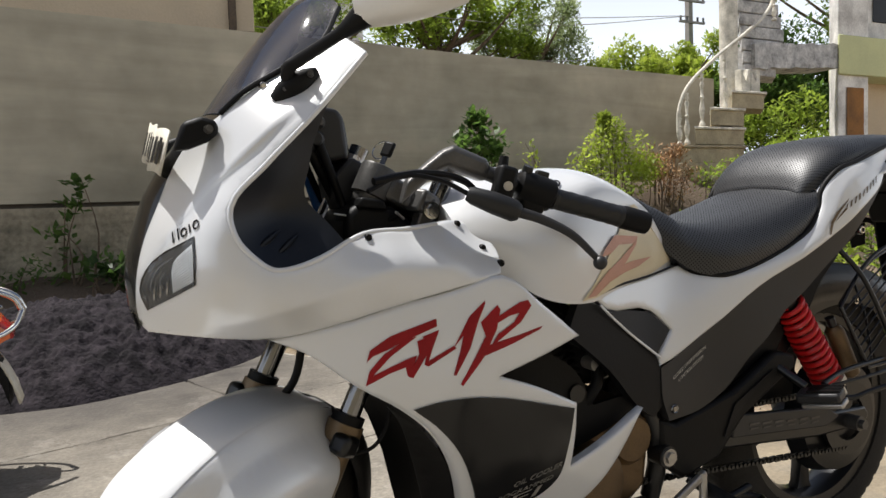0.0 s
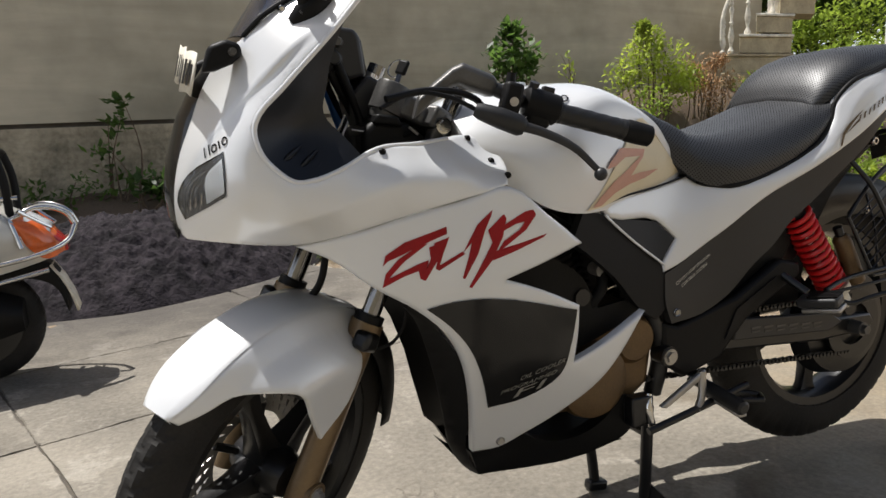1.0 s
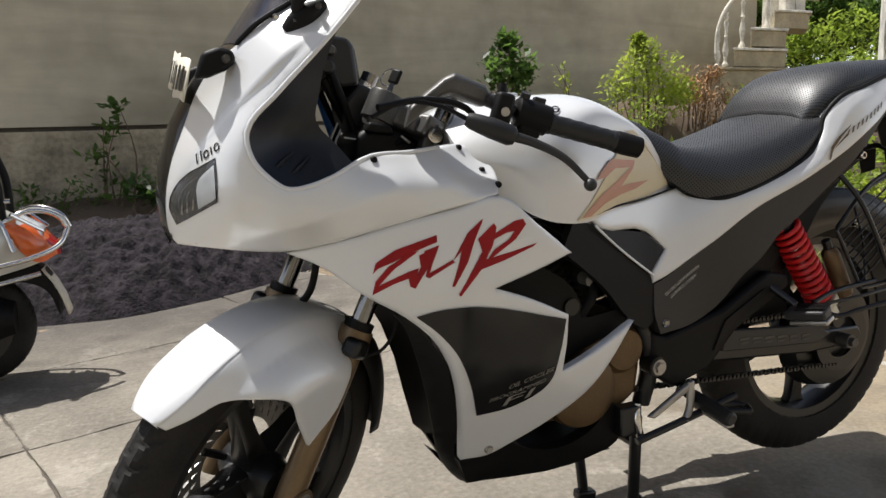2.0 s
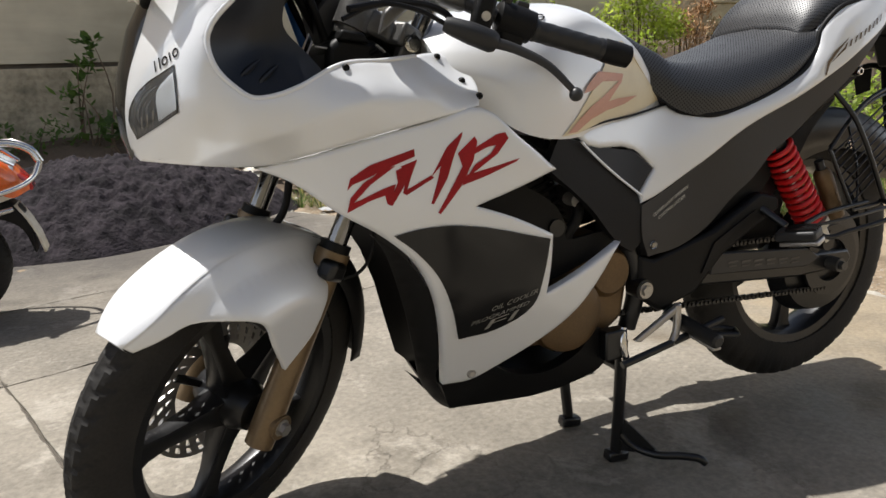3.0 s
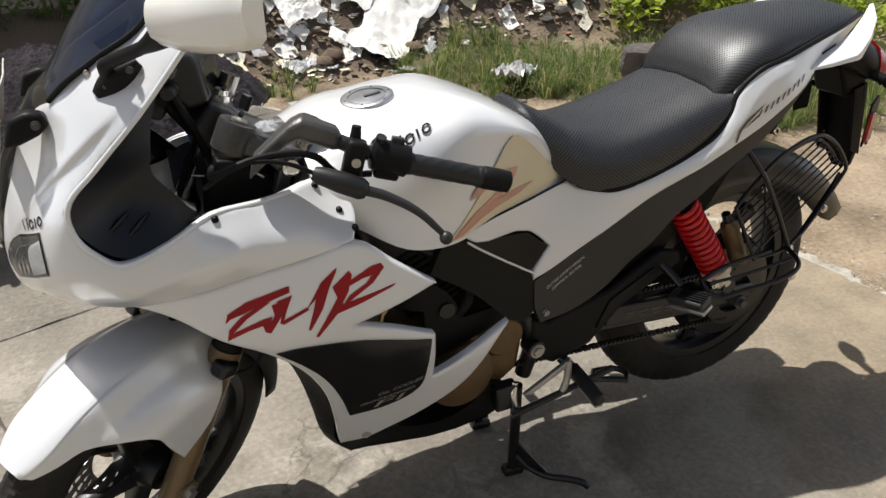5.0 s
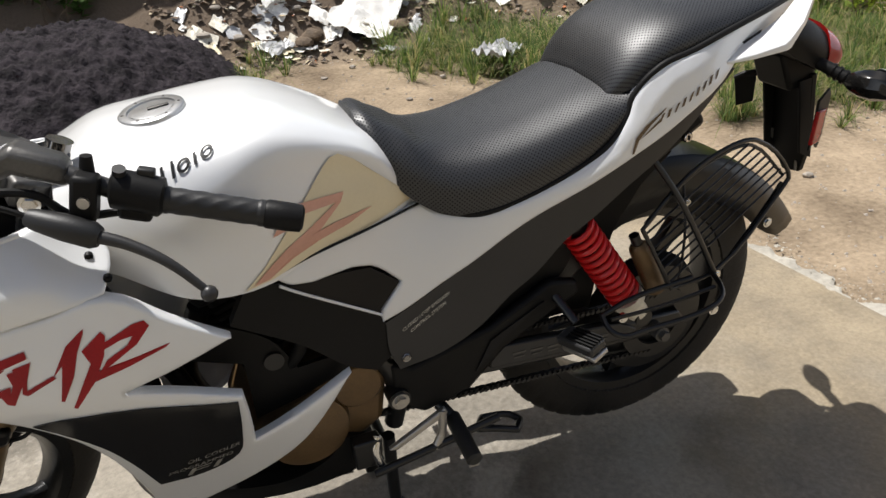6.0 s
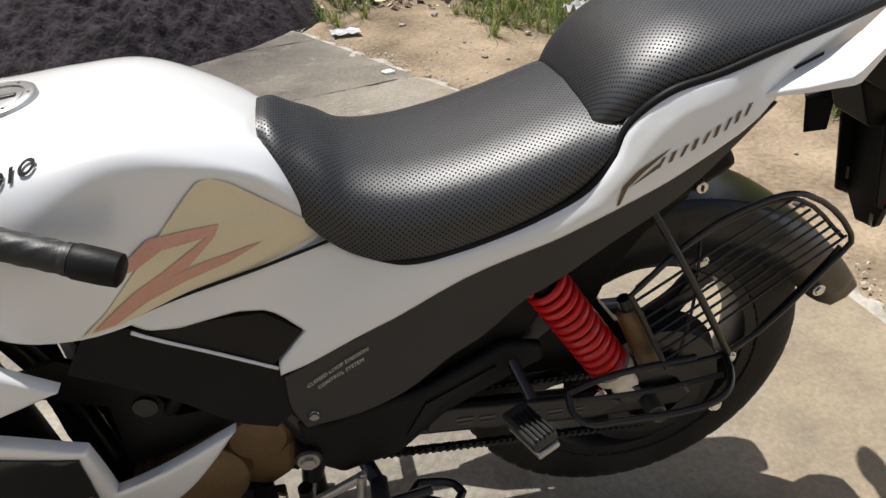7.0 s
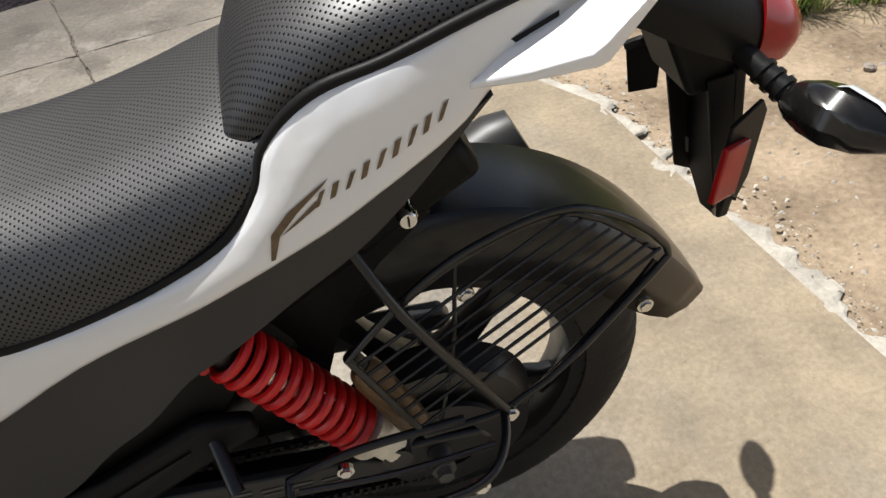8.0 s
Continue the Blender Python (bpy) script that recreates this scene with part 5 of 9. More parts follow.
# --- front air duct and belly pan in black plastic
DUCT = [(-0.425, -0.175, 0.578), (-0.368, -0.180, 0.528), (-0.336, -0.175, 0.478), (-0.318, -0.155, 0.415), (-0.307, -0.135, 0.353), (-0.300, -0.11, 0.275), (-0.262, -0.07, 0.205),
        (-0.280, -0.073, 0.215), (-0.318, -0.080, 0.272), (-0.335, -0.088, 0.350), (-0.350, -0.090, 0.421), (-0.372, -0.100, 0.490), (-0.399, -0.125, 0.546)]
lips = [Vector(q) for q in reversed(DUCT[8:])] + [Vector((-0.285, -0.078, 0.240)), Vector((-0.262, -0.075, 0.226))]
Geo().grid([[(p.x + 0.006 + 0.030 * (1 - u * u) + 0.016 * (u + 1), p.y * u * 0.985, p.z + 0.004) for u in (-1, -0.8, -0.5, 0, 0.5, 0.8, 1)] for p in lips]).ob("duct_back", BLACK, bike, "black radiator shroud between the air ducts")
panel("air_duct", DUCT, BLACK, bike, "black plastic air duct", roll=0.006)
# the offside duct and lower cowl sit further back on the bike
for o in bike.children:
    if o.name.startswith(("side_fairing", "air_duct", "lower_insert", "dark_insert")) and sum(v.co.y for v in o.data.vertices) > 0:
        o.location.x = 0.032
BELLY = [(-0.300, -0.128, 0.279), (-0.262, -0.070, 0.203), (-0.230, -0.068, 0.200), (0.020, -0.125, 0.232), (0.052, -0.14, 0.262), (0.060, -0.14, 0.320), (0.020, -0.135, 0.335), (-0.010, -0.13, 0.290), (-0.080, -0.13, 0.262), (-0.150, -0.13, 0.272), (-0.197, -0.14, 0.300), (-0.246, -0.13, 0.279)]
panel("belly_pan", BELLY, BLACK, bike, "black plastic belly pan under the engine", roll=0.03)
Geo().grid([[(x, w * u, z) for u in (-1, -0.5, 0, 0.5, 1)] for x, w, z in ((-0.30, 0.06, 0.24), (-0.255, 0.07, 0.20), (-0.1, 0.10, 0.215), (0.03, 0.13, 0.235))]).ob("belly_floor", BLACK, bike)

# --- engine
eng = new("engine")
eng.parent = bike
eng["label"] = "bronze painted engine with black cylinder"
g = Geo()
g.prism([(-0.16, 0.315), (0.05, 0.305), (0.10, 0.34), (0.115, 0.45), (0.085, 0.505), (0.02, 0.49), (-0.12, 0.40)], -0.125, 0.125)
g.ob("crankcase", BRONZE, eng, "bronze painted crankcase", bevel=0.014, seg=3)
Geo().lathe([(0.001, -0.152), (0.055, -0.150), (0.072, -0.142), (0.077, -0.125), (0.077, -0.05)], Matrix.Translation((-0.040, 0, 0.372)), 40).ob("generator_cover", BRONZE, eng, "round bronze engine cover")
Geo().lathe([(0.001, -0.145), (0.040, -0.143), (0.050, -0.132), (0.052, -0.05)], Matrix.Translation((0.055, 0, 0.44)), 32).ob("sprocket_cover", BRONZE, eng)
for k in range(9):
    d = Vector((-0.35, 0, 0.94))
    c = Vector((-0.06, 0, 0.515)) + d * (0.015 * k)
    Geo().box(c, (0.13, 0.15, 0.005), Matrix.Rotation(radians(-20), 4, "Y")).ob("cooling_fin", BLACK, eng)
Geo().box((-0.085, 0, 0.58), (0.105, 0.14, 0.17), Matrix.Rotation(radians(-20), 4, "Y")).ob("cylinder", SATIN, eng, bevel=0.01)
Geo().box((-0.12, 0, 0.68), (0.14, 0.17, 0.08), Matrix.Rotation(radians(-20), 4, "Y")).ob("cylinder_head", SATIN, eng, bevel=0.015)
Geo().tube([(-0.02, -0.13, 0.60), (-0.03, -0.15, 0.56), (-0.05, -0.14, 0.52), (-0.04, -0.12, 0.48)], 0.011, 10).ob("hose", BLACK, eng)
Geo().rod((-0.075, -0.155, 0.545), (-0.075, -0.12, 0.545), 0.016, 20).ob("horn_cover", STEEL_BLACK, eng)
Geo().rod((-0.03, -0.150, 0.59), (-0.03, -0.12, 0.59), 0.012, 14).ob("cap", ALU, eng)

# black sheet for the shaded void, and hoses, seen through the side fairing's gap
INNER = [(-0.265, -0.150, 0.605), (-0.205, -0.150, 0.585), (-0.120, -0.150, 0.552), (-0.118, -0.150, 0.440), (-0.03, -0.160, 0.470), (0.055, -0.160, 0.505), (0.035, -0.155, 0.530), (-0.040, -0.150, 0.520), (-0.075, -0.150, 0.585), (-0.16, -0.150, 0.640)]
panel("hollow_shade_sheet", INNER, BLACK, bike, "black sheet for the shade in the hollow behind the side fairing", roll=0.01)

# black cover between side fairing and seat panel
FRAME = [(-0.128, -0.205, 0.662), (-0.100, -0.195, 0.708), (-0.050, -0.183, 0.700), (0.030, -0.168, 0.640), (0.100, -0.158, 0.588), (0.118, -0.155, 0.500), (0.088, -0.160, 0.480), (0.044, -0.172, 0.508), (-0.030, -0.188, 0.585)]
panel("frame_cover", FRAME, BLACK, bike, "matt black frame cover", roll=0.02)
g = Geo()
g.tube([(-0.13, -0.12, 0.69), (0.0, -0.135, 0.60), (0.10, -0.13, 0.48), (0.13, -0.12, 0.38), (0.12, -0.11, 0.31)], 0.018, 12)
g.tube([(-0.13, 0.12, 0.69), (0.0, 0.135, 0.60), (0.10, 0.13, 0.48), (0.13, 0.12, 0.38), (0.12, 0.11, 0.31)], 0.018, 12)
g.tube([(-0.36, 0, 0.80), (-0.30, 0, 0.62), (-0.22, 0, 0.42), (-0.20, 0, 0.31)], 0.017, 12)
g.tube([(-0.36, 0, 0.82), (-0.1, 0, 0.74), (0.25, 0, 0.70), (0.75, 0, 0.86)], 0.02, 12)
g.ob("frame", STEEL_BLACK, bike, "black tubular frame")

# --- tank
TANK = [
    (-0.305, [(0, 0.895), (-0.07, 0.890), (-0.125, 0.872), (-0.140, 0.862), (-0.155, 0.850), (-0.17, 0.830), (-0.175, 0.800)]),
    (-0.250, [(0, 0.922), (-0.08, 0.914), (-0.135, 0.888), (-0.155, 0.870), (-0.172, 0.850), (-0.188, 0.815), (-0.190, 0.770)]),
    (-0.170, [(0, 0.930), (-0.09, 0.923), (-0.152, 0.893), (-0.176, 0.868), (-0.191, 0.843), (-0.207, 0.790), (-0.208, 0.722)]),
    (-0.100, [(0, 0.937), (-0.09, 0.931), (-0.160, 0.900), (-0.178, 0.880), (-0.190, 0.850), (-0.203, 0.790), (-0.202, 0.708)]),
    (-0.030, [(0, 0.936), (-0.10, 0.930), (-0.151, 0.911), (-0.1640, 0.896), (-0.172, 0.855), (-0.184, 0.785), (-0.180, 0.710)]),
    (0.050, [(0, 0.910), (-0.09, 0.904), (-0.133, 0.890), (-0.1435, 0.880), (-0.146, 0.842), (-0.153, 0.790), (-0.150, 0.722)]),
    (0.120, [(0, 0.872), (-0.08, 0.867), (-0.112, 0.854), (-0.1205, 0.848), (-0.121, 0.822), (-0.125, 0.780), (-0.126, 0.730)]),
    (0.170, [(0, 0.842), (-0.06, 0.838), (-0.098, 0.806), (-0.1050, 0.792), (-0.107, 0.778), (-0.109, 0.765), (-0.109, 0.742)]),
    (0.205, [(0, 0.800), (-0.05, 0.798), (-0.080, 0.782), (-0.086, 0.770), (-0.089, 0.762), (-0.091, 0.75), (-0.091, 0.735)]),
]
loft(TANK).ob("fuel_tank", WHITE, bike, "pearl white fuel tank with a cream flash", sharp=60)


def tank_side(x, z):
    """The tank's left flank at (x, z)."""
    k = max(i for i in range(len(TANK) - 1) if TANK[i][0] <= x or i == 0)
    (x0, a), (x1, b) = TANK[k], TANK[k + 1]
    f = min(1, max(0, (x - x0) / (x1 - x0)))
    f = f * 0.85 + 0.15 * f * f * (3 - 2 * f)
    prof = curve([(p[0] + (q[0] - p[0]) * f, p[1] + (q[1] - p[1]) * f, 0) for p, q in zip(a, b)], 6, False, 70)
    for p, q in zip(prof[1:], prof[2:]):
        if q.y <= z <= p.y:
            return p.x + (q.x - p.x) * (p.y - z) / max(1e-6, p.y - q.y)
    return prof[-1].x if z < prof[-1].y else prof[8].x


CREAMSHAPE = [(-0.098, 0.712), (-0.068, 0.736), (-0.016, 0.794), (0.040, 0.853), (0.052, 0.864), (0.066, 0.866), (0.088, 0.852), (0.184, 0.762), (0.186, 0.757), (0.10, 0.734), (0.0, 0.727), (-0.06, 0.714)]
sticker("cream_flash", [CREAMSHAPE], tank_side, CREAM, bike, "cream sticker on the tank", lift=0.0030)
FLASH = [[(-0.048, 0.780), (-0.039, 0.792), (-0.007, 0.815), (0.067, 0.809), (0.055, 0.797), (0.004, 0.798), (-0.025, 0.784)], [(0.067, 0.808), (0.050, 0.796), (0.012, 0.776), (-0.031, 0.756), (-0.070, 0.728), (-0.085, 0.716), (-0.062, 0.717), (0.015, 0.757), (0.060, 0.795)],
         [(-0.018, 0.743), (-0.003, 0.760), (0.050, 0.767), (0.112, 0.769), (0.070, 0.756), (0.019, 0.748), (-0.030, 0.735)]]
sticker("faded_flash", FLASH, tank_side, PINK, bike, "faded red slashes on cream", lift=0.0045)


def tank_wrap(x, run, lift):
    """The point of the tank's skin at x and run metres outwards from its crown."""
    k = max(i for i in range(len(TANK) - 1) if TANK[i][0] <= x or i == 0)
    (x0, a), (x1, b) = TANK[k], TANK[k + 1]
    f = min(1, max(0, (x - x0) / (x1 - x0)))
    prof = curve([(p[0] + (q[0] - p[0]) * f, p[1] + (q[1] - p[1]) * f, 0) for p, q in zip(a, b)], 6, False, 70)
    for p, q in zip(prof, prof[1:]):
        d = (q - p).length
        if run <= d:
            e = (q - p).normalized()
            spot = p + e * run
            return x, spot.x + e.y * lift, spot.y - e.x * lift
        run -= d
    return x, prof[-1].x, prof[-1].y


for shape in mark_shapes((-0.172, 0.187), (0.955, -0.29), (0.05, -1.0), 0.0245):
    g = skin(shape, lambda x, z: 0.0, 0.006, 0.0, 0)
    g.v = [tank_wrap(x, run, 0.0030) for x, _, run in g.v]
    g.ob("maker_mark", INK, bike)
    g.copy().mirror().ob("maker_mark", INK, bike)

# filler cap
cap = new("filler_cap")
cap.parent = bike
t = Matrix.Translation((-0.167, -0.028, 0.9300)) @ Matrix.Rotation(radians(4), 4, "X") @ Matrix.Rotation(radians(-8), 4, "Y") @ Matrix.Rotation(radians(-90), 4, "X")
Geo().lathe([(0.046, 0.012), (0.047, 0.0), (0.0465, -0.004), (0.0445, -0.0055), (0.0345, -0.0055), (0.0335, -0.003), (0.001, -0.0028)], t, 48).ob("cap_ring", CAPMETAL, cap, "brushed filler cap ring")
Geo().lathe([(0.0310, -0.0028), (0.0310, -0.0042), (0.0295, -0.0046), (0.001, -0.0046)], t, 40).ob("cap_lid", CAPMETAL, cap)
Geo().box(t @ Vector((0.010, -0.0055, 0)), (0.030, 0.008, 0.003), Matrix.Rotation(radians(-8), 4, "Y")).ob("cap_latch", CLAMP, cap, bevel=0.0012)
for k in range(6):
    a = math.pi / 3 * k
    Geo().lathe([(0.0020, 0.0), (0.0020, -0.0062), (0.0008, -0.0064)], t @ Matrix.Translation((0.0395 * math.cos(a), 0, 0.0395 * math.sin(a))), 8).ob("cap_screw", CLAMP, cap)

# --- seats
RIDER = [
    (0.118, [(0, 0.888), (-0.030, 0.886), (-0.052, 0.878), (-0.058, 0.862)]),
    (0.134, [(0, 0.887), (-0.050, 0.883), (-0.082, 0.860), (-0.090, 0.824)]),
    (0.162, [(0, 0.871), (-0.075, 0.861), (-0.108, 0.822), (-0.112, 0.778)]),
    (0.190, [(0, 0.856), (-0.092, 0.843), (-0.126, 0.796), (-0.126, 0.752)]),
    (0.220, [(0, 0.838), (-0.104, 0.822), (-0.138, 0.775), (-0.134, 0.734)]),
    (0.280, [(0, 0.828), (-0.122, 0.811), (-0.155, 0.763), (-0.150, 0.722)]),
    (0.360, [(0, 0.838), (-0.128, 0.821), (-0.161, 0.776), (-0.156, 0.734)]),
    (0.440, [(0, 0.861), (-0.128, 0.842), (-0.161, 0.801), (-0.158, 0.764)]),
    (0.510, [(0, 0.884), (-0.124, 0.867), (-0.156, 0.836), (-0.156, 0.802)]),
    (0.562, [(0, 0.901), (-0.116, 0.886), (-0.147, 0.872), (-0.150, 0.846)]),
]
loft(RIDER).ob("rider_seat", SEAT, bike, "black pitted vinyl rider seat", sharp=60)
PILLION = [
    (0.528, [(0, 0.893), (-0.090, 0.884), (-0.113, 0.875), (-0.118, 0.862)]),
    (0.545, [(0, 0.925), (-0.096, 0.916), (-0.124, 0.898), (-0.128, 0.876)]),
    (0.575, [(0, 0.958), (-0.100, 0.948), (-0.136, 0.922), (-0.140, 0.893)]),
    (0.635, [(0, 0.990), (-0.104, 0.980), (-0.146, 0.953), (-0.150, 0.922)]),
    (0.720, [(0, 1.004), (-0.100, 0.995), (-0.142, 0.973), (-0.148, 0.956)]),
    (0.820, [(0, 1.011), (-0.088, 1.004), (-0.128, 0.992), (-0.134, 0.982)]),
    (0.920, [(0, 1.010), (-0.062, 1.005), (-0.088, 0.998), (-0.094, 0.990)]),
    (0.962, [(0, 0.998), (-0.028, 0.996), (-0.042, 0.990), (-0.046, 0.982)]),
]
loft(PILLION).ob("pillion_seat", SEAT, bike, "black pitted vinyl pillion seat", sharp=60)

# --- rear side panel, white, and the dark panel below it
SIDE = [
    (-0.060, -0.188, 0.714), (0.000, -0.168, 0.725), (0.098, -0.137, 0.733), (0.196, -0.110, 0.747), (0.216, -0.120, 0.733),
    (0.245, -0.137, 0.727), (0.283, -0.152, 0.724), (0.341, -0.157, 0.734), (0.399, -0.160, 0.752), (0.456, -0.161, 0.773),
    (0.513, -0.161, 0.806), (0.546, -0.154, 0.846), (0.558, -0.150, 0.877), (0.600, -0.156, 0.920), (0.660, -0.157, 0.938),
    (0.720, -0.154, 0.958), (0.820, -0.140, 0.984), (0.915, -0.102, 0.997), (0.935, -0.090, 0.992), (0.870, -0.122, 0.966), (0.809, -0.138, 0.943), (0.755, -0.154, 0.926), (0.742, -0.166, 0.905),
    (0.641, -0.186, 0.840), (0.544, -0.174, 0.779), (0.450, -0.165, 0.737), (0.354, -0.161, 0.697), (0.225, -0.153, 0.620),
    (0.142, -0.157, 0.581), (0.105, -0.163, 0.572), (0.105, -0.160, 0.592), (0.144, -0.153, 0.633), (0.098, -0.145, 0.672), (-0.030, -0.187, 0.691),
]
FOLD = [Vector(q) for q in ((0.270, 0.700), (0.350, 0.716), (0.405, 0.733), (0.465, 0.755), (0.527, 0.790), (0.563, 0.836), (0.582, 0.868), (0.615, 0.900), (0.670, 0.919), (0.735, 0.936))]


def fold(x, z):
    """The folded edge that runs below the seat: proud at the line, falling away on both sides."""
    p, best = Vector((x, z)), (9.0, 0.0)
    for i, (a, b) in enumerate(zip(FOLD, FOLD[1:])):
        t = min(1.0, max(0.0, (p - a).dot(b - a) / (b - a).length_squared))
        best = min(best, ((p - a.lerp(b, t)).length, (i + t) / (len(FOLD) - 1)))
    d, t = best
    return -0.008 * min(1.0, t * 4, (1 - t) * 4) * math.exp(-d / 0.020)


smooth_side = spread(SIDE + [(0.24, -0.158, 0.68), (0.35, -0.175, 0.715), (0.46, -0.180, 0.755), (0.58, -0.182, 0.84), (0.66, -0.178, 0.89)])
side_depth = panel("seat_side_panel", SIDE, WHITE, bike, "pearl white side panel below the seat", step=0.009, bend=lambda x, z: smooth_side(x, z) + fold(x, z), bulge=[(0.24, -0.158, 0.68), (0.35, -0.175, 0.715), (0.46, -0.180, 0.755), (0.58, -0.182, 0.84), (0.66, -0.178, 0.89)], roll=0.018, soft=0.004, corner=32)
# black tube put in for the shadow line between seat and side panel
for s in (-1, 1):
    Geo().tube([(x, (y + 0.003) * -s, z + 0.001) for x, y, z in SIDE[4:18]], 0.0055, 10, 5).ob("seat_edge_shade", BLACK, bike, "dark line for the shade between seat and side panel")
KNEE = [(-0.034, -0.183, 0.6895), (0.025, -0.163, 0.6815), (0.096, -0.143, 0.6695), (0.141, -0.150, 0.633), (0.100, -0.158, 0.594), (0.026, -0.170, 0.642)]
panel("knee_insert", KNEE, INSERT, bike, "glossy dark insert", roll=0.01, corner=8)
for s in (-1, 1):
    Geo().tube([(-0.050, 0.190 * s, 0.700), (-0.036, 0.187 * s, 0.688), (0.026, 0.173 * s, 0.6415), (0.104, 0.162 * s, 0.588)], 0.0024, 8, 3).ob("insert_rim", WHITE, bike)
# no gap is cut: a thin black tube gives the shade below the tank
for s in (-1, 1):
    Geo().tube([(-0.062, 0.1905 * s, 0.7155), (0.000, 0.1715 * s, 0.7265), (0.098, 0.1405 * s, 0.7345), (0.196, 0.1135 * s, 0.7485)], 0.0022, 8, 4).ob("panel_gap_shade", INK, bike)
GBLACK = [
    (0.742, -0.164, 0.902), (0.641, -0.181, 0.837), (0.544, -0.169, 0.776), (0.450, -0.160, 0.734), (0.354, -0.156, 0.694), (0.225, -0.148, 0.617),
    (0.142, -0.152, 0.578), (0.110, -0.158, 0.567), (0.112, -0.160, 0.508), (0.128, -0.158, 0.466), (0.206, -0.152, 0.474), (0.274, -0.154, 0.505),
    (0.338, -0.158, 0.562), (0.384, -0.160, 0.594), (0.438, -0.160, 0.645), (0.490, -0.160, 0.676), (0.553, -0.162, 0.724), (0.617, -0.166, 0.772), (0.670, -0.168, 0.825),
]
dark_depth = panel("lower_side_panel", GBLACK, SATIN, bike, "satin dark grey lower side panel", roll=0.018)
words("lettering", "CLOSED LOOP EMISSION", 0.0065, (0.137, 0.541), (0.86, 0.47), dark_depth, PRINT, bike, up=(-0.10, 1.0), lift=0.003)
words("lettering", "CONTROL SYSTEM", 0.0065, (0.151, 0.535), (0.86, 0.47), dark_depth, PRINT, bike, up=(-0.10, 1.0), lift=0.003)
fastener((0.140, 0.487), 0.0095, bike, dark_depth, DARK_CHROME)
# brown-gold slashed mark on the tail
TAILMARK = [[(0.544, 0.789), (0.549, 0.815), (0.566, 0.835), (0.603, 0.862), (0.598, 0.856), (0.574, 0.834), (0.556, 0.813), (0.548, 0.790)], [(0.556, 0.812), (0.590, 0.843), (0.594, 0.841), (0.570, 0.822)]]
for k in range(9):
    x, z = 0.588 + 0.0132 * k, 0.8365 + 0.0069 * k
    TAILMARK.append([(x, z), (x + 0.0052, z + 0.0028), (x + 0.0102, z + 0.0162), (x + 0.0045, z + 0.0133)] if k % 2 else [(x, z), (x + 0.0040, z + 0.0020), (x + 0.0112, z + 0.0167), (x + 0.0062, z + 0.0139)])
for s in TAILMARK:
    sticker("tail_mark", [s], side_depth, GOLD, bike, "brown-gold slashed sticker")
g = Geo().lathe([(0.001, -0.010), (0.0075, -0.010), (0.0092, -0.0075), (0.010, 0.0), (0.010, 0.03)], Matrix.Translation((0.664, -0.158, 0.794)), 20)
g.ob("seat_lock", CHROME, bike, "round chrome seat lock")
Geo().box((0.664, -0.169, 0.794), (0.0016, 0.003, 0.008)).ob("key_slot", INK, bike)

# --- grab rail, tail and lamp
RAIL_IN = [(0.724, -0.163, 0.914), (0.746, -0.152, 0.929), (0.800, -0.148, 0.951), (0.816, -0.146, 0.959), (0.850, -0.140, 0.974), (0.892, -0.124, 0.999), (0.918, -0.112, 1.018)]
RAIL_TOP = [(0.723, -0.166, 0.914), (0.765, -0.182, 0.925), (0.809, -0.196, 0.939), (0.820, -0.195, 0.946), (0.853, -0.183, 0.968), (0.893, -0.156, 0.998), (0.918, -0.122, 1.020)]
RAIL_LOW = [(0.723, -0.166, 0.911), (0.767, -0.183, 0.918), (0.814, -0.198, 0.929), (0.823, -0.196, 0.931), (0.865, -0.178, 0.964), (0.905, -0.148, 0.995), (0.922, -0.118, 1.016)]
for s in (-1, 1):
    rows = []
    for a, b, c in zip(RAIL_IN, RAIL_TOP, RAIL_LOW):
        a, b, c = Vector(a), Vector(b), Vector(c)
        under = Vector((0.004, 0.0, (c.z - b.z) * 0.8))
        rows.append([a, a.lerp(b, 0.5) + Vector((0, 0, 0.0015)), a.lerp(b, 0.9) + Vector((0, 0, 0.001)), b, b.lerp(c, 0.5) + (c - a) * 0.015, c, a.lerp(c, 0.9) - Vector((0, 0, 0.001)), a + under])
    w = Geo().grid(rows, True, True)
    if s > 0:
        w.mirror()
    w.ob("grab_rail", WHITE, bike, "white grab rail beside the pillion seat", sharp=35, bevel=0.0015)
    # dark strip laid on for the shade in the gap beside the rail
    w = Geo().grid([[(x - 0.6 * h, (y + 0.8 * h) * -s, z + 0.0015), (x + 0.2 * h, (y - 0.6 * h) * -s, z + 0.0035), (x + 0.6 * h, (y - 0.8 * h) * -s, z - 0.004)] for x, y, z, h in ((0.745, -0.153, 0.930, 0.004), (0.759, -0.151, 0.936, 0.002), (0.780, -0.150, 0.944, 0.0008), (0.799, -0.148, 0.952, 0.0016))])
    w.ob("rail_gap_shade", INK, bike)
TAILTOP = [(0.740, [(0, 0.960), (-0.09, 0.945), (-0.125, 0.915), (-0.12, 0.885)]), (0.860, [(0, 0.965), (-0.09, 0.955), (-0.110, 0.940), (-0.100, 0.914)]),
           (0.960, [(0, 0.955), (-0.085, 0.940), (-0.105, 0.905), (-0.095, 0.868)]), (1.035, [(0, 0.920), (-0.075, 0.905), (-0.092, 0.870), (-0.085, 0.835)])]
loft(TAILTOP).ob("tail_body", BLACK, bike, "black plastic tail body", sharp=60)
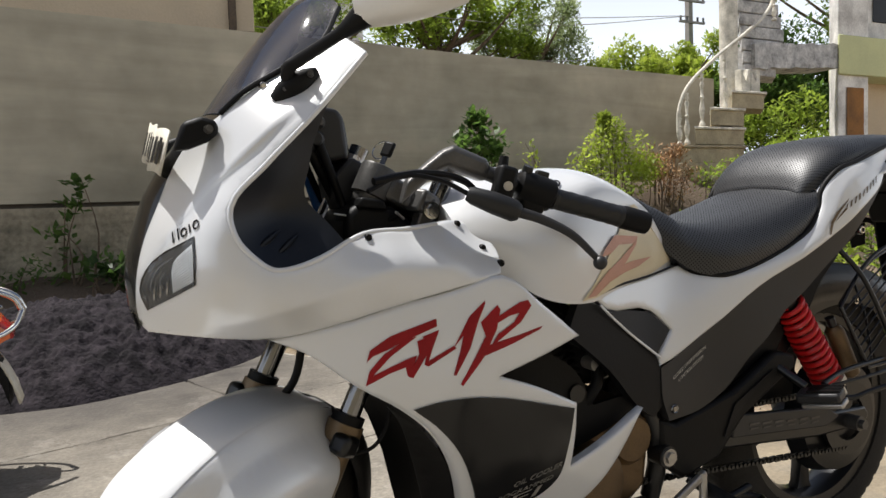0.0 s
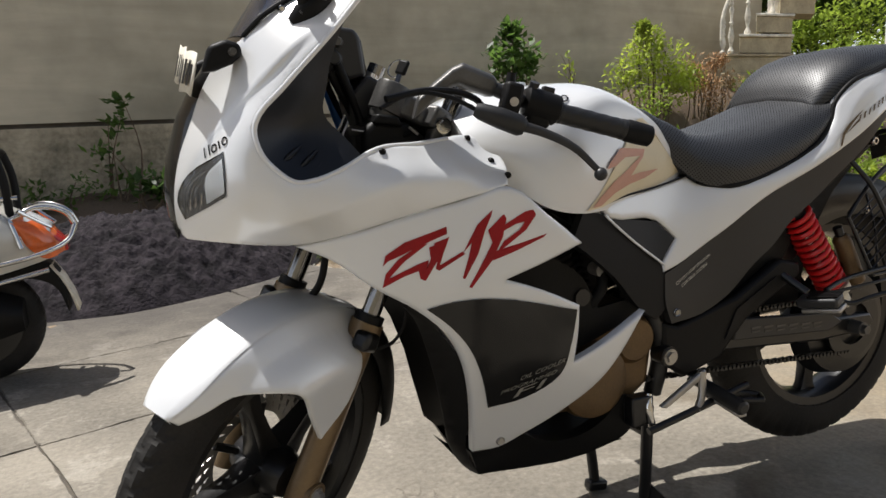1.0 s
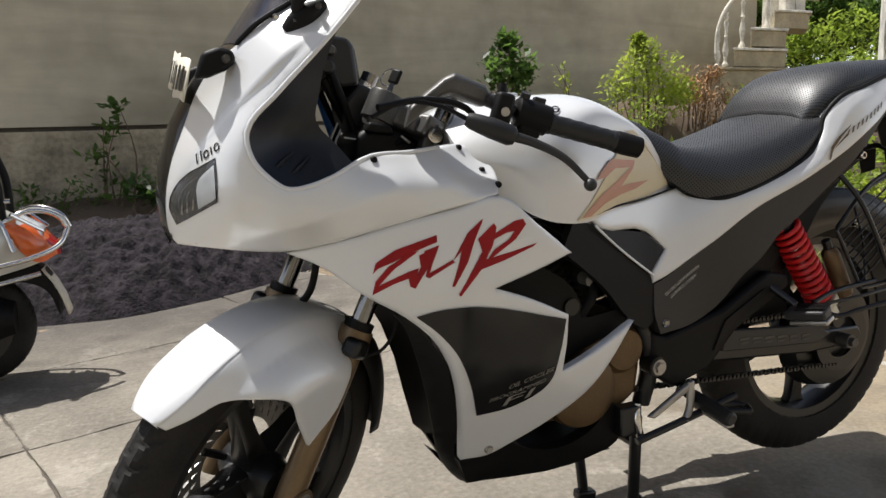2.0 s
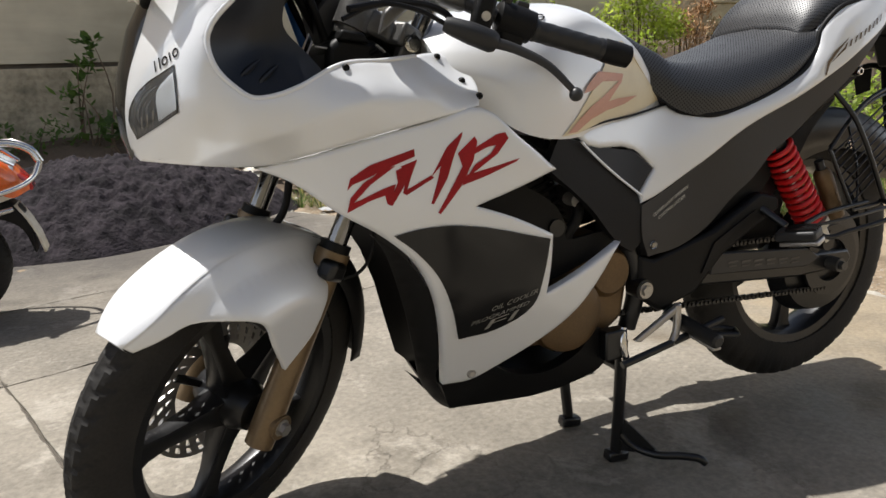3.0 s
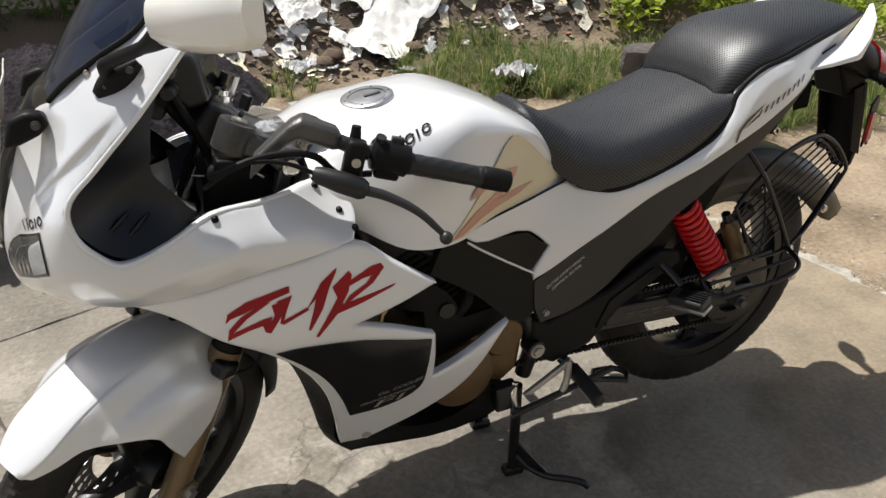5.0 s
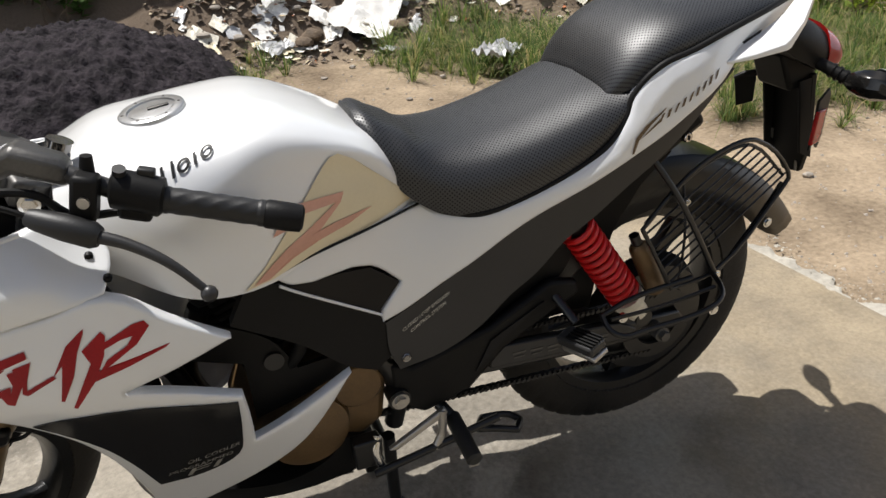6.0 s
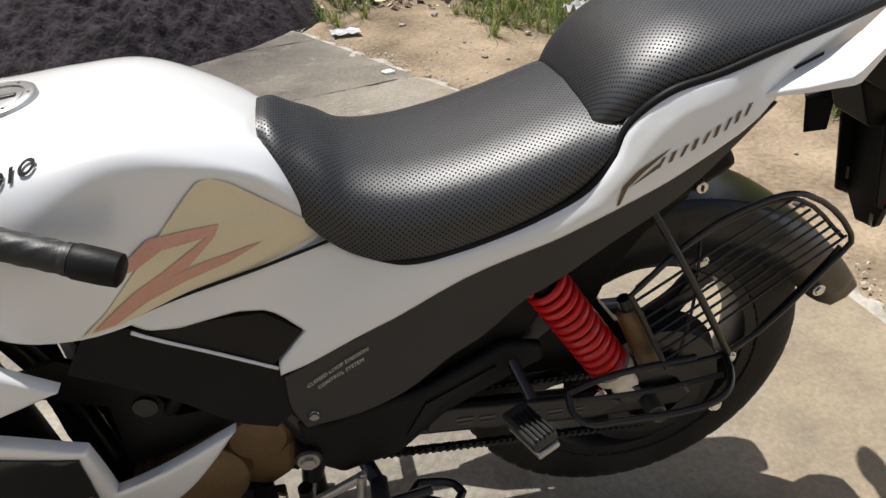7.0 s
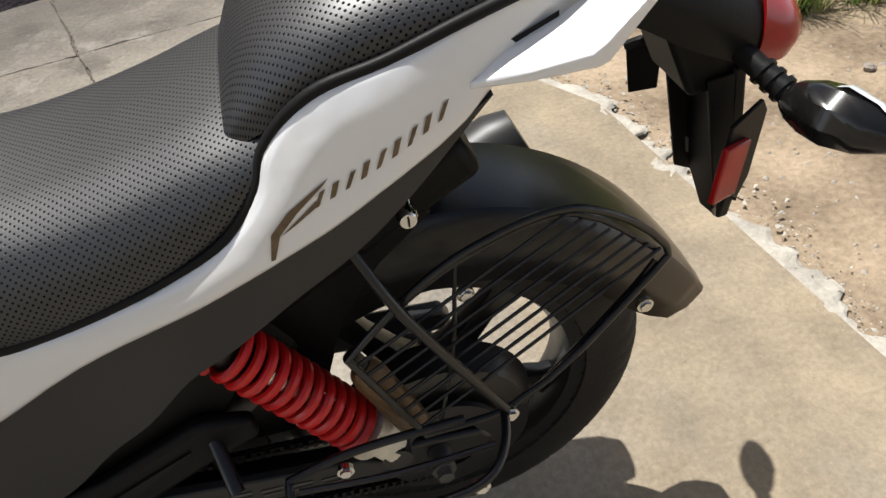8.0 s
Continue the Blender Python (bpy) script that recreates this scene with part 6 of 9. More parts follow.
g = loft([(1.028, [(0, 0.930), (-0.078, 0.915), (-0.096, 0.872), (-0.088, 0.838)]), (1.070, [(0, 0.905), (-0.070, 0.892), (-0.088, 0.862), (-0.080, 0.838)]), (1.090, [(0, 0.885), (-0.055, 0.878), (-0.070, 0.860), (-0.064, 0.845)])])
g.ob("tail_lamp", LAMP_RED, bike, "red tail lamp", sharp=60)
# number plate holder hanging below the tail
holder = new("plate_holder")
holder.parent = bike
holder["label"] = "black plastic number plate holder"
t = Matrix.Translation((1.052, -0.012, 0.705)) @ Matrix.Rotation(radians(-10), 4, "Y")
turn3 = t.to_3x3().to_4x4()
g = Geo().prism([(0.040, 0.125), (0.044, 0.010), (0.036, -0.060), (0.004, -0.106), (-0.040, -0.096), (-0.056, -0.040), (-0.058, 0.125)], -0.006, 0.008)
g.v = [tuple(t @ Vector((y, x, z))) for x, y, z in g.v]
g.ob("holder_body", BLACK, holder, bevel=0.003)
for x, z0, z1 in ((0.041, -0.060, 0.120), (-0.054, -0.040, 0.120)):
    g = Geo().prism([(-0.022, z0), (0.008, z0 - 0.02), (0.008, z1), (-0.034, z1)], x - 0.003, x + 0.003)
    g.v = [tuple(t @ Vector(q)) for q in g.v]
    g.ob("holder_rib", BLACK, holder, bevel=0.0015)
g = Geo().prism([(-0.050, 0.100), (0.012, 0.100), (0.014, 0.175), (-0.075, 0.185)], -0.050, 0.040)
g.v = [tuple(t @ Vector(q)) for q in g.v]
g.ob("holder_neck", BLACK, holder, bevel=0.008)
# far flap on its bent arm
Geo().put([(0.984, 0.090, 0.786), (1.016, 0.062, 0.794), (1.018, 0.062, 0.738), (0.990, 0.080, 0.727), (0.987, 0.094, 0.786), (1.019, 0.066, 0.794), (1.021, 0.066, 0.738), (0.993, 0.084, 0.727)],
          [(0, 1, 2, 3), (7, 6, 5, 4), (0, 4, 5, 1), (1, 5, 6, 2), (2, 6, 7, 3), (3, 7, 4, 0)]).ob("side_flap", BLACK, holder, bevel=0.0012)
Geo().tube([(0.985, 0.090, 0.786), (1.000, 0.076, 0.797), (1.020, 0.056, 0.800), (1.038, 0.034, 0.780)], lambda q: 0.007, 8, 5).ob("flap_arm", BLACK, holder)
# near flap behind the red reflector
g = Geo().prism([(-0.030, 0.052), (0.016, 0.066), (0.028, 0.050), (0.026, -0.030), (0.014, -0.056), (-0.012, -0.036), (-0.030, -0.050)], -0.0025, 0.0025)
g.move(Matrix.Translation((1.026, -0.108, 0.742)) @ Matrix.Rotation(radians(24), 4, "Z")).ob("side_flap", BLACK, holder, bevel=0.0015)
Geo().box((0, 0, 0), (0.040, 0.008, 0.066)).move(Matrix.Translation((1.006, -0.124, 0.742)) @ Matrix.Rotation(radians(24), 4, "Z") @ Matrix.Rotation(radians(4), 4, "Y")).ob("reflector", LAMP_RED, holder, "red side reflector", bevel=0.002)
for y, z in ((-0.034, -0.082), (0.036, -0.030)):
    Geo().box(t @ Vector((-0.0075, y, z)), (0.002, 0.006, 0.022), turn3).ob("slot", ALU, holder)
# rear indicators
for side in (-1, 1):
    ind = new("rear_indicator")
    ind.parent = bike
    a, b = Vector((0.998, 0.050 * side, 0.872)), Vector((1.036, 0.150 * side, 0.834))
    Geo().rod(a, b, 0.0115, 14).ob("stalk", BLACK, ind)
    for k in range(3):
        q = a.lerp(b, 0.62 + 0.11 * k)
        Geo().rod(q, q + (b - a) * 0.05, 0.0140, 14).ob("stalk_ring", BLACK, ind)
    d = Vector((0.38, 0.90 * side, 0.0)).normalized()
    c = b + d * 0.030
    Geo().tube([c - d * 0.040, c - d * 0.030, c - d * 0.012, c + d * 0.012, c + d * 0.040, c + d * 0.062, c + d * 0.070], lambda q: (0.011, 0.019, 0.026, 0.029, 0.024, 0.013, 0.004)[min(6, int(q * 6.01))], 9, 0).ob("indicator_body", GREY, ind, "glossy black indicator body")
    lens = Geo()
    rows = []
    for k, rr in ((-0.006, 0.022), (0.012, 0.0296), (0.040, 0.0247), (0.064, 0.012)):
        e = Vector((0.9, -0.38 * side, 0.25)).normalized()
        f = d.cross(e)
        rows.append([c + d * k + (e * math.cos(q) + f * math.sin(q)) * rr * 1.03 for q in [radians(-75 + 150 * j / 12) for j in range(13)]])
    lens.grid(rows).ob("indicator_lens", CLEAR, ind, "clear indicator lens")

# --- rear mudguard over the wheel
rows = []
for k in range(25):
    a = radians(112 - 90 * k / 24)
    r = 0.346 + 0.055 * k / 24 + 0.018 * (k / 24) ** 6
    hw = 0.078 + 0.010 * k / 24
    c = Vector((0.669 + r * math.cos(a), 0, 0.357 + r * math.sin(a)))
    i = Vector((-math.cos(a), 0, -math.sin(a)))
    half = [(0.0, 0.0), (0.5 * hw, 0.001), (0.80 * hw, 0.004), (0.87 * hw, 0.009), (hw, 0.036), (hw * 1.02, (0.104 - 0.016 * min(1.0, k / 18)) * (1 if k < 22 else 0.97 if k == 22 else 0.90 if k == 23 else 0.74))]
    left = [c + i * d + Vector((0, -y, 0)) for y, d in half]
    rows.append([Vector((q.x, -q.y, q.z)) for q in left[:0:-1]] + left)
o = Geo().grid(rows).ob("rear_mudguard", MUDGUARD, bike, "black plastic rear mudguard", sharp=32)
m = o.modifiers.new("thickness", "SOLIDIFY")
m.thickness = 0.004
bolt((0.955, -0.098, 0.535), 0.008, bike)
Geo().box((0.62, 0, 0.735), (0.28, 0.22, 0.05), Matrix.Rotation(radians(-32), 4, "Y")).ob("inner_mudguard", BLACK, bike, bevel=0.012)
for side in (-1, 1):
    Geo().prism([(0.300, 0.500), (0.400, 0.640), (0.520, 0.735), (0.640, 0.790), (0.700, 0.735), (0.640, 0.680), (0.588, 0.600), (0.556, 0.500), (0.545, 0.435), (0.360, 0.432)], 0.080 * side, 0.088 * side).ob("wheel_splash_plate", BLACK, bike, "black splash plate beside the wheel", bevel=0.003)
    Geo().prism([(0.300, 0.475), (0.345, 0.440), (0.420, 0.470), (0.520, 0.560), (0.500, 0.600), (0.400, 0.560)], 0.090 * side, 0.112 * side).ob("chassis_gusset", STEEL_BLACK, bike, bevel=0.004)
for side in (-1, 1):
    Geo().prism([(0.200, 0.470), (0.340, 0.575), (0.470, 0.680), (0.490, 0.610), (0.420, 0.500), (0.300, 0.430), (0.215, 0.420)], 0.114 * side, 0.126 * side).ob("chassis_cover", BLACK, bike, "black cover below the side panel", bevel=0.004)
Geo().box((0.42, 0.0, 0.60), (0.20, 0.20, 0.16), Matrix.Rotation(radians(-30), 4, "Y")).ob("air_box", BLACK, bike, bevel=0.02)

# --- swing arm, chain, axle
for side in (-1, 1):
    g = Geo().prism([(0.15, 0.385), (0.16, 0.43), (0.60, 0.398), (0.738, 0.393), (0.753, 0.372), (0.738, 0.351), (0.58, 0.348)], 0.095 * side, 0.125 * side)
    g.ob("swing_arm", STEEL_BLACK, bike, "black box-section swing arm", bevel=0.006)
    g = Geo().rod((0.678, 0.12 * side, 0.369), (0.678, 0.165 * side, 0.369), 0.011, 6)
    g.rod((0.678, 0.12 * side, 0.369), (0.678, 0.154 * side, 0.369), 0.016, 20)
    g.ob("axle_nut", CLAMP, bike, sharp=25)
Geo().prism([(0.30, 0.40), (0.31, 0.445), (0.58, 0.42), (0.62, 0.395), (0.58, 0.378)], -0.146, -0.132).ob("chain_guard", SATIN, bike, "dark chain guard with a printed notice", bevel=0.003)
for k in range(6):
    Geo().box((0.36 + 0.036 * k, -0.1468, 0.420 - 0.0033 * k), (0.026, 0.001, 0.004)).box((0.36 + 0.036 * k, -0.1468, 0.411 - 0.0033 * k), (0.022, 0.001, 0.003)).ob("notice_bar", CLAMP, bike)
for (x0, z0), (x1, z1) in (((0.10, 0.455), (0.687, 0.441)), ((0.10, 0.345), (0.687, 0.306))):
    chain = Geo()
    for k in range(52):
        t0 = k / 52
        x, z = x0 + (x1 - x0) * t0, z0 + (z1 - z0) * t0
        chain.box((x, -0.118 + 0.004 * (k % 2), z), (0.016, 0.004, 0.011)).rod((x, -0.124, z), (x, -0.110, z), 0.004, 6)
    chain.ob("chain", STEEL_BLACK, bike, "worn drive chain")
Geo().lathe([(0.050, -0.122), (0.082, -0.122), (0.082, -0.114), (0.050, -0.114), (0.050, -0.122)], Matrix.Translation(REAR_AXLE), 40).ob("sprocket", STEEL_BLACK, bike)
Geo().lathe([(0.02, -0.11), (0.122, -0.10), (0.136, -0.06), (0.06, -0.03)], Matrix.Translation(REAR_AXLE), 40).ob("brake_drum", STEEL_BLACK, bike)


# --- twin gas shocks with red springs
def shock(side):
    s = new("rear_shock")
    s.parent = bike
    s["label"] = "rear shock with red spring and bronze reservoir"
    a, b = Vector((0.440, 0.130 * side, 0.700)), Vector((0.622, 0.142 * side, 0.430))
    d = (b - a).normalized()
    up = d.orthogonal().normalized()
    side_v = d.cross(up)
    n, turns, length = 330, 12.5, (b - a).length
    pts = []
    for i in range(n + 1):
        t = i / n
        ph = 2 * math.pi * turns * t
        pts.append(a + d * (0.052 + (length - 0.115) * t) + 0.0285 * (math.cos(ph) * up + math.sin(ph) * side_v))
    Geo().tube(pts, 0.0057, 8, 0).ob("spring", SPRING, s, "red coil spring")
    Geo().rod(a - d * 0.01, b, 0.013, 16).ob("damper_rod", CHROME, s)
    Geo().rod(a + d * 0.01, a + d * 0.11, 0.021, 16).ob("damper_body", STEEL_BLACK, s)
    Geo().rod(b - d * 0.062, b - d * 0.046, 0.034, 24).rod(b - d * 0.042, b - d * 0.005, 0.022, 20).ob("lower_collar", PLATEMAT, s)
    Geo().rod(b - Vector((0, 0.02, 0)), b + Vector((0, 0.02, 0)), 0.018, 18).ob("eye", STEEL_BLACK, s)
    Geo().rod(a - Vector((0, 0.016, 0)), a + Vector((0, 0.016, 0)), 0.014, 18).ob("eye", STEEL_BLACK, s)
    p, q = Vector((0.600, 0.143 * side, 0.592)), Vector((0.650, 0.152 * side, 0.480))
    Geo().tube([p, p.lerp(q, 0.06), p.lerp(q, 0.15), p.lerp(q, 0.85), p.lerp(q, 0.95), q], lambda t: (0.012, 0.018, 0.0195, 0.0195, 0.019, 0.012)[min(5, int(t * 5.01))], 20, 0).ob("reservoir", BRONZE, s, "bronze gas reservoir")
    Geo().rod(p - (q - p).normalized() * 0.02, p, 0.010, 14).ob("reservoir_cap", STEEL_BLACK, s)


shock(-1)
shock(1)


# --- side guard of black wire on the left, a carrier rail on the same side
guard = new("wire_guard")
guard.parent = bike
guard["label"] = "black wire guard beside the rear wheel"
loop = [(0.588, -0.170, 0.636), (0.645, -0.165, 0.692), (0.690, -0.160, 0.724), (0.728, -0.156, 0.741), (0.800, -0.149, 0.757), (0.838, -0.147, 0.752), (0.942, -0.134, 0.668), (0.950, -0.133, 0.650), (0.930, -0.137, 0.628), (0.755, -0.182, 0.514), (0.656, -0.185, 0.503)]
Geo().tube(loop, 0.0044, 10, 4, True).ob("outer_loop", STEEL_BLACK, guard)
Geo().tube([(0.600, -0.160, 0.640), (0.652, -0.157, 0.686), (0.695, -0.153, 0.714), (0.730, -0.150, 0.729), (0.800, -0.143, 0.745), (0.834, -0.141, 0.741), (0.934, -0.129, 0.660)], 0.0034, 8, 4).ob("inner_loop", STEEL_BLACK, guard)
Geo().tube([(0.938, -0.128, 0.642), (0.915, -0.132, 0.612), (0.770, -0.176, 0.506)], 0.0034, 8, 4).ob("inner_loop", STEEL_BLACK, guard)
for k in range(8):
    t0 = (k + 0.6) / 8.2
    a = Vector((0.588, -0.169, 0.632)).lerp(Vector((0.656, -0.184, 0.506)), t0)
    b = Vector((0.812, -0.146, 0.755)).lerp(Vector((0.948, -0.132, 0.656)), t0)
    Geo().tube([a, b], 0.0021, 6, 0).ob("wire", STEEL_BLACK, guard)
Geo().tube([(0.612, -0.150, 0.755), (0.640, -0.176, 0.706), (0.662, -0.184, 0.668), (0.752, -0.188, 0.513)], 0.0055, 10).ob("strut", STEEL_BLACK, guard)
Geo().tube([(0.715, -0.110, 0.680), (0.700, -0.150, 0.600), (0.672, -0.184, 0.505)], 0.0026, 8).ob("strut", STEEL_BLACK, guard)
Geo().tube([(0.748, -0.182, 0.514), (0.735, -0.225, 0.512), (0.715, -0.252, 0.508), (0.685, -0.262, 0.500), (0.560, -0.248, 0.478), (0.520, -0.238, 0.470), (0.502, -0.225, 0.478), (0.500, -0.195, 0.492), (0.560, -0.188, 0.505), (0.700, -0.185, 0.516)], 0.0052, 10).ob("foot_rail", STEEL_BLACK, guard, "black tubular foot rail")
Geo().tube([(0.510, -0.210, 0.490), (0.620, -0.222, 0.500), (0.725, -0.222, 0.510)], 0.0038, 8).ob("foot_wire", STEEL_BLACK, guard)
for at in ((0.725, -0.112, 0.634), (0.700, -0.252, 0.485), (0.752, -0.190, 0.512), (0.560, -0.178, 0.46)):
    bolt(at, 0.0075, guard)

# --- pegs, brackets, levers
BRACKET = [(0.112, 0.470), (0.150, 0.455), (0.300, 0.495), (0.420, 0.560), (0.475, 0.548), (0.480, 0.520), (0.420, 0.490), (0.330, 0.440), (0.260, 0.370), (0.170, 0.345), (0.120, 0.380)]
HOLE = [(0.300, 0.470), (0.405, 0.525), (0.330, 0.470), (0.270, 0.410)]
for side in (-1, 1):
    Geo().prism(BRACKET, 0.128 * side, 0.150 * side).ob("footrest_bracket", BLACK, bike, "black cast footrest bracket", bevel=0.008)
    # black plate laid on the bracket for the shade inside its hole
    Geo().prism(HOLE, 0.1505 * side, 0.1535 * side).ob("bracket_hole_shade", INK, bike)
    r = new("rear_footrest")
    r.parent = bike
    m = Matrix.Translation((0.430, 0.240 * side, 0.488)) @ Matrix.Rotation(radians(-20 * side), 4, "Z") @ Matrix.Rotation(radians(-12), 4, "Y") @ Matrix.Rotation(radians(10 * side), 4, "X")
    Geo().box((0, 0, 0), (0.040, 0.080, 0.020)).move(m).ob("tread", SATIN, r, "ribbed grey rubber tread", bevel=0.005)
    for k in range(5):
        Geo().box((-0.014 + 0.007 * k, 0.012 * side, 0.0135), (0.003, 0.06, 0.004)).move(m).ob("tread_rib", BLACK, r)
    Geo().box((0, 0.004 * side, -0.016), (0.036, 0.076, 0.010)).move(m).ob("peg_core", ALU, r, bevel=0.003)
    Geo().rod((0.430, 0.145 * side, 0.525), (0.446, 0.196 * side, 0.494), 0.0085, 12).ob("peg_hinge", STEEL_BLACK, r)
    f = new("front_footrest")
    f.parent = bike
    m = Matrix.Translation((0.221, 0.202 * side, 0.312)) @ Matrix.Rotation(radians(-7 * side), 4, "X")
    Geo().lathe([(0.010, -0.056), (0.0150, -0.052), (0.0155, 0.0), (0.0145, 0.052), (0.009, 0.056)], m, 16).ob("tread", GRIP, f, "black rubber footrest")
    Geo().box((0, 0, -0.0145), (0.020, 0.108, 0.007)).move(m).ob("peg_core", ALU, f, bevel=0.002)
    Geo().rod((0.205, 0.125 * side, 0.335), (0.219, 0.152 * side, 0.320), 0.012, 12).ob("peg_hinge", STEEL_BLACK, f)
Geo().prism([(0.09, 0.305), (0.105, 0.300), (0.205, 0.352), (0.200, 0.365)], -0.175, -0.163).ob("gear_linkage", ALU, bike, "aluminium gear linkage", bevel=0.003)
Geo().tube([(0.195, -0.17, 0.36), (0.190, -0.175, 0.31), (0.175, -0.18, 0.285)], 0.008, 10).ob("gear_rocker", ALU, bike)
Geo().tube([(0.06, -0.175, 0.262), (0.175, -0.180, 0.288), (0.30, -0.185, 0.318)], 0.0075, 10).ob("gear_lever", STEEL_BLACK, bike, "black rocker gear lever")
Geo().tube([(0.262, -0.172, 0.290), (0.285, -0.140, 0.283), (0.338, -0.150, 0.280), (0.352, -0.170, 0.279), (0.336, -0.192, 0.279), (0.285, -0.172, 0.283)], 0.0068, 10, 5, True).ob("heel_loop", STEEL_BLACK, bike, "black heel loop of the gear lever")
g = Geo().rod((0.122, -0.125, 0.40), (0.122, -0.160, 0.40), 0.020, 24)
g.ob("pivot_boss", STEEL_BLACK, bike)
bolt((0.122, -0.160, 0.40), 0.012, bike, ALU, head=0.010)
Geo().tube([(0.075, -0.155, 0.33), (0.068, -0.165, 0.300), (0.078, -0.165, 0.262)], 0.008, 10).ob("side_stand_spring", CHROME, bike)
Geo().box((0.055, -0.15, 0.30), (0.05, 0.03, 0.06)).ob("stand_bracket", STEEL_BLACK, bike, bevel=0.004)

# --- centre stand
stand = new("centre_stand")
stand.parent = bike
stand["label"] = "black steel centre stand resting on the concrete"
for side in (-1, 1):
    Geo().tube([(0.105, 0.115 * side, 0.285), (0.108, 0.108 * side, 0.18), (0.116, 0.090 * side, 0.02)], 0.0125, 12).ob("leg", STEEL_BLACK, stand)
    Geo().box((0.118, 0.088 * side, 0.013), (0.05, 0.03, 0.024), Matrix.Rotation(radians(8), 4, "Y")).ob("foot", STEEL_BLACK, stand, bevel=0.006)
Geo().rod((0.106, -0.112, 0.225), (0.106, 0.112, 0.225), 0.011, 12).ob("cross_tube", STEEL_BLACK, stand)
Geo().tube([(0.112, -0.095, 0.075), (0.135, -0.12, 0.045), (0.165, -0.16, 0.036), (0.205, -0.195, 0.040), (0.232, -0.216, 0.036), (0.240, -0.222, 0.028)], 0.0085, 12).ob("foot_lever", STEEL_BLACK, stand)
Geo().put([(0.112, -0.098, 0.115), (0.112, -0.098, 0.03), (0.175, -0.165, 0.034), (0.116, -0.094, 0.115), (0.116, -0.094, 0.03), (0.179, -0.161, 0.034)], [(0, 1, 2), (5, 4, 3), (0, 3, 4, 1), (1, 4, 5, 2), (2, 5, 3, 0)]).ob("gusset", STEEL_BLACK, stand)

# exhaust on the right side
Geo().tube([(-0.17, 0.05, 0.55), (-0.22, 0.06, 0.42), (-0.18, 0.10, 0.27), (0.10, 0.15, 0.26), (0.35, 0.18, 0.32)], 0.022, 14).ob("exhaust_pipe", STEEL_BLACK, bike)
Geo().tube([(0.33, 0.18, 0.31), (0.40, 0.185, 0.34), (0.86, 0.20, 0.60), (0.89, 0.20, 0.617)], lambda t: (0.026, 0.05, 0.052, 0.04)[min(3, int(t * 3.01))], 20, 0).ob("silencer", SATIN, bike, "dark exhaust silencer")


# --- triple clamp, ignition, clip-on handlebars
top = HEAD + fork_up * 0.640 + Vector((-0.004, 0, 0.01))
clampset = new("triple_clamp")
clampset.parent = bike
clampset["label"] = "grey cast top fork clamp with ignition switch"
tilt = Matrix.Rotation(RAKE, 4, "Y")


def fork_geo(g):
    return g.move(Matrix.Translation((0, -0.040, 0.003)) @ STEER @ Matrix.Translation(top) @ tilt)


def yoke_plate(h0, h1, mat, name):
    out = [(-0.070, -0.078), (-0.035, -0.086), (0.0, -0.075), (0.035, -0.04), (0.045, 0), (0.035, 0.05), (0.0, 0.115), (-0.035, 0.135), (-0.075, 0.125), (-0.06, 0.05), (-0.09, 0.03), (-0.09, -0.03), (-0.06, -0.05)]
    g = Geo().prism(out, h0, h1)
    g.v = [(x, z, y) for x, y, z in g.v]
    fork_geo(g).ob(name, mat, clampset, bevel=0.006)


yoke_plate(-0.026, 0.012, CLAMP, "top_yoke")
yoke_plate(-0.190, -0.155, BLACK, "lower_yoke")
fork_geo(Geo().rod((0, 0, -0.17), (0, 0, 0.0), 0.030, 20)).ob("steering_head", BLACK, clampset)
barrel = Vector((-0.394, -0.088, 0.937))
Geo().tube([barrel - fork_up * 0.062, barrel - fork_up * 0.050, barrel - fork_up * 0.048, barrel - fork_up * 0.004, barrel, barrel, barrel - fork_up * 0.003], lambda t: (0.024, 0.026, 0.0300, 0.0300, 0.0285, 0.020, 0.0195)[min(6, int(t * 6.01))], 28, 0).ob("ignition_switch", CLAMP, clampset, "grey cast ignition barrel", sharp=30)
Geo().rod(barrel - fork_up * 0.003, barrel + fork_up * 0.004, 0.0125, 20).ob("lock_core", ALU, clampset)
flat_key = Matrix.Translation(barrel) @ Matrix.Rotation(RAKE, 4, "Y") @ Matrix.Rotation(radians(35), 4, "Z")
Geo().box((0, 0, 0.012), (0.0025, 0.009, 0.022)).move(flat_key).ob("key", CHROME, clampset)
Geo().box((0, 0, 0.032), (0.008, 0.021, 0.026)).move(flat_key).ob("key_head", BLACK, clampset, bevel=0.005)
Geo().tube([(0.005 + 0.004 * math.sin(a), 0.017 * math.cos(a) + 0.014, 0.030 + 0.017 * math.sin(a)) for a in [2 * math.pi * k / 16 for k in range(16)]], 0.0011, 6, 0, True).move(flat_key).ob("key_ring", CHROME, clampset)
# stem nut wrapped in crumpled film
nut = Vector((-0.348, -0.056, 0.906))
Geo().rod(nut - fork_up * 0.03, nut, 0.016, 6).ob("stem_nut", ALU, clampset, sharp=25)
rows = []
for i in range(1, 10):
    a = math.pi * i / 10
    ring = []
    for j in range(18):
        c = 2 * math.pi * j / 18
        d = Vector((math.sin(a) * math.cos(c), math.sin(a) * math.sin(c), math.cos(a) * 0.75))
        ring.append(nut + d * 0.021 * (1 + 0.30 * noise.noise(d * 3.1) + 0.16 * noise.noise(d * 8.3)))
    rows.append(ring)
Geo().grid(rows, True, True).ob("wrapping_film", FILM, clampset, "crumpled clear film round the stem nut", sharp=18)
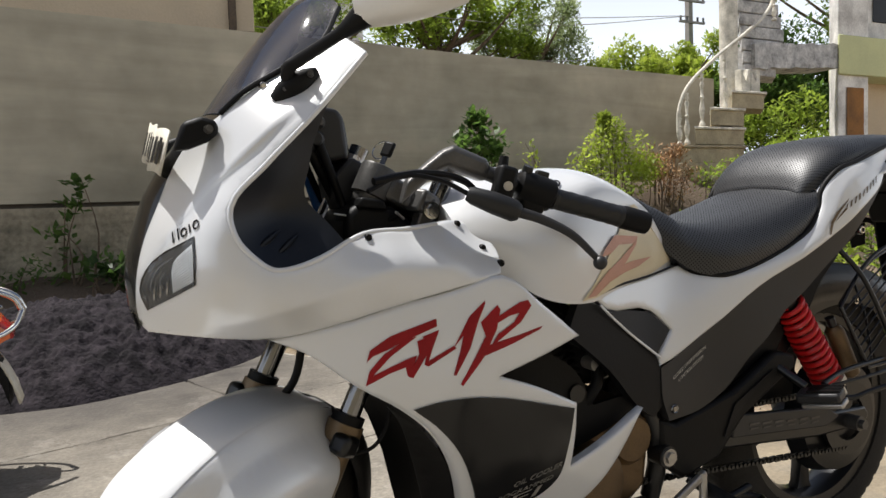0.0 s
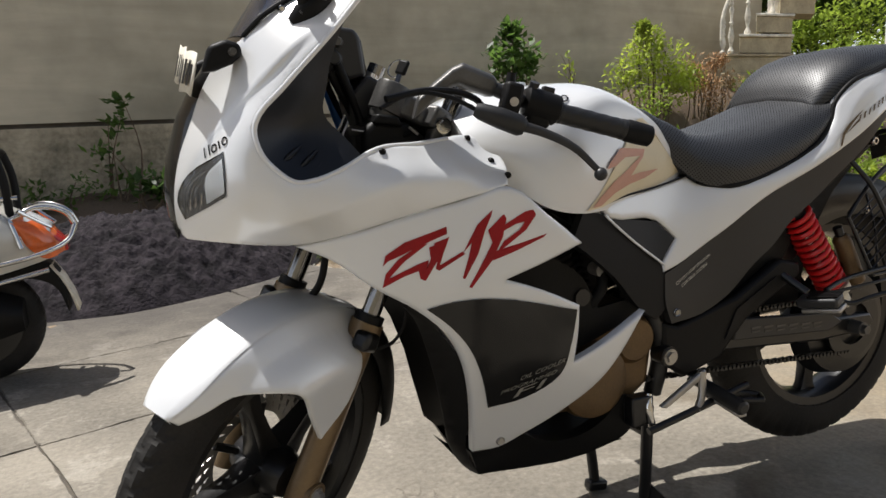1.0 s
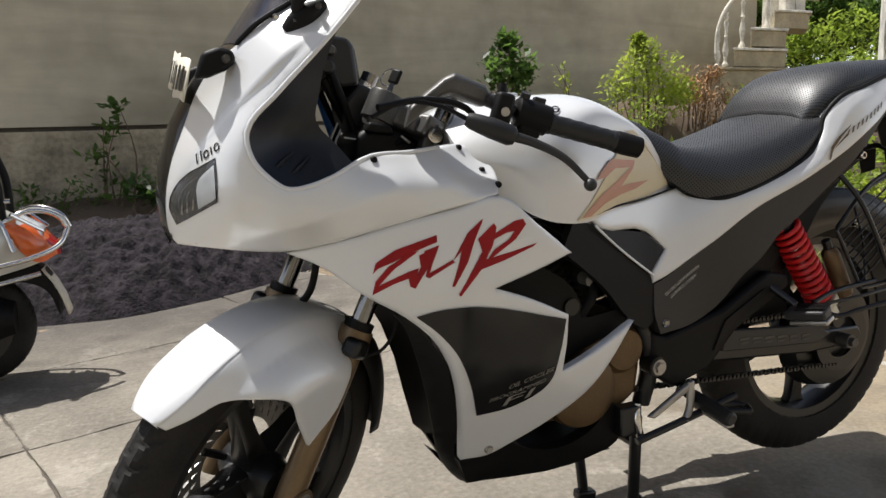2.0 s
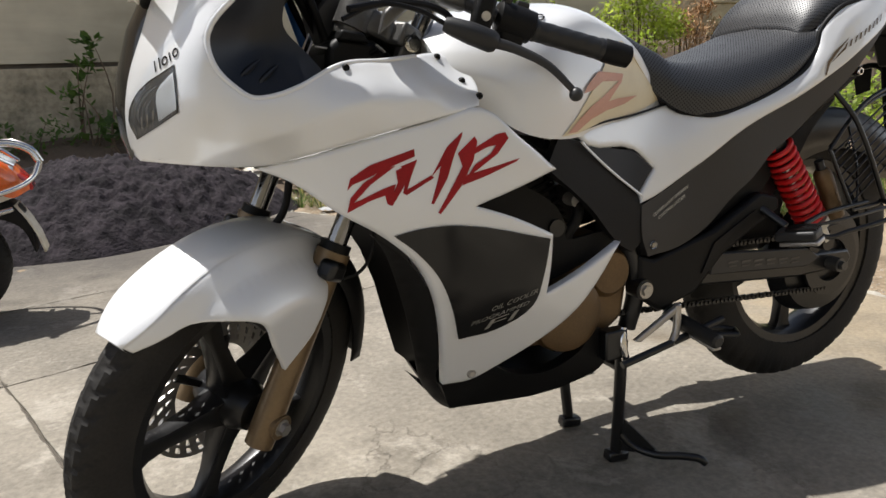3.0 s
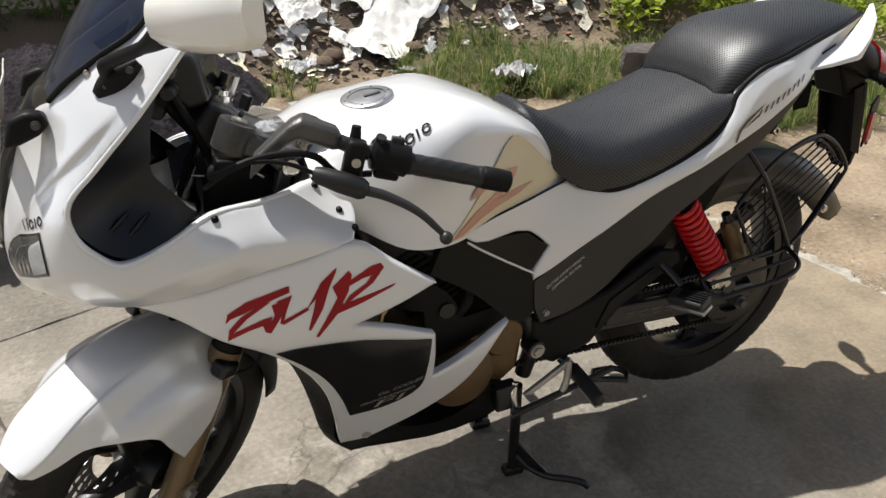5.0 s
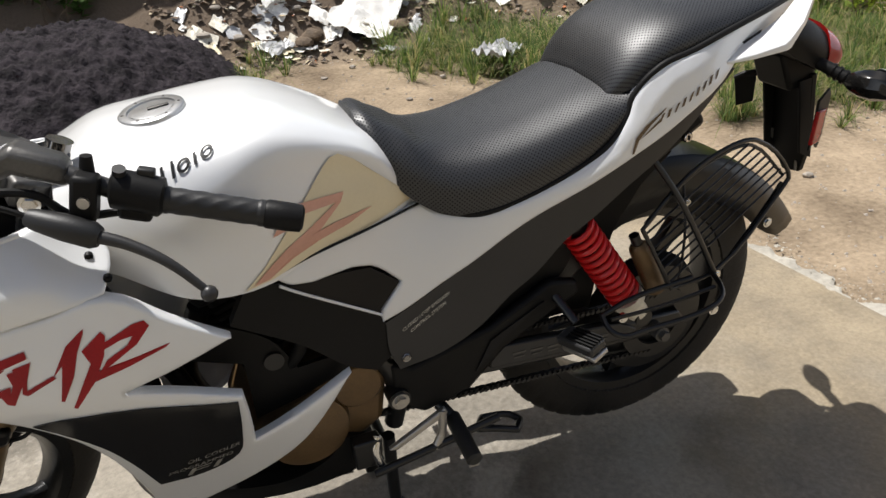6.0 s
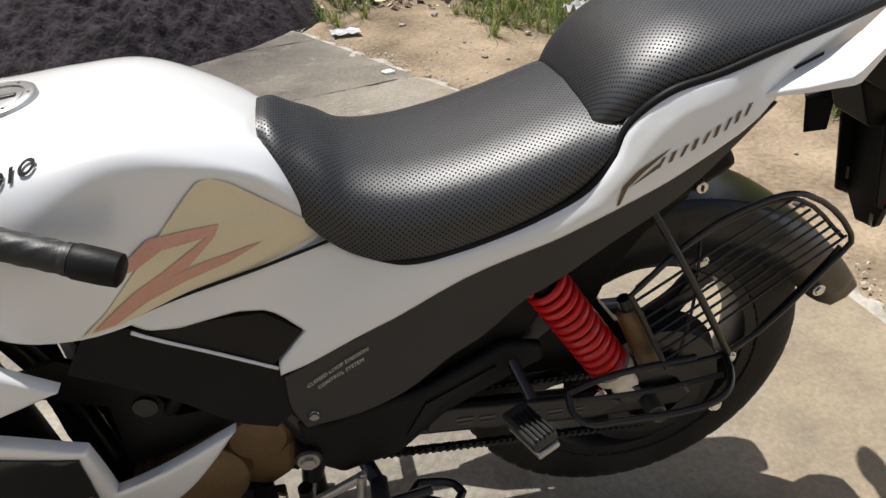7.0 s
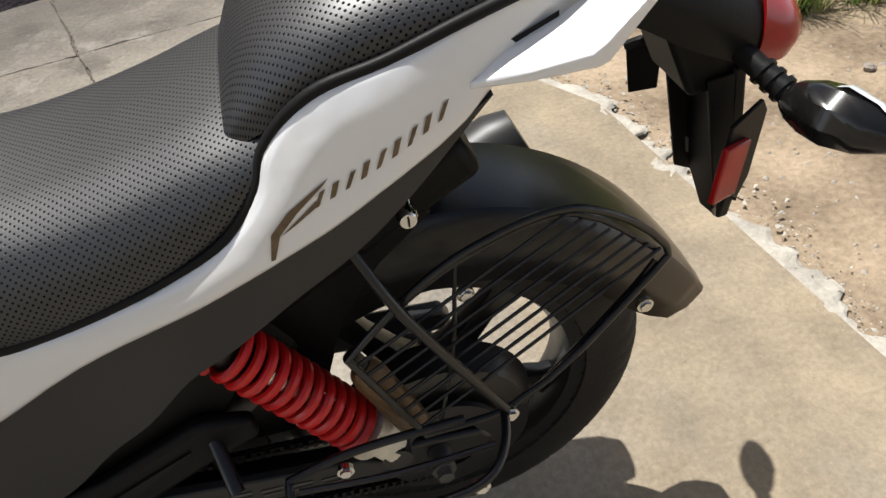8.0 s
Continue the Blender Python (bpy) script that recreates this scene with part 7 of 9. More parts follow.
for s in (1,):
    fork_geo(Geo().rod((-0.043, 0.098 * s, -0.20), (-0.043, 0.098 * s, 0.030), 0.0175, 18)).ob("fork_tube_top", CHROME, clampset)
    fork_geo(Geo().rod((-0.043, 0.098 * s, 0.028), (-0.043, 0.098 * s, 0.040), 0.015, 6).rod((-0.043, 0.098 * s, 0.014), (-0.043, 0.098 * s, 0.028), 0.019, 18)).ob("fork_cap", ALU, clampset, sharp=25)


def clip_on(side, place):
    """One handlebar: riser casting, bar, switch box, grip, lever. place turns bar coordinates to the world."""
    h = new("handlebar")
    h.parent = bike
    h["label"] = "clip-on handlebar with black grip and lever"

    def part(name, g, mat, label="", bevel=0.0, sharp=38):
        g.v = [tuple(place(Vector(q))) for q in g.v]
        return g.ob(name, mat, h, label, bevel=bevel, sharp=sharp)

    # bar coordinates: u outwards along the grip, v across it (to the rear), w up
    rows = []
    for u, v, w, a, b in ((-0.146, 0.000, -0.048, 0.017, 0.018), (-0.128, 0.006, -0.024, 0.018, 0.018), (-0.102, 0.012, 0.010, 0.020, 0.018), (-0.088, 0.013, 0.021, 0.021, 0.018), (-0.036, 0.012, 0.015, 0.020, 0.017), (-0.027, 0.010, 0.012, 0.014, 0.012)):
        rows.append([(u, v + a * cv, w + b * cw) for cv, cw in ((-1, -0.6), (-1, 0.6), (-0.6, 1), (0.6, 1), (1, 0.6), (1, -0.6), (0.6, -1), (-0.6, -1))])
    part("riser", Geo().grid(rows, True, True), CLAMP, "grey cast riser", bevel=0.003)
    part("bar", Geo().rod((-0.04, 0.008, 0.014), (0.02, 0, 0.004), 0.0115, 16), SATIN)
    part("switch_box", Geo().tube([(0.020, 0, 0.006), (0.024, 0, 0.006), (0.060, 0, 0.004), (0.078, 0, 0.002), (0.082, 0, 0.002)], lambda t: 0.018 if t < 0.1 else 0.0245 if t < 0.95 else 0.018, 20, 0), BLACK, "black switch box")
    part("switch_body", Geo().box((0.050, 0.008, -0.010), (0.040, 0.042, 0.040)), BLACK, bevel=0.006)
    part("switch", Geo().box((0.058, 0.004, 0.030), (0.020, 0.014, 0.012)), GRIP, bevel=0.002)
    part("switch", Geo().rod((0.046, 0.030, 0.006), (0.046, 0.040, 0.008), 0.009, 14), GRIP)
    part("choke_lever", Geo().rod((0.030, -0.004, 0.020), (0.030, -0.010, 0.036), 0.008, 12), GRIP)
    g = Geo()
    rows = []
    for k in range(60):
        u = 0.082 + 0.118 * k / 59
        row = []
        for j in range(36):
            a = 2 * math.pi * j / 36
            # slanted ridges on the middle, a collar at each end
            wave = math.sin(6 * a + u * 260)
            r = 0.0172 if u < 0.088 or u > 0.192 else 0.0161 + 0.0007 * max(0.0, wave) * min(1.0, (u - 0.088) * 120, (0.192 - u) * 120)
            row.append((u, r * math.cos(a), r * math.sin(a)))
        rows.append(row)
    g.grid(rows, True, True)
    part("grip", g, GRIP, "ribbed black rubber grip", sharp=60)
    part("bar_end", Geo().tube([(0.200, 0, 0), (0.204, 0, 0), (0.230, 0, 0), (0.246, 0, 0), (0.249, 0, 0)], lambda t: (0.0165, 0.0185, 0.0185, 0.0175, 0.013)[min(4, int(t * 4.01))], 20, 0), BLACK, "black bar end weight")
    part("lever_mount", Geo().box((-0.004, -0.016, -0.004), (0.030, 0.030, 0.060)), BLACK, bevel=0.006)
    part("clamp_screw", Geo().rod((-0.002, -0.030, -0.004), (-0.002, -0.034, -0.004), 0.007, 14), ALU)
    part("reservoir_knob", Geo().rod((-0.006, 0.0, 0.02), (-0.008, 0.0, 0.042), 0.009, 14, 0.007), BLACK)
    part("lever_boot", Geo().tube([(-0.060, -0.034, -0.030), (-0.052, -0.036, -0.031), (-0.020, -0.040, -0.034), (0.012, -0.043, -0.038), (0.020, -0.044, -0.039)], lambda t: (0.010, 0.013, 0.0165, 0.0165, 0.012)[min(4, int(t * 4.01))], 16, 0), GRIP, "black rubber lever boot")
    part("lever", Geo().tube([(0.010, -0.044, -0.038), (0.050, -0.050, -0.040), (0.100, -0.062, -0.052), (0.145, -0.070, -0.078)], lambda t: 0.0085 - 0.0035 * t, 12), SATIN, "dark lever")
    c = Vector((0.149, -0.071, -0.082))
    part("lever_ball", Geo().tube([c + Vector((0, 0, 0.0105 * math.cos(a))) for a in [math.pi * k / 10 for k in range(11)]], lambda t: max(0.0004, 0.0105 * math.sin(math.pi * t)), 16, 0), SATIN)
    part("clutch_cable", Geo().tube([(-0.058, -0.034, -0.030), (-0.10, -0.036, -0.022), (-0.16, -0.050, -0.030), (-0.205, -0.075, -0.065)], 0.0036, 8), BLACK, "black cable")
    part("wire_loom", Geo().tube([(0.03, 0.01, -0.03), (-0.02, -0.005, -0.035), (-0.06, -0.012, -0.012), (-0.13, -0.035, -0.018), (-0.20, -0.07, -0.050)], 0.0055, 8), BLACK)


def frame_of(origin, along, up):
    u = (Vector(along)).normalized()
    w = (Vector(up) - u * Vector(up).dot(u)).normalized()
    v = w.cross(u)
    o = Vector(origin)
    return u, v, w, o


# left bar in place: it points back along the tank
u, v, w, o = frame_of((-0.247, -0.214, 0.903), (0.228, -0.050, -0.066), (0.05, 0.0, 1.0))
clip_on(-1, lambda q: o + u * q.x - v * q.y * -1 + w * q.z)
# right bar: the left one mirrored in the steering's own plane
BACK = STEER.inverted()
clip_on(1, lambda q: STEER @ (lambda p: Vector((p.x, -p.y, p.z)))(BACK @ (o + u * q.x + v * q.y + w * q.z)))

# dash, cables and hoses behind the screen
dash = new("instrument_panel")
dash.parent = bike
dash["label"] = "black instrument panel behind the windscreen"


def skewed(g):
    """The panel stands a little turned: its far end lies further back."""
    g.v = [(x + 0.32 * (y - 0.02), y, z) for x, y, z in g.v]
    return g


skewed(Geo().prism([(-0.482, 1.004), (-0.474, 1.032), (-0.452, 1.038), (-0.426, 1.034), (-0.417, 1.020), (-0.413, 0.985), (-0.410, 0.958), (-0.440, 0.950), (-0.468, 0.972)], -0.040, 0.085)).ob("dash_housing", SATIN, dash, bevel=0.007, seg=3)
skewed(Geo().prism([(-0.424, 1.022), (-0.4155, 1.018), (-0.4110, 0.985), (-0.4085, 0.966), (-0.420, 0.966)], -0.026, 0.072)).ob("dial_glass", GREY, dash, bevel=0.002)
# sockets and plugs on the near end
for x, z, r, out, mat in ((-0.478, 1.003, 0.0165, 0.020, BLACK), (-0.462, 0.985, 0.012, 0.026, GRIP), (-0.474, 0.972, 0.010, 0.018, BLACK), (-0.455, 1.012, 0.008, 0.016, CLAMP)):
    skewed(Geo().lathe([(r * 0.4, -0.040 - out), (r * 0.8, -0.040 - out), (r, -0.036 - out), (r, -0.046), (r * 1.15, -0.044), (r * 1.15, -0.036)], Matrix.Translation((x, 0, z)), 18)).ob("dash_plug", mat, dash, sharp=30)
Geo().tube([(-0.505, -0.055, 1.030), (-0.492, -0.045, 1.020), (-0.480, -0.030, 1.010)], 0.009, 10).ob("dash_stay", BLACK, dash)
Geo().tube([(-0.500, 0.085, 1.030), (-0.470, 0.080, 1.010), (-0.440, 0.075, 0.990)], 0.009, 10).ob("dash_stay", BLACK, dash)
# plate that joins the panel to the top clamp
Geo().prism([(-0.428, 0.958), (-0.402, 0.944), (-0.372, 0.912), (-0.374, 0.892), (-0.402, 0.866), (-0.452, 0.870), (-0.462, 0.925)], -0.052, 0.035).ob("clamp_cover", SATIN, dash, "dark cover beside the ignition", bevel=0.006)
bolt((-0.405, 0.012, 0.950), 0.011, dash, CHROME, axis=(0.3, 0, 1), head=0.014)
for pts, r in (([(-0.496, -0.043, 0.975), (-0.480, -0.036, 0.945), (-0.452, -0.016, 0.900), (-0.430, 0.000, 0.862)], 0.0085),
               ([(-0.484, -0.052, 0.985), (-0.468, -0.050, 0.945), (-0.452, -0.046, 0.905), (-0.440, -0.050, 0.860)], 0.0075),
               ([(-0.451, 0.028, 0.990), (-0.442, 0.010, 0.950), (-0.433, -0.020, 0.904), (-0.428, -0.040, 0.870)], 0.0080),
               ([(-0.500, 0.020, 1.000), (-0.470, 0.040, 0.930), (-0.440, 0.050, 0.870), (-0.420, 0.050, 0.810)], 0.0060),
               ([(-0.382, -0.122, 0.862), (-0.400, -0.105, 0.850), (-0.430, -0.095, 0.830), (-0.450, -0.090, 0.790)], 0.0050)):
    Geo().tube(pts, r, 10).ob("cable", BLACK, dash)
Geo().tube([(-0.478, 0.060, 0.960), (-0.462, 0.060, 0.905), (-0.446, 0.055, 0.850)], 0.0095, 10).ob("cable_sleeve", BLUE, dash, "blue cable sleeve")
Geo().tube([(-0.388, -0.128, 0.868), (-0.374, -0.128, 0.856)], 0.0022, 8, 0).ob("cable_tie", ALU, dash)
Geo().tube([(-0.478, -0.104, 0.868), (-0.446, -0.108, 0.862)], 0.0014, 6, 0).ob("cable_tie", ALU, dash)
g = Geo().prism([(-0.470, 0.790), (-0.462, 0.868), (-0.440, 0.884), (-0.385, 0.876), (-0.352, 0.850), (-0.345, 0.790)], -0.115, 0.060)
g.ob("head_shroud", BLACK, dash, bevel=0.012, seg=3)
Geo().prism([(-0.446, 0.876), (-0.440, 0.892), (-0.404, 0.886), (-0.396, 0.870)], -0.124, -0.060).ob("fuse_box", BLACK, dash, bevel=0.004)
bolt((-0.332, -0.138, 0.868), 0.010, bike, CHROME, head=0.008)
Geo().box((-0.340, -0.118, 0.855), (0.022, 0.03, 0.07), Matrix.Rotation(radians(20), 4, "Y")).ob("lower_clamp_lug", CLAMP, bike, bevel=0.004)


# --- mirrors
def mirror(side):
    mi = new("mirror")
    mi.parent = bike
    mi["label"] = "white-backed mirror on a black arm"
    base = Geo()
    rows = []
    for k in range(9):
        t = k / 8
        c = Vector((-0.577, -0.176, 1.021)).lerp(Vector((-0.520, -0.188, 1.062)), t)
        r = 0.006 + 0.013 * math.sin(math.pi * min(1, t * 0.9 + 0.08))
        ax = Vector((-0.035, 0, 0.05)).normalized()
        rows.append([c + ax * r * math.cos(a) + Vector((-0.12, -1, 0.1)) * (0.008 + 0.010 * math.sin(math.pi * t)) * max(0.0, math.sin(a)) for a in [2 * math.pi * j / 16 for j in range(16)]])
    base.grid(rows, True, True)
    arm = Geo().tube([(-0.560, -0.186, 1.050), (-0.560, -0.198, 1.064), (-0.553, -0.206, 1.069), (-0.526, -0.246, 1.086), (-0.505, -0.277, 1.100), (-0.488, -0.298, 1.114)], lambda t: 0.0095 - 0.002 * t + 0.034 * max(0, t - 0.72), 14, 5)
    arm.tube([(-0.560, -0.192, 1.058), (-0.5620, -0.195, 1.068)], 0.0085, 14, 0)
    rows = []
    for k in range(13):
        t = k / 12
        c = Vector((-0.486, -0.292, 1.130)).lerp(Vector((-0.398, -0.418, 1.146)), t)
        h = 0.040 * (0.55 + 0.45 * math.sin(math.pi * min(1, 0.15 + t * 0.6))) * (1 if t < 0.92 else 0.75)
        d = 0.036 * (0.5 + 0.5 * math.sin(math.pi * (0.12 + 0.76 * t)))
        along = Vector((0.555, -0.83, 0)).normalized()
        fore = Vector((-0.83, -0.555, 0))
        ring = []
        for j in range(20):
            a = 2 * math.pi * j / 20
            s = math.sin(a)
            cc = math.cos(a)
            ring.append(c + Vector((0, 0, 1)) * h * (abs(s) ** 0.88) * (1 if s > 0 else -1) + fore * (d * max(0.0, cc) ** 0.8 - 0.006 * (cc < 0)))
        rows.append(ring)
    shell = Geo().grid(rows, True, True)
    glass = Geo().grid([[r[j] + Vector((0.83, 0.555, 0)) * 0.0015 for j in (6, 7, 8, 10, 12, 13, 14)] for r in rows[1:-1]])
    for g, n, mat in ((base, "mirror_base", BLACK), (arm, "mirror_arm", BLACK), (shell, "mirror_shell", MIRRORBACK), (glass, "mirror_glass", MIRROR)):
        if side > 0:
            g.mirror()
        g.ob(n, mat, mi, sharp=55)
    for at in ((-0.565, -0.190, 1.036), (-0.533, -0.203, 1.056)):
        bolt((at[0], at[1] * -side, at[2]), 0.0034, mi, CLAMP, axis=(-0.2, side, 0.1), head=0.004, name="base_screw")


mirror(-1)
mirror(1)
fastener((-0.585, 1.046), 0.006, bike, upper_depth, CHROME)

# --- front number plate on its bracket across the nose
plate = new("front_plate")
plate.parent = bike
plate["label"] = "worn white number plate on a black bracket"



def plate_at(y, h):
    """A point of the slightly bent plate: y across, h from 0 to 1 up."""
    return (-0.728 + 0.25 * y * y + 0.016 * h + 0.003 * math.sin(40 * y), y, 0.930 + 0.060 * h + 0.16 * (y + 0.1) + 0.002 * math.sin(55 * y))


o = Geo().grid([[plate_at(-0.118 + 0.236 * k / 16, h) for k in range(17)] for h in (0, 0.5, 1)]).ob("plate_sheet", PLATEMAT, plate, sharp=60)
m = o.modifiers.new("thickness", "SOLIDIFY")
m.thickness = 0.002
for k in range(9):
    y = -0.104 + 0.0235 * k
    Geo().put([Vector(plate_at(q, h)) + Vector((-0.003, 0, 0)) for q in (y, y + 0.014) for h in (0.2, 0.8)], [(0, 1, 3, 2)]).ob("plate_bar", INK, plate)
for s in (-1, 1):
    g = Geo()
    g.prism([(-0.705, 0.958), (-0.692, 0.995), (-0.668, 1.004), (-0.648, 0.998), (-0.645, 0.982), (-0.660, 0.970), (-0.685, 0.960)], 0.122 * s, 0.150 * s)
    g.ob("plate_bracket", BLACK, plate, bevel=0.006)
    bolt((-0.660, 0.151 * s, 0.986), 0.0045, plate, CLAMP, axis=(0, s, 0))



# ---- plants ----
def leaf_cloud(centres, count, size, seed, stretch=(1, 1, 1), droop=0.3, slim=0.45):
    """Many small pointed leaves scattered in uneven clumps."""
    r = random.Random(seed)
    g = Geo()
    for cx, cy, cz, rad in centres:
        for _ in range(int(count)):
            d = Vector((r.gauss(0, 1), r.gauss(0, 1), r.gauss(0, 1)))
            d = d.normalized() * rad * r.random() ** 0.45
            p = Vector((cx + d.x * stretch[0], cy + d.y * stretch[1], cz + d.z * stretch[2]))
            a = Vector((r.uniform(-1, 1), r.uniform(-1, 1), r.uniform(-droop, 0.8))).normalized()
            b = a.cross(Vector((r.uniform(-0.5, 0.5), r.uniform(-0.5, 0.5), 1))).normalized()
            s = size * r.uniform(0.6, 1.3)
            up = a.cross(b) * s * 0.08
            g.put([p, p + a * s * 0.45 + b * s * slim * 0.5 - up, p + a * s - up * 2, p + a * s * 0.45 - b * s * slim * 0.5 - up], [(0, 1, 2, 3)])
    return g


def clumps(centre, spread_by, n, rad, seed):
    r = random.Random(seed)
    return [(centre[0] + r.gauss(0, 1) * spread_by[0], centre[1] + r.gauss(0, 1) * spread_by[1], centre[2] + r.gauss(0, 1) * spread_by[2], rad * r.uniform(0.5, 1.25)) for _ in range(n)]


def tree(base, crown, size, n, leaf, mat, seed, label, per=520):
    """A tapered trunk with limbs to each clump and a crown of many leaves."""
    t = thing("tree", label, "tree")
    cl = clumps(crown, size, n, 0.42 * (size[0] + size[2]), seed)
    b, c = Vector(base), Vector(crown)
    g = Geo().tube([b, b.lerp(c, 0.35) + Vector((0.12, 0, 0)), b.lerp(c, 0.75), c + Vector((0, 0, size[2] * 0.5))], lambda q: 0.16 * (1 - q) + 0.03, 10)
    for x, y, z, _ in cl:
        s = b.lerp(c, 0.62 + 0.3 * ((x * 7) % 1))
        g.tube([s, s.lerp(Vector((x, y, z)), 0.55) + Vector((0, 0, -0.12)), (x, y, z)], lambda q: 0.045 * (1 - q) + 0.008, 6, 3)
    g.ob("trunk", BARK, t)
    leaf_cloud(cl, per, leaf, seed + 1).ob("crown", mat, t, sharp=180)
    return t


tree((4.9, 10.6, 0.6), (5.1, 10.8, 4.15), (0.70, 0.5, 0.42), 22, 0.12, LEAF, 11, "leafy green tree behind the compound wall")
tree((7.2, 11.6, 0.6), (7.45, 11.6, 4.25), (0.70, 0.5, 0.42), 24, 0.085, LEAF_GREY, 12, "feathery grey-green tree behind the compound wall")
tree((9.4, 11.0, 0.6), (9.5, 11.0, 3.30), (0.55, 0.5, 0.20), 18, 0.11, LEAF_YELLOW, 13, "yellow-green tree behind the compound wall")
tree((10.9, 11.3, 0.6), (10.9, 11.2, 3.55), (0.62, 0.5, 0.28), 22, 0.11, LEAF_YELLOW, 14, "bright yellow-green tree beside a pole")
tree((12.2, 11.5, 0.6), (12.1, 11.4, 3.35), (0.55, 0.5, 0.30), 18, 0.11, LEAF, 18, "green tree beside a pole")
tree((2.3, 12.5, 0.6), (2.6, 12.5, 4.5), (0.6, 0.5, 0.36), 16, 0.12, LEAF, 15, "green tree behind a windscreen and wall")
tree((13.2, 9.6, 0.8), (12.6, 9.6, 2.9), (0.9, 0.7, 0.62), 26, 0.13, LEAF_DARK, 16, "dark green tree behind the staircase", 900)
tree((14.5, 9.0, 0.8), (14.0, 8.6, 4.6), (0.7, 0.6, 0.5), 20, 0.13, LEAF, 17, "tall green tree behind the staircase")


def bush(name, centres, count, size, mat, seed, label, stems, category="bush", slim=0.45):
    t = thing(name, label, category)
    r = random.Random(seed)
    for k in range(stems):
        g = Geo()
        cx, cy, cz, rad = centres[k % len(centres)]
        x, y = cx + r.uniform(-0.1, 0.1), cy + r.uniform(-0.05, 0.05)
        g.tube([(x * 0.85 + centres[0][0] * 0.15, y, bank(x, y)), (x + r.uniform(-0.03, 0.03), y, (bank(x, y) + cz) / 2), (cx + r.uniform(-0.5, 0.5) * rad, cy, cz + rad * 0.7)], lambda q: 0.008 * (1 - q) + 0.002, 5, 3)
        g.ob("stem", BARK, t)
    leaf_cloud(centres, count, size, seed, slim=slim).ob("foliage", mat, t, sharp=180)
    return t


bush("bush", [(2.45, 4.72, 1.50, 0.20), (2.30, 4.70, 1.38, 0.18), (2.60, 4.72, 1.36, 0.18), (2.48, 4.7, 1.25, 0.22), (2.42, 4.7, 1.64, 0.10)], 130, 0.085, LEAF_DARK, 21, "dark broad-leaved bush against the wall", 9, slim=0.6)
bush("bush", [(2.98, 4.72, 1.36, 0.12), (3.05, 4.7, 1.22, 0.12)], 22, 0.06, LEAF_YELLOW, 22, "sparse yellowish sapling by the wall", 4)
bush("bush", [(3.90, 4.62, 1.55, 0.17), (3.78, 4.6, 1.38, 0.24), (4.10, 4.6, 1.34, 0.26), (3.62, 4.6, 1.20, 0.24), (4.05, 4.55, 1.12, 0.28), (4.24, 4.5, 1.16, 0.2), (3.85, 4.65, 1.68, 0.07)], 480, 0.055, LEAF_YELLOW, 23, "bright yellow-green bush on the bank", 12)
bush("dry_brush", [(4.45, 4.60, 1.25, 0.18), (4.65, 4.65, 1.22, 0.18), (4.75, 4.6, 1.35, 0.10), (4.52, 4.55, 1.08, 0.18), (4.62, 4.5, 0.98, 0.18), (4.80, 4.5, 1.1, 0.16)], 330, 0.055, DRYLEAF, 24, "brown dry brush beside the steps", 14, "dry brush", slim=0.2)
bush("weed", [(4.9, 4.3, 1.04, 0.20), (5.25, 4.3, 1.10, 0.20), (5.5, 4.25, 1.05, 0.22), (3.6, 4.2, 0.95, 0.18)], 170, 0.06, LEAF, 25, "green weeds covering the bank", 10, "weed")
bush("weed", [(-0.98, 4.72, 0.72, 0.16), (-0.92, 4.75, 0.95, 0.10), (-0.95, 4.75, 0.50, 0.18), (-0.88, 4.72, 1.12, 0.07)], 34, 0.080, LEAF_DARK, 26, "tall weed growing beside the wall", 6, "weed", slim=0.55)
bush("weed", [(-1.5, 4.72, 0.42, 0.16), (-1.2, 4.70, 0.45, 0.18), (-0.7, 4.7, 0.46, 0.20), (-0.4, 4.65, 0.44, 0.2), (-1.9, 4.7, 0.4, 0.15)], 120, 0.06, LEAF_DARK, 27, "dark creeping weeds at the foot of the wall", 5, "weed")
bush("weed", [(-0.75, 4.45, 0.48, 0.13), (-0.60, 4.40, 0.42, 0.12)], 45, 0.10, LEAF_DARK, 28, "broad-leaved weed with dark green leaves", 5, "weed", slim=0.6)
bush("weed", [(4.1, 3.7, 0.45, 0.28), (4.6, 3.5, 0.42, 0.30), (5.1, 3.3, 0.40, 0.30), (5.6, 3.1, 0.38, 0.32), (4.7, 3.0, 0.28, 0.28), (5.4, 2.6, 0.28, 0.30), (6.2, 2.6, 0.36, 0.34), (3.7, 3.9, 0.5, 0.22), (6.0, 3.6, 0.5, 0.35), (5.0, 4.0, 0.7, 0.3)], 230, 0.085, LEAF, 29, "green broad-leaved weeds on the bank", 14, "weed", slim=0.5)
bush("weed", [(8.6, 6.4, 1.35, 0.35), (9.3, 6.6, 1.5, 0.4), (8.0, 6.5, 1.2, 0.3), (10.0, 6.6, 1.6, 0.45), (7.2, 6.3, 1.1, 0.25), (9.0, 7.2, 2.0, 0.4), (10.2, 7.4, 2.2, 0.5)], 620, 0.12, LEAF, 30, "thick dark shrubs behind the staircase", 10, "shrub")


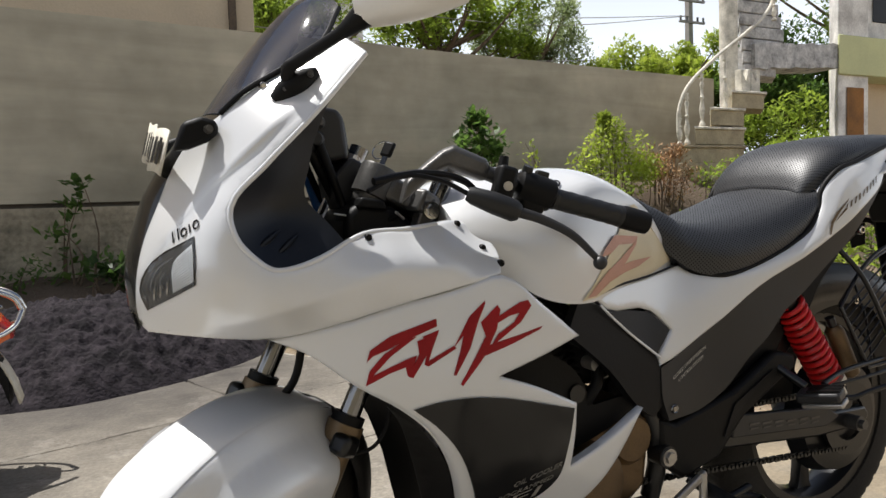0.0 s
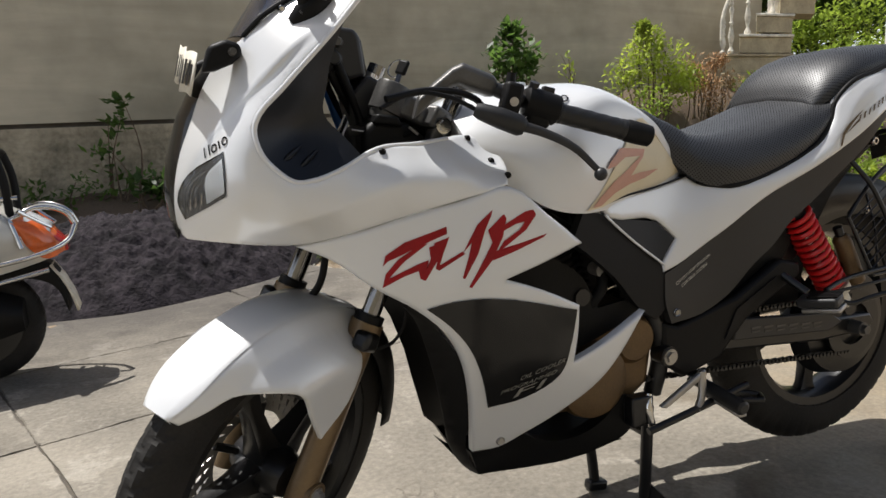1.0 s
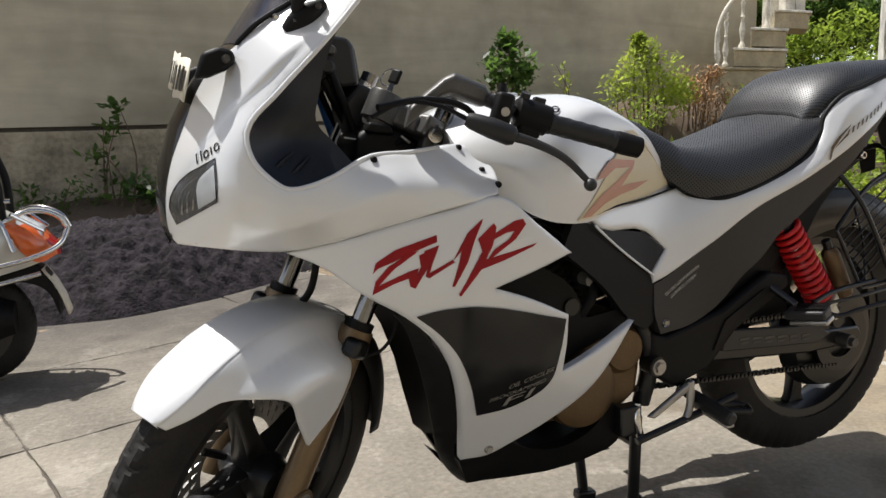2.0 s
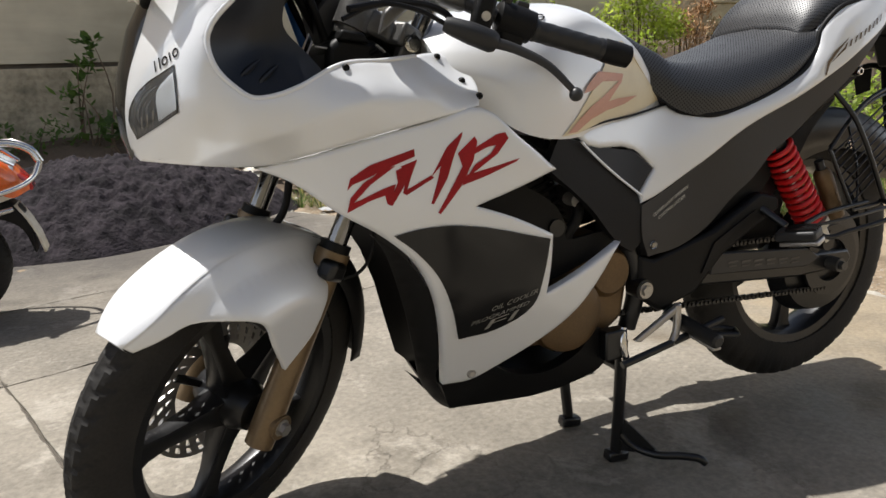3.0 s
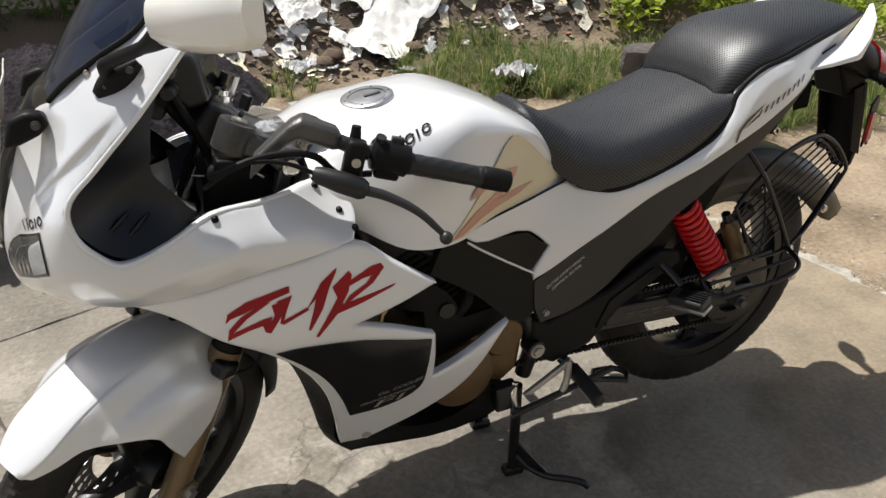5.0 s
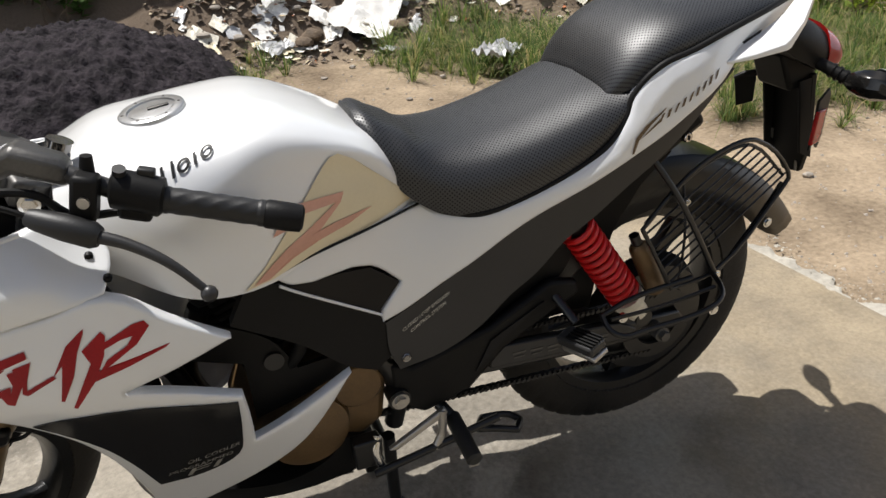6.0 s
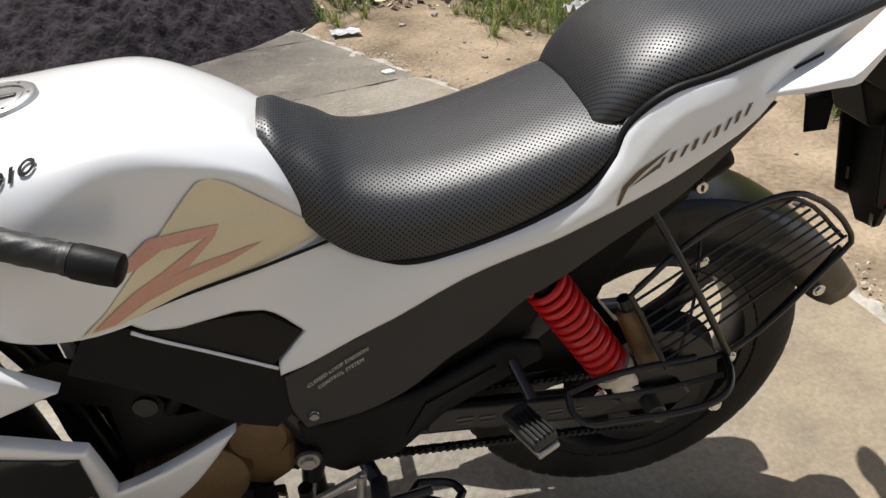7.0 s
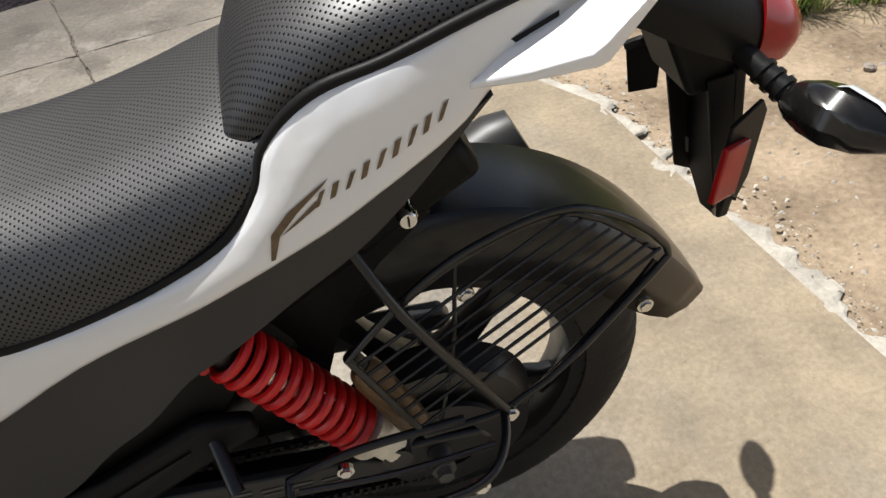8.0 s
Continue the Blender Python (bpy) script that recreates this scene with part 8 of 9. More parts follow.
def grass_patch(spots, tufts, seed, height):
    """Tufts of arching blades with bare earth between them."""
    r = random.Random(seed)
    g = Geo()
    for cx, cy, rad in spots:
        for _ in range(int(tufts * rad * rad)):
            a, d = r.uniform(0, 6.283), rad * math.sqrt(r.random())
            tx, ty, big = cx + d * math.cos(a), cy + d * math.sin(a), r.uniform(0.35, 1.0) ** 1.3
            for _ in range(int(18 + 44 * big)):
                b, o = r.uniform(0, 6.283), r.random()
                out = Vector((math.cos(b), math.sin(b), 0))
                p = Vector((tx, ty, 0)) + out * 0.045 * o * big
                p.z = bank(p.x, p.y) - 0.004
                h, bow = height * big * r.uniform(0.45, 1.25), r.uniform(0.3, 1.5) * (0.35 + o)
                w = Vector((-out.y, out.x, 0)) * r.uniform(0.0014, 0.0028)
                m = p + out * h * bow * 0.35 + Vector((0, 0, h * 0.62))
                q = p + out * h * bow * 0.75 + Vector((0, 0, h * (0.95 - 0.22 * bow)))
                t = p + out * h * bow * 1.15 + Vector((0, 0, h * (1.02 - 0.62 * bow)))
                g.put([p - w, p + w, m + w * 0.9, m - w * 0.9, q + w * 0.6, q - w * 0.6, t], [(0, 1, 2, 3), (3, 2, 4, 5), (5, 4, 6)])
    return g


bush("weed", [(3.3, 3.75, 0.30, 0.22), (3.7, 3.9, 0.42, 0.26), (4.1, 3.6, 0.30, 0.26), (4.5, 3.8, 0.42, 0.28), (4.9, 3.5, 0.32, 0.28), (4.4, 3.2, 0.18, 0.22), (5.3, 3.7, 0.45, 0.30), (5.0, 3.0, 0.16, 0.22), (3.4, 4.3, 0.72, 0.2)], 210, 0.095, LEAF_YELLOW, 26, "broad-leaved bright green weeds below the bank", 12, "weed", slim=0.55)
tagged(grass_patch([(1.65, 3.15, 0.45), (1.95, 2.95, 0.45), (2.3, 2.85, 0.45), (2.6, 3.1, 0.5), (1.5, 3.5, 0.4), (2.0, 3.5, 0.5), (2.9, 2.6, 0.4), (3.3, 2.3, 0.5), (3.8, 2.1, 0.5), (4.4, 2.4, 0.6), (3.0, 3.4, 0.4), (0.42, 3.55, 0.16), (0.35, 3.75, 0.18), (5.0, 1.9, 0.6), (2.6, 1.75, 0.25), (2.9, 1.55, 0.3), (3.5, 1.6, 0.4)], 150, 41, 0.25).ob("grass", GRASS, sharp=180),
       "sunlit green and straw grass tufts", "grass", kind="stuff")

# ---- litter on the bank ----
lit = random.Random(51)


def crumple(name, at, size, mat, label, category, seed, flat=0.25, turn=0.0, n=9, lie=0.0):
    """A creased sheet lying on the ground."""
    r = random.Random(seed)
    rows = []
    ca, sa = math.cos(turn), math.sin(turn)
    off = r.uniform(0, 50)
    for i in range(n):
        row = []
        for j in range(n):
            u, v = (i / (n - 1) - 0.5) * size[0], (j / (n - 1) - 0.5) * size[1]
            w = 0.10 * size[0]
            u += w * noise.noise((u * 6 + off, v * 6, 1))
            v += w * noise.noise((u * 6, v * 6 + off, 2))
            x, y = at[0] + u * ca - v * sa, at[1] + u * sa + v * ca
            h = flat * size[0] * (0.5 + 0.5 * noise.noise((u * 9 / max(size) + off, v * 9 / max(size), 3))) + 0.006
            h += flat * 0.4 * size[0] * abs(noise.noise((u * 22 / max(size), v * 22 / max(size) + off, 4)))
            if n > 16:
                # fold ridges of a sheet that was screwed up and spread out
                for freq, amp in ((5, 0.020), (11, 0.014), (23, 0.008)):
                    h += amp * size[0] * (1 - 2.4 * abs(noise.noise((u * freq / max(size) + off, v * freq / max(size), freq))))
            row.append((x, y, max(bank(x, y), -0.012) + h + lie))
        rows.append(row)
    o = Geo().grid(rows).ob(name, mat, sharp=20)
    return tagged(o, label, category)


crumple("paper_sheet", (1.36, 4.20), (0.62, 0.40), PAPER, "large white paper sheet lying on the bank", "paper", 1, 0.04, 0.75, 30, 0.045)
crumple("paper_sheet", (1.74, 4.42), (0.50, 0.42), PAPER, "creased white paper sheet lying on the bank", "paper", 2, 0.09, 0.4, 30, 0.045)
crumple("paper_sheet", (1.28, 4.66), (0.62, 0.42), PAPER, "white paper sheet higher on the bank", "paper", 3, 0.08, 0.9, 30, 0.045)
crumple("paper_sheet", (0.72, 4.45), (0.34, 0.26), PAPER, "torn white paper sheet on dark soil", "paper", 9, 0.14, 0.3, 30, 0.045)
crumple("sacking", (2.08, 4.45), (0.46, 0.44), RAG, "brown sacking crumpled on the bank", "sack", 4, 0.45, 0.3, 13)
crumple("black_rag", (1.22, 4.00), (0.18, 0.12), BLACK, "black rag on bare earth", "rag", 5, 0.35, 0.2)
crumple("plastic_bag", (1.78, 2.95), (0.26, 0.20), POLY, "crumpled clear plastic bag in the grass", "plastic bag", 6, 0.55, 0.5, 14, 0.05)
crumple("plastic_bag", (0.42, 3.22), (0.16, 0.10), POLY, "flat clear plastic scrap on the ground", "plastic bag", 7, 0.12, 0.2, 10)
crumple("cloth_scrap", (0.62, 4.02), (0.22, 0.10), POLY, "grey cloth scrap on the ground", "rag", 8, 0.25, 0.5, 10)
for k in range(110):
    x, y = lit.uniform(0.0, 3.0), lit.gauss(4.22, 0.30)
    if y < 3.72 or y > 4.95:
        continue
    s = lit.uniform(0.03, 0.15)
    crumple("paper_scrap", (x, y), (s, s * lit.uniform(0.5, 1)), lit.choice((PAPER, PAPER, CREAM, POLY, PLATEMAT)), "crumpled pale paper scrap on the bank", "paper", 100 + k, lit.uniform(0.08, 0.35), lit.uniform(0, 3), 7)["group"] = "litter on the bank"


frag = Geo()
for k in range(3000):
    x, y = lit.uniform(-0.2, 3.6), lit.gauss(4.3, 0.36)
    if y < 3.68 or y > 5.0:
        continue
    s, a = 0.006 + 0.036 * lit.random() ** 2.2, lit.uniform(0, 6.28)
    z = bank(x, y) + 0.004 + lit.random() * 0.012
    q = []
    for i in range(4):
        b, r = a + i * 1.57 + lit.uniform(-0.4, 0.4), s * lit.uniform(0.6, 1.2)
        q.append((x + r * math.cos(b), y + r * math.sin(b), z + lit.uniform(-0.3, 0.5) * s))
    frag.put(q + [(x, y, z + s * 0.45)], [(0, 1, 4), (1, 2, 4), (2, 3, 4), (3, 0, 4)])
tagged(frag.ob("litter_fragments", DEBRIS, sharp=20), "small mixed scraps and clods over the bank", "litter", kind="stuff")


def stone(name, at, size, mat, label, seed, group="", cat="stone"):
    """A rough stone: an uneven blob sitting a little into the ground."""
    r = random.Random(seed)
    o = Vector((r.uniform(0, 99), r.uniform(0, 99), 0))
    rows = []
    for i in range(1, 8):
        a = math.pi * i / 8
        row = []
        for j in range(10):
            b = 2 * math.pi * j / 10
            d = Vector((math.sin(a) * math.cos(b), math.sin(a) * math.sin(b), math.cos(a)))
            d *= 1 + 0.35 * noise.noise(d * 1.3 + o) + 0.12 * noise.noise(d * 4 + o)
            row.append((at[0] + d.x * size[0] / 2, at[1] + d.y * size[1] / 2, at[2] + size[2] * 0.30 + d.z * size[2] / 2))
        rows.append(row)
    return tagged(Geo().grid(rows, True, True).ob(name, mat, sharp=35), label, cat, group)


# squared dark stone and a log on the bank
g = Geo()
rows = []
for i in range(27):
    row = []
    for j in range(64):
        a = 2 * math.pi * (j + 0.5) / 64
        q = max(abs(math.cos(a)), abs(math.sin(a)))
        x, z = 0.30 * math.cos(a) / q, 0.155 * math.sin(a) / q
        y = (i / 26 - 0.5) * 0.30
        end = max(0.0, abs(i / 26 - 0.5) * 2 - 0.75) * 4
        k = 1 - 0.10 * end * end + 0.12 * noise.noise((x * 5, y * 5, z * 5)) + 0.10 * (abs(noise.noise((x * 13, y * 13, z * 13))) - 0.2) + 0.045 * noise.noise((x * 34, y * 34, z * 34)) + 0.02 * noise.noise((x * 80, y * 80, z * 80))
        u, v = x * k * 0.80, y * (1 + 0.10 * noise.noise((x * 7, z * 7, 9)))
        row.append((2.545 + u * 0.674 + v * 0.739, 2.41 - u * 0.739 + v * 0.674, 0.145 + z * k + 0.012 * x / 0.3))
    rows.append(row)
tagged(g.grid(rows, True, True).ob("stone_block", DARKSTONE, sharp=28), "squared dark stone block with pitted faces", "stone")
tagged(Geo().tube([(3.1, 4.35, 0.62), (3.3, 4.3, 0.66), (3.65, 4.22, 0.66)], lambda q: 0.07 - 0.015 * q, 12).ob("log", BARK), "short rotten log on the bank", "log")
stone("stone", (0.575, 2.51, 0.0), (0.062, 0.042, 0.022), PAPER, "pale flat stone on the concrete", 71, "loose stones")
for k in range(70):
    x, y = lit.uniform(0.3, 3.2), lit.uniform(0.2, 3.9)
    if x < 1.7 and y < 1.3 or x + 0.65 * y < 2.3 and y < 3.3:
        continue
    s = lit.uniform(0.012, 0.05)
    stone("stone", (x, y, max(bank(x, y), -0.02)), (s, s * lit.uniform(0.6, 1), s * lit.uniform(0.4, 0.7)), STONE, "small rough stone on bare earth", 200 + k, "loose stones")
for k in range(60):
    x, y = lit.uniform(0.0, 4.0), lit.gauss(4.2, 0.35)
    if y < 3.7:
        continue
    s = lit.uniform(0.05, 0.17)
    stone("rubble_piece", (x, y, bank(x, y)), (s, s * lit.uniform(0.6, 1), s * lit.uniform(0.3, 0.6)), lit.choice((STONE, DARKSTONE, BARK, STONE)), "broken rubble piece on the bank", 300 + k, "rubble on the bank", "rubble")
pebbles = Geo()
for k in range(2600):
    x, y = lit.uniform(0.6, 4.2), lit.uniform(-1.2, 4.2)
    if x + 0.1 * y < 1.75 and y < 1.2 or x + 0.65 * y < 2.35 and y >= 1.2:
        continue
    s = lit.uniform(0.003, 0.011)
    z = bank(x, y)
    pebbles.put([(x + s * lit.uniform(0.6, 1.2), y, z), (x, y + s * lit.uniform(0.6, 1.2), z), (x - s * lit.uniform(0.6, 1.2), y, z), (x, y - s * lit.uniform(0.6, 1.2), z), (x + s * 0.2, y, z + s * 0.8)], [(0, 1, 4), (1, 2, 4), (2, 3, 4), (3, 0, 4)])
tagged(pebbles.ob("grit", STONE, sharp=20), "scattered grit on bare earth", "grit", kind="stuff")

# ---- spiral staircase by the wall ----
stair = thing("staircase", "old cement spiral staircase with white turned balusters", "staircase")
STEPS = [(5.106, 1.458), (5.302, 1.666), (5.537, 1.886), (5.875, 2.089)]


def oblong(x0, x1, z0, z1, y0=4.90, y1=5.30):
    """A block whose ends run back with the turn of the stair."""
    g, s = Geo(), 1.03 * (y1 - y0)
    q = [(x0, y0), (x1, y0), (x1 + s, y1), (x0 + s, y1)]
    return g.put([(x, y, z0) for x, y in q] + [(x, y, z1) for x, y in q], [(3, 2, 1, 0), (4, 5, 6, 7), (0, 1, 5, 4), (1, 2, 6, 5), (2, 3, 7, 6), (3, 0, 4, 7)])


for k, (x, z) in enumerate(STEPS):
    oblong(x + 0.02, 6.08 if k < 3 else 6.42, z - 0.20, z - 0.03).ob("riser", STAIRCEM, stair, bevel=0.006)
    oblong(x - 0.02, 6.09 if k < 3 else 6.44, z - 0.03, z, 4.87, 5.32).ob("step", OLDPAINT if k > 0 else STAIRCEM, stair, bevel=0.008)
oblong(5.07, 6.07, 0.3, 1.26).ob("stair_base", STAIRCEM, stair, "stained cement stair base", bevel=0.01)
oblong(5.92, 6.12, 0.3, 1.86, 4.93, 5.33).ob("stair_pier", STAIRCEM, stair, "plastered pier under the stair", bevel=0.012)
rows = [[(6.20 + 0.105 * math.cos(a), 5.22 + 0.105 * math.sin(a), z) for a in [2 * math.pi * j / 28 for j in range(28)]] for z in (1.9, 2.4, 2.9, 3.5, 4.6)]
Geo().grid(rows, True, True).ob("newel_column", OLDPAINT, stair, "round whitewashed newel column")
for k in range(7):
    z = 2.38 + 0.155 * k
    oblong(6.62 - 0.02 * k, 7.34 - 0.05 * abs(k - 3), z, z + 0.145, 5.36, 5.75).ob("step", ROUGHCEM, stair, bevel=0.012)


def baluster(x, y, z, h=0.50):
    f = h / 0.50
    prof = [(0.022, 0), (0.034, 0.01 * f), (0.036, 0.03 * f), (0.020, 0.05 * f), (0.014, 0.07 * f), (0.024, 0.11 * f), (0.033, 0.16 * f), (0.022, 0.22 * f), (0.014, 0.26 * f), (0.026, 0.28 * f), (0.014, 0.30 * f), (0.016, 0.36 * f), (0.027, 0.40 * f), (0.014, 0.43 * f), (0.026, 0.45 * f), (0.016, 0.47 * f), (0.022, h)]
    m = Matrix.Translation((x, y, z)) @ Matrix.Rotation(radians(90), 4, "X")
    Geo().lathe(prof, m, 14).ob("baluster", OLDPAINT, stair, "white turned baluster")


for x, z, h in ((5.14, 1.46, 0.36), (5.25, 1.46, 0.58), (5.48, 1.666, 0.60), (5.84, 1.886, 0.62), (6.66, 2.95, 0.32)):
    baluster(x, 4.95, z, h)
Geo().tube([(5.12, 4.95, 1.60), (5.13, 4.95, 1.84), (5.24, 4.95, 2.08), (5.64, 4.95, 2.42), (6.18, 4.95, 2.77), (6.56, 4.98, 3.04), (6.70, 5.0, 3.22), (6.76, 5.05, 3.55)], 0.020, 12).ob("handrail", OLDPAINT, stair, "white rounded handrail")
for x in (6.12, 6.28):
    Geo().prism([(x, 2.10), (x + 0.15, 2.10), (x + 0.15, 2.36), (x + 0.11, 2.36), (x + 0.08, 2.22), (x + 0.03, 2.30), (x, 2.36)], 4.96, 5.06).ob("balustrade_block", OLDPAINT, stair, bevel=0.008)
g = Geo()
rows = []
for k in range(25):
    x = 6.75 + 1.60 * k / 24
    zb, th = 2.46 + 0.09 * k / 24, 0.31
    rows.append([(x, 5.30 + 0.02 * noise.noise((x * 9, 1, 0)), zb + 0.03 * noise.noise((x * 7, 2, 0))), (x, 5.30 + 0.02 * noise.noise((x * 9, 4, 0)), zb + th + 0.03 * noise.noise((x * 7, 3, 0))), (x, 5.75, zb + th), (x, 5.75, zb)])
g.grid(rows, True, True).ob("landing_beam", ROUGHCEM, stair, "rough grey landing slab", sharp=40)

# house at the right of the stairs
house = thing("house", "house corner with pale green band and rust-stained door", "house")
oblong(8.34, 8.98, -0.05, 4.6, 5.32, 5.82).ob("corner_column", WHITEWASH, house, "old whitewashed corner column", bevel=0.02)
oblong(8.29, 12.0, 2.46, 2.99, 5.27, 5.87).ob("beam", LIMEGREEN, house, "pale green painted beam", bevel=0.015)
oblong(8.95, 12.0, 2.98, 4.8, 5.55, 5.85).ob("upper_wall", WHITEWASH, house, bevel=0.01)
oblong(8.9, 12.0, -0.05, 2.47, 5.72, 5.82).ob("lower_wall", BEIGE, house)
oblong(8.50, 8.86, 1.0, 2.30, 5.30, 5.33).ob("rusty_door", material("rusty_sheet", (0.24, 0.11, 0.03), 0.8, 0.2, vary=0.5, scale=3, grain=40, bump=0.2), house, "rust-stained sheet door", bevel=0.006)
oblong(9.4, 10.3, 3.3, 4.1, 5.53, 5.57).ob("window", INK, house, "dark window opening", bevel=0.006)

# utility pole with cross arms and wires
pole = thing("utility_pole", "concrete utility pole with cross arms and wires", "utility pole")
rows = [[(12.35 + r * sx, 12 + r * sy, z) for sx, sy in ((-1, -1), (1, -1), (1, 1), (-1, 1))] for z, r in ((0, 0.085), (7.5, 0.055))]
Geo().grid(rows, True, True).ob("post", POLEMAT, pole)
for z in (5.05, 5.55):
    Geo().box((12.35, 11.9, z), (0.8, 0.05, 0.05)).ob("cross_arm", POLEMAT, pole)
    for x in (-0.36, -0.16, 0.18, 0.36):
        Geo().rod((12.35 + x, 11.9, z + 0.03), (12.35 + x, 11.9, z + 0.13), 0.025, 8).ob("insulator", CLAMP, pole)
for k, (z0, z1, x1) in enumerate(((5.2, 4.0, 1.5), (5.2, 4.3, 0.5), (4.3, 3.55, 1.0))):
    Geo().tube([(12.35, 11.9, z0), ((12.35 + x1) / 2, 10.6, (z0 + z1) / 2 - 0.35), (x1, 9.4, z1)], 0.008, 6).ob("wire", POLEMAT, pole)

# ---- parked scooter, tail towards the bike ----
sc = thing("scooter", "silver-white parked scooter with chrome tail guard", "scooter")
SX, SY = -1.36, 1.78
w = new("scooter_wheel")
w.parent = sc
for cx in (SX, SX - 1.23):
    tyre(0.215, 0.10, 0.07, "tyre", w, Matrix.Translation((cx, SY, 0.215)), 1)
    Geo().lathe([(0.001, -0.045), (0.06, -0.045), (0.10, -0.035), (0.148, -0.040), (0.152, -0.02), (0.152, 0.02), (0.148, 0.040), (0.10, 0.035), (0.001, 0.045)], Matrix.Translation((cx, SY, 0.215)), 32).ob("rim", STEEL_BLACK, w)
BODY = [(-2.05, [(0, 0.62), (-0.10, 0.60), (-0.13, 0.52), (-0.12, 0.40)]), (-1.80, [(0, 0.70), (-0.13, 0.68), (-0.18, 0.58), (-0.17, 0.38)]), (-1.50, [(0, 0.69), (-0.14, 0.67), (-0.205, 0.56), (-0.19, 0.38)]),
        (-1.28, [(0, 0.66), (-0.13, 0.645), (-0.190, 0.55), (-0.17, 0.41)]), (-1.14, [(0, 0.585), (-0.08, 0.575), (-0.115, 0.53), (-0.10, 0.435)]), (-1.08, [(0, 0.50), (-0.04, 0.495), (-0.06, 0.475), (-0.05, 0.45)])]
at = Matrix.Translation((0, SY, 0))
loft(BODY).move(at).ob("body", SCOOTER, sc, "silver-white rear body", sharp=60)
loft([(-2.10, [(0, 0.74), (-0.10, 0.735), (-0.13, 0.70), (-0.12, 0.64)]), (-1.75, [(0, 0.78), (-0.12, 0.775), (-0.155, 0.735), (-0.15, 0.68)]), (-1.40, [(0, 0.80), (-0.115, 0.795), (-0.15, 0.745), (-0.14, 0.68)]), (-1.27, [(0, 0.77), (-0.08, 0.765), (-0.11, 0.73), (-0.10, 0.67)])]).move(at).ob("seat", SEAT, sc, "black scooter seat", sharp=60)
loft([(-1.195, [(0, 0.612), (-0.095, 0.606), (-0.142, 0.592), (-0.136, 0.574)]), (-1.150, [(0, 0.606), (-0.090, 0.597), (-0.138, 0.560), (-0.130, 0.492)]), (-1.105, [(0, 0.580), (-0.080, 0.570), (-0.122, 0.525), (-0.110, 0.450)]), (-1.045, [(0, 0.505), (-0.045, 0.500), (-0.070, 0.485), (-0.060, 0.468)])]).move(at).ob("tail_lamp", LAMP_AMBER, sc, "orange and red tail lamp", sharp=60)
loft([(-1.160, [(0, 0.618), (-0.085, 0.611), (-0.112, 0.596), (-0.108, 0.585)]), (-1.085, [(0, 0.572), (-0.060, 0.564), (-0.085, 0.545), (-0.080, 0.535)])]).move(at).ob("lamp_top", CLEAR, sc, "clear upper lamp lens", sharp=60)
loft([(-1.075, [(0, 0.545), (-0.060, 0.538), (-0.088, 0.518), (-0.082, 0.470)]), (-1.038, [(0, 0.502), (-0.040, 0.498), (-0.060, 0.486), (-0.052, 0.466)])]).move(at).ob("stop_lamp", LAMP_RED, sc, "red stop lamp end", sharp=60)
Geo().tube([(-1.75, SY - 0.19, 0.350), (-1.45, SY - 0.20, 0.366), (-1.28, SY - 0.18, 0.384), (-1.10, SY - 0.13, 0.412)], 0.009, 10).ob("side_bar", CHROME, sc, "chrome bar along the lower body")
for s in (-1, 1):
    Geo().tube([(-1.46, SY + 0.215 * s, 0.44), (-1.25, SY + 0.205 * s, 0.455), (-1.12, SY + 0.16 * s, 0.475), (-1.03, SY + 0.10 * s, 0.51), (-1.005, SY + 0.05 * s, 0.56), (-1.03, SY + 0.05 * s, 0.605), (-1.12, SY + 0.09 * s, 0.635), (-1.20, SY + 0.13 * s, 0.60), (-1.17, SY + 0.16 * s, 0.50)], 0.009, 10).ob("tail_guard", CHROME, sc, "chrome tail guard")
    Geo().tube([(-1.17, SY + 0.14 * s, 0.63), (-1.08, SY + 0.09 * s, 0.56)], 0.007, 8).ob("guard_bar", CHROME, sc)
Geo().tube([(-1.20, SY - 0.10, 0.61), (-1.205, SY - 0.105, 0.75), (-1.225, SY - 0.09, 0.83), (-1.235, SY, 0.845), (-1.225, SY + 0.09, 0.83), (-1.205, SY + 0.105, 0.75), (-1.20, SY + 0.10, 0.61)], 0.014, 12).ob("grab_handle", BLACK, sc, "black grab handle")
Geo().tube([(-1.40, SY - 0.12, 0.675), (-1.25, SY - 0.11, 0.675), (-1.17, SY - 0.10, 0.675)], 0.008, 8).ob("carrier_bar", CHROME, sc)
rows = [[(x, SY + y, z) for y in (-0.06, -0.03, 0, 0.03, 0.06)] for x, z in ((-1.105, 0.415), (-1.072, 0.36), (-1.048, 0.30), (-1.032, 0.235))]
o = Geo().grid(rows).ob("mud_flap", PLATEMAT, sc, "dirty cream mud flap")
mm = o.modifiers.new("thickness", "SOLIDIFY")
mm.thickness = 0.008
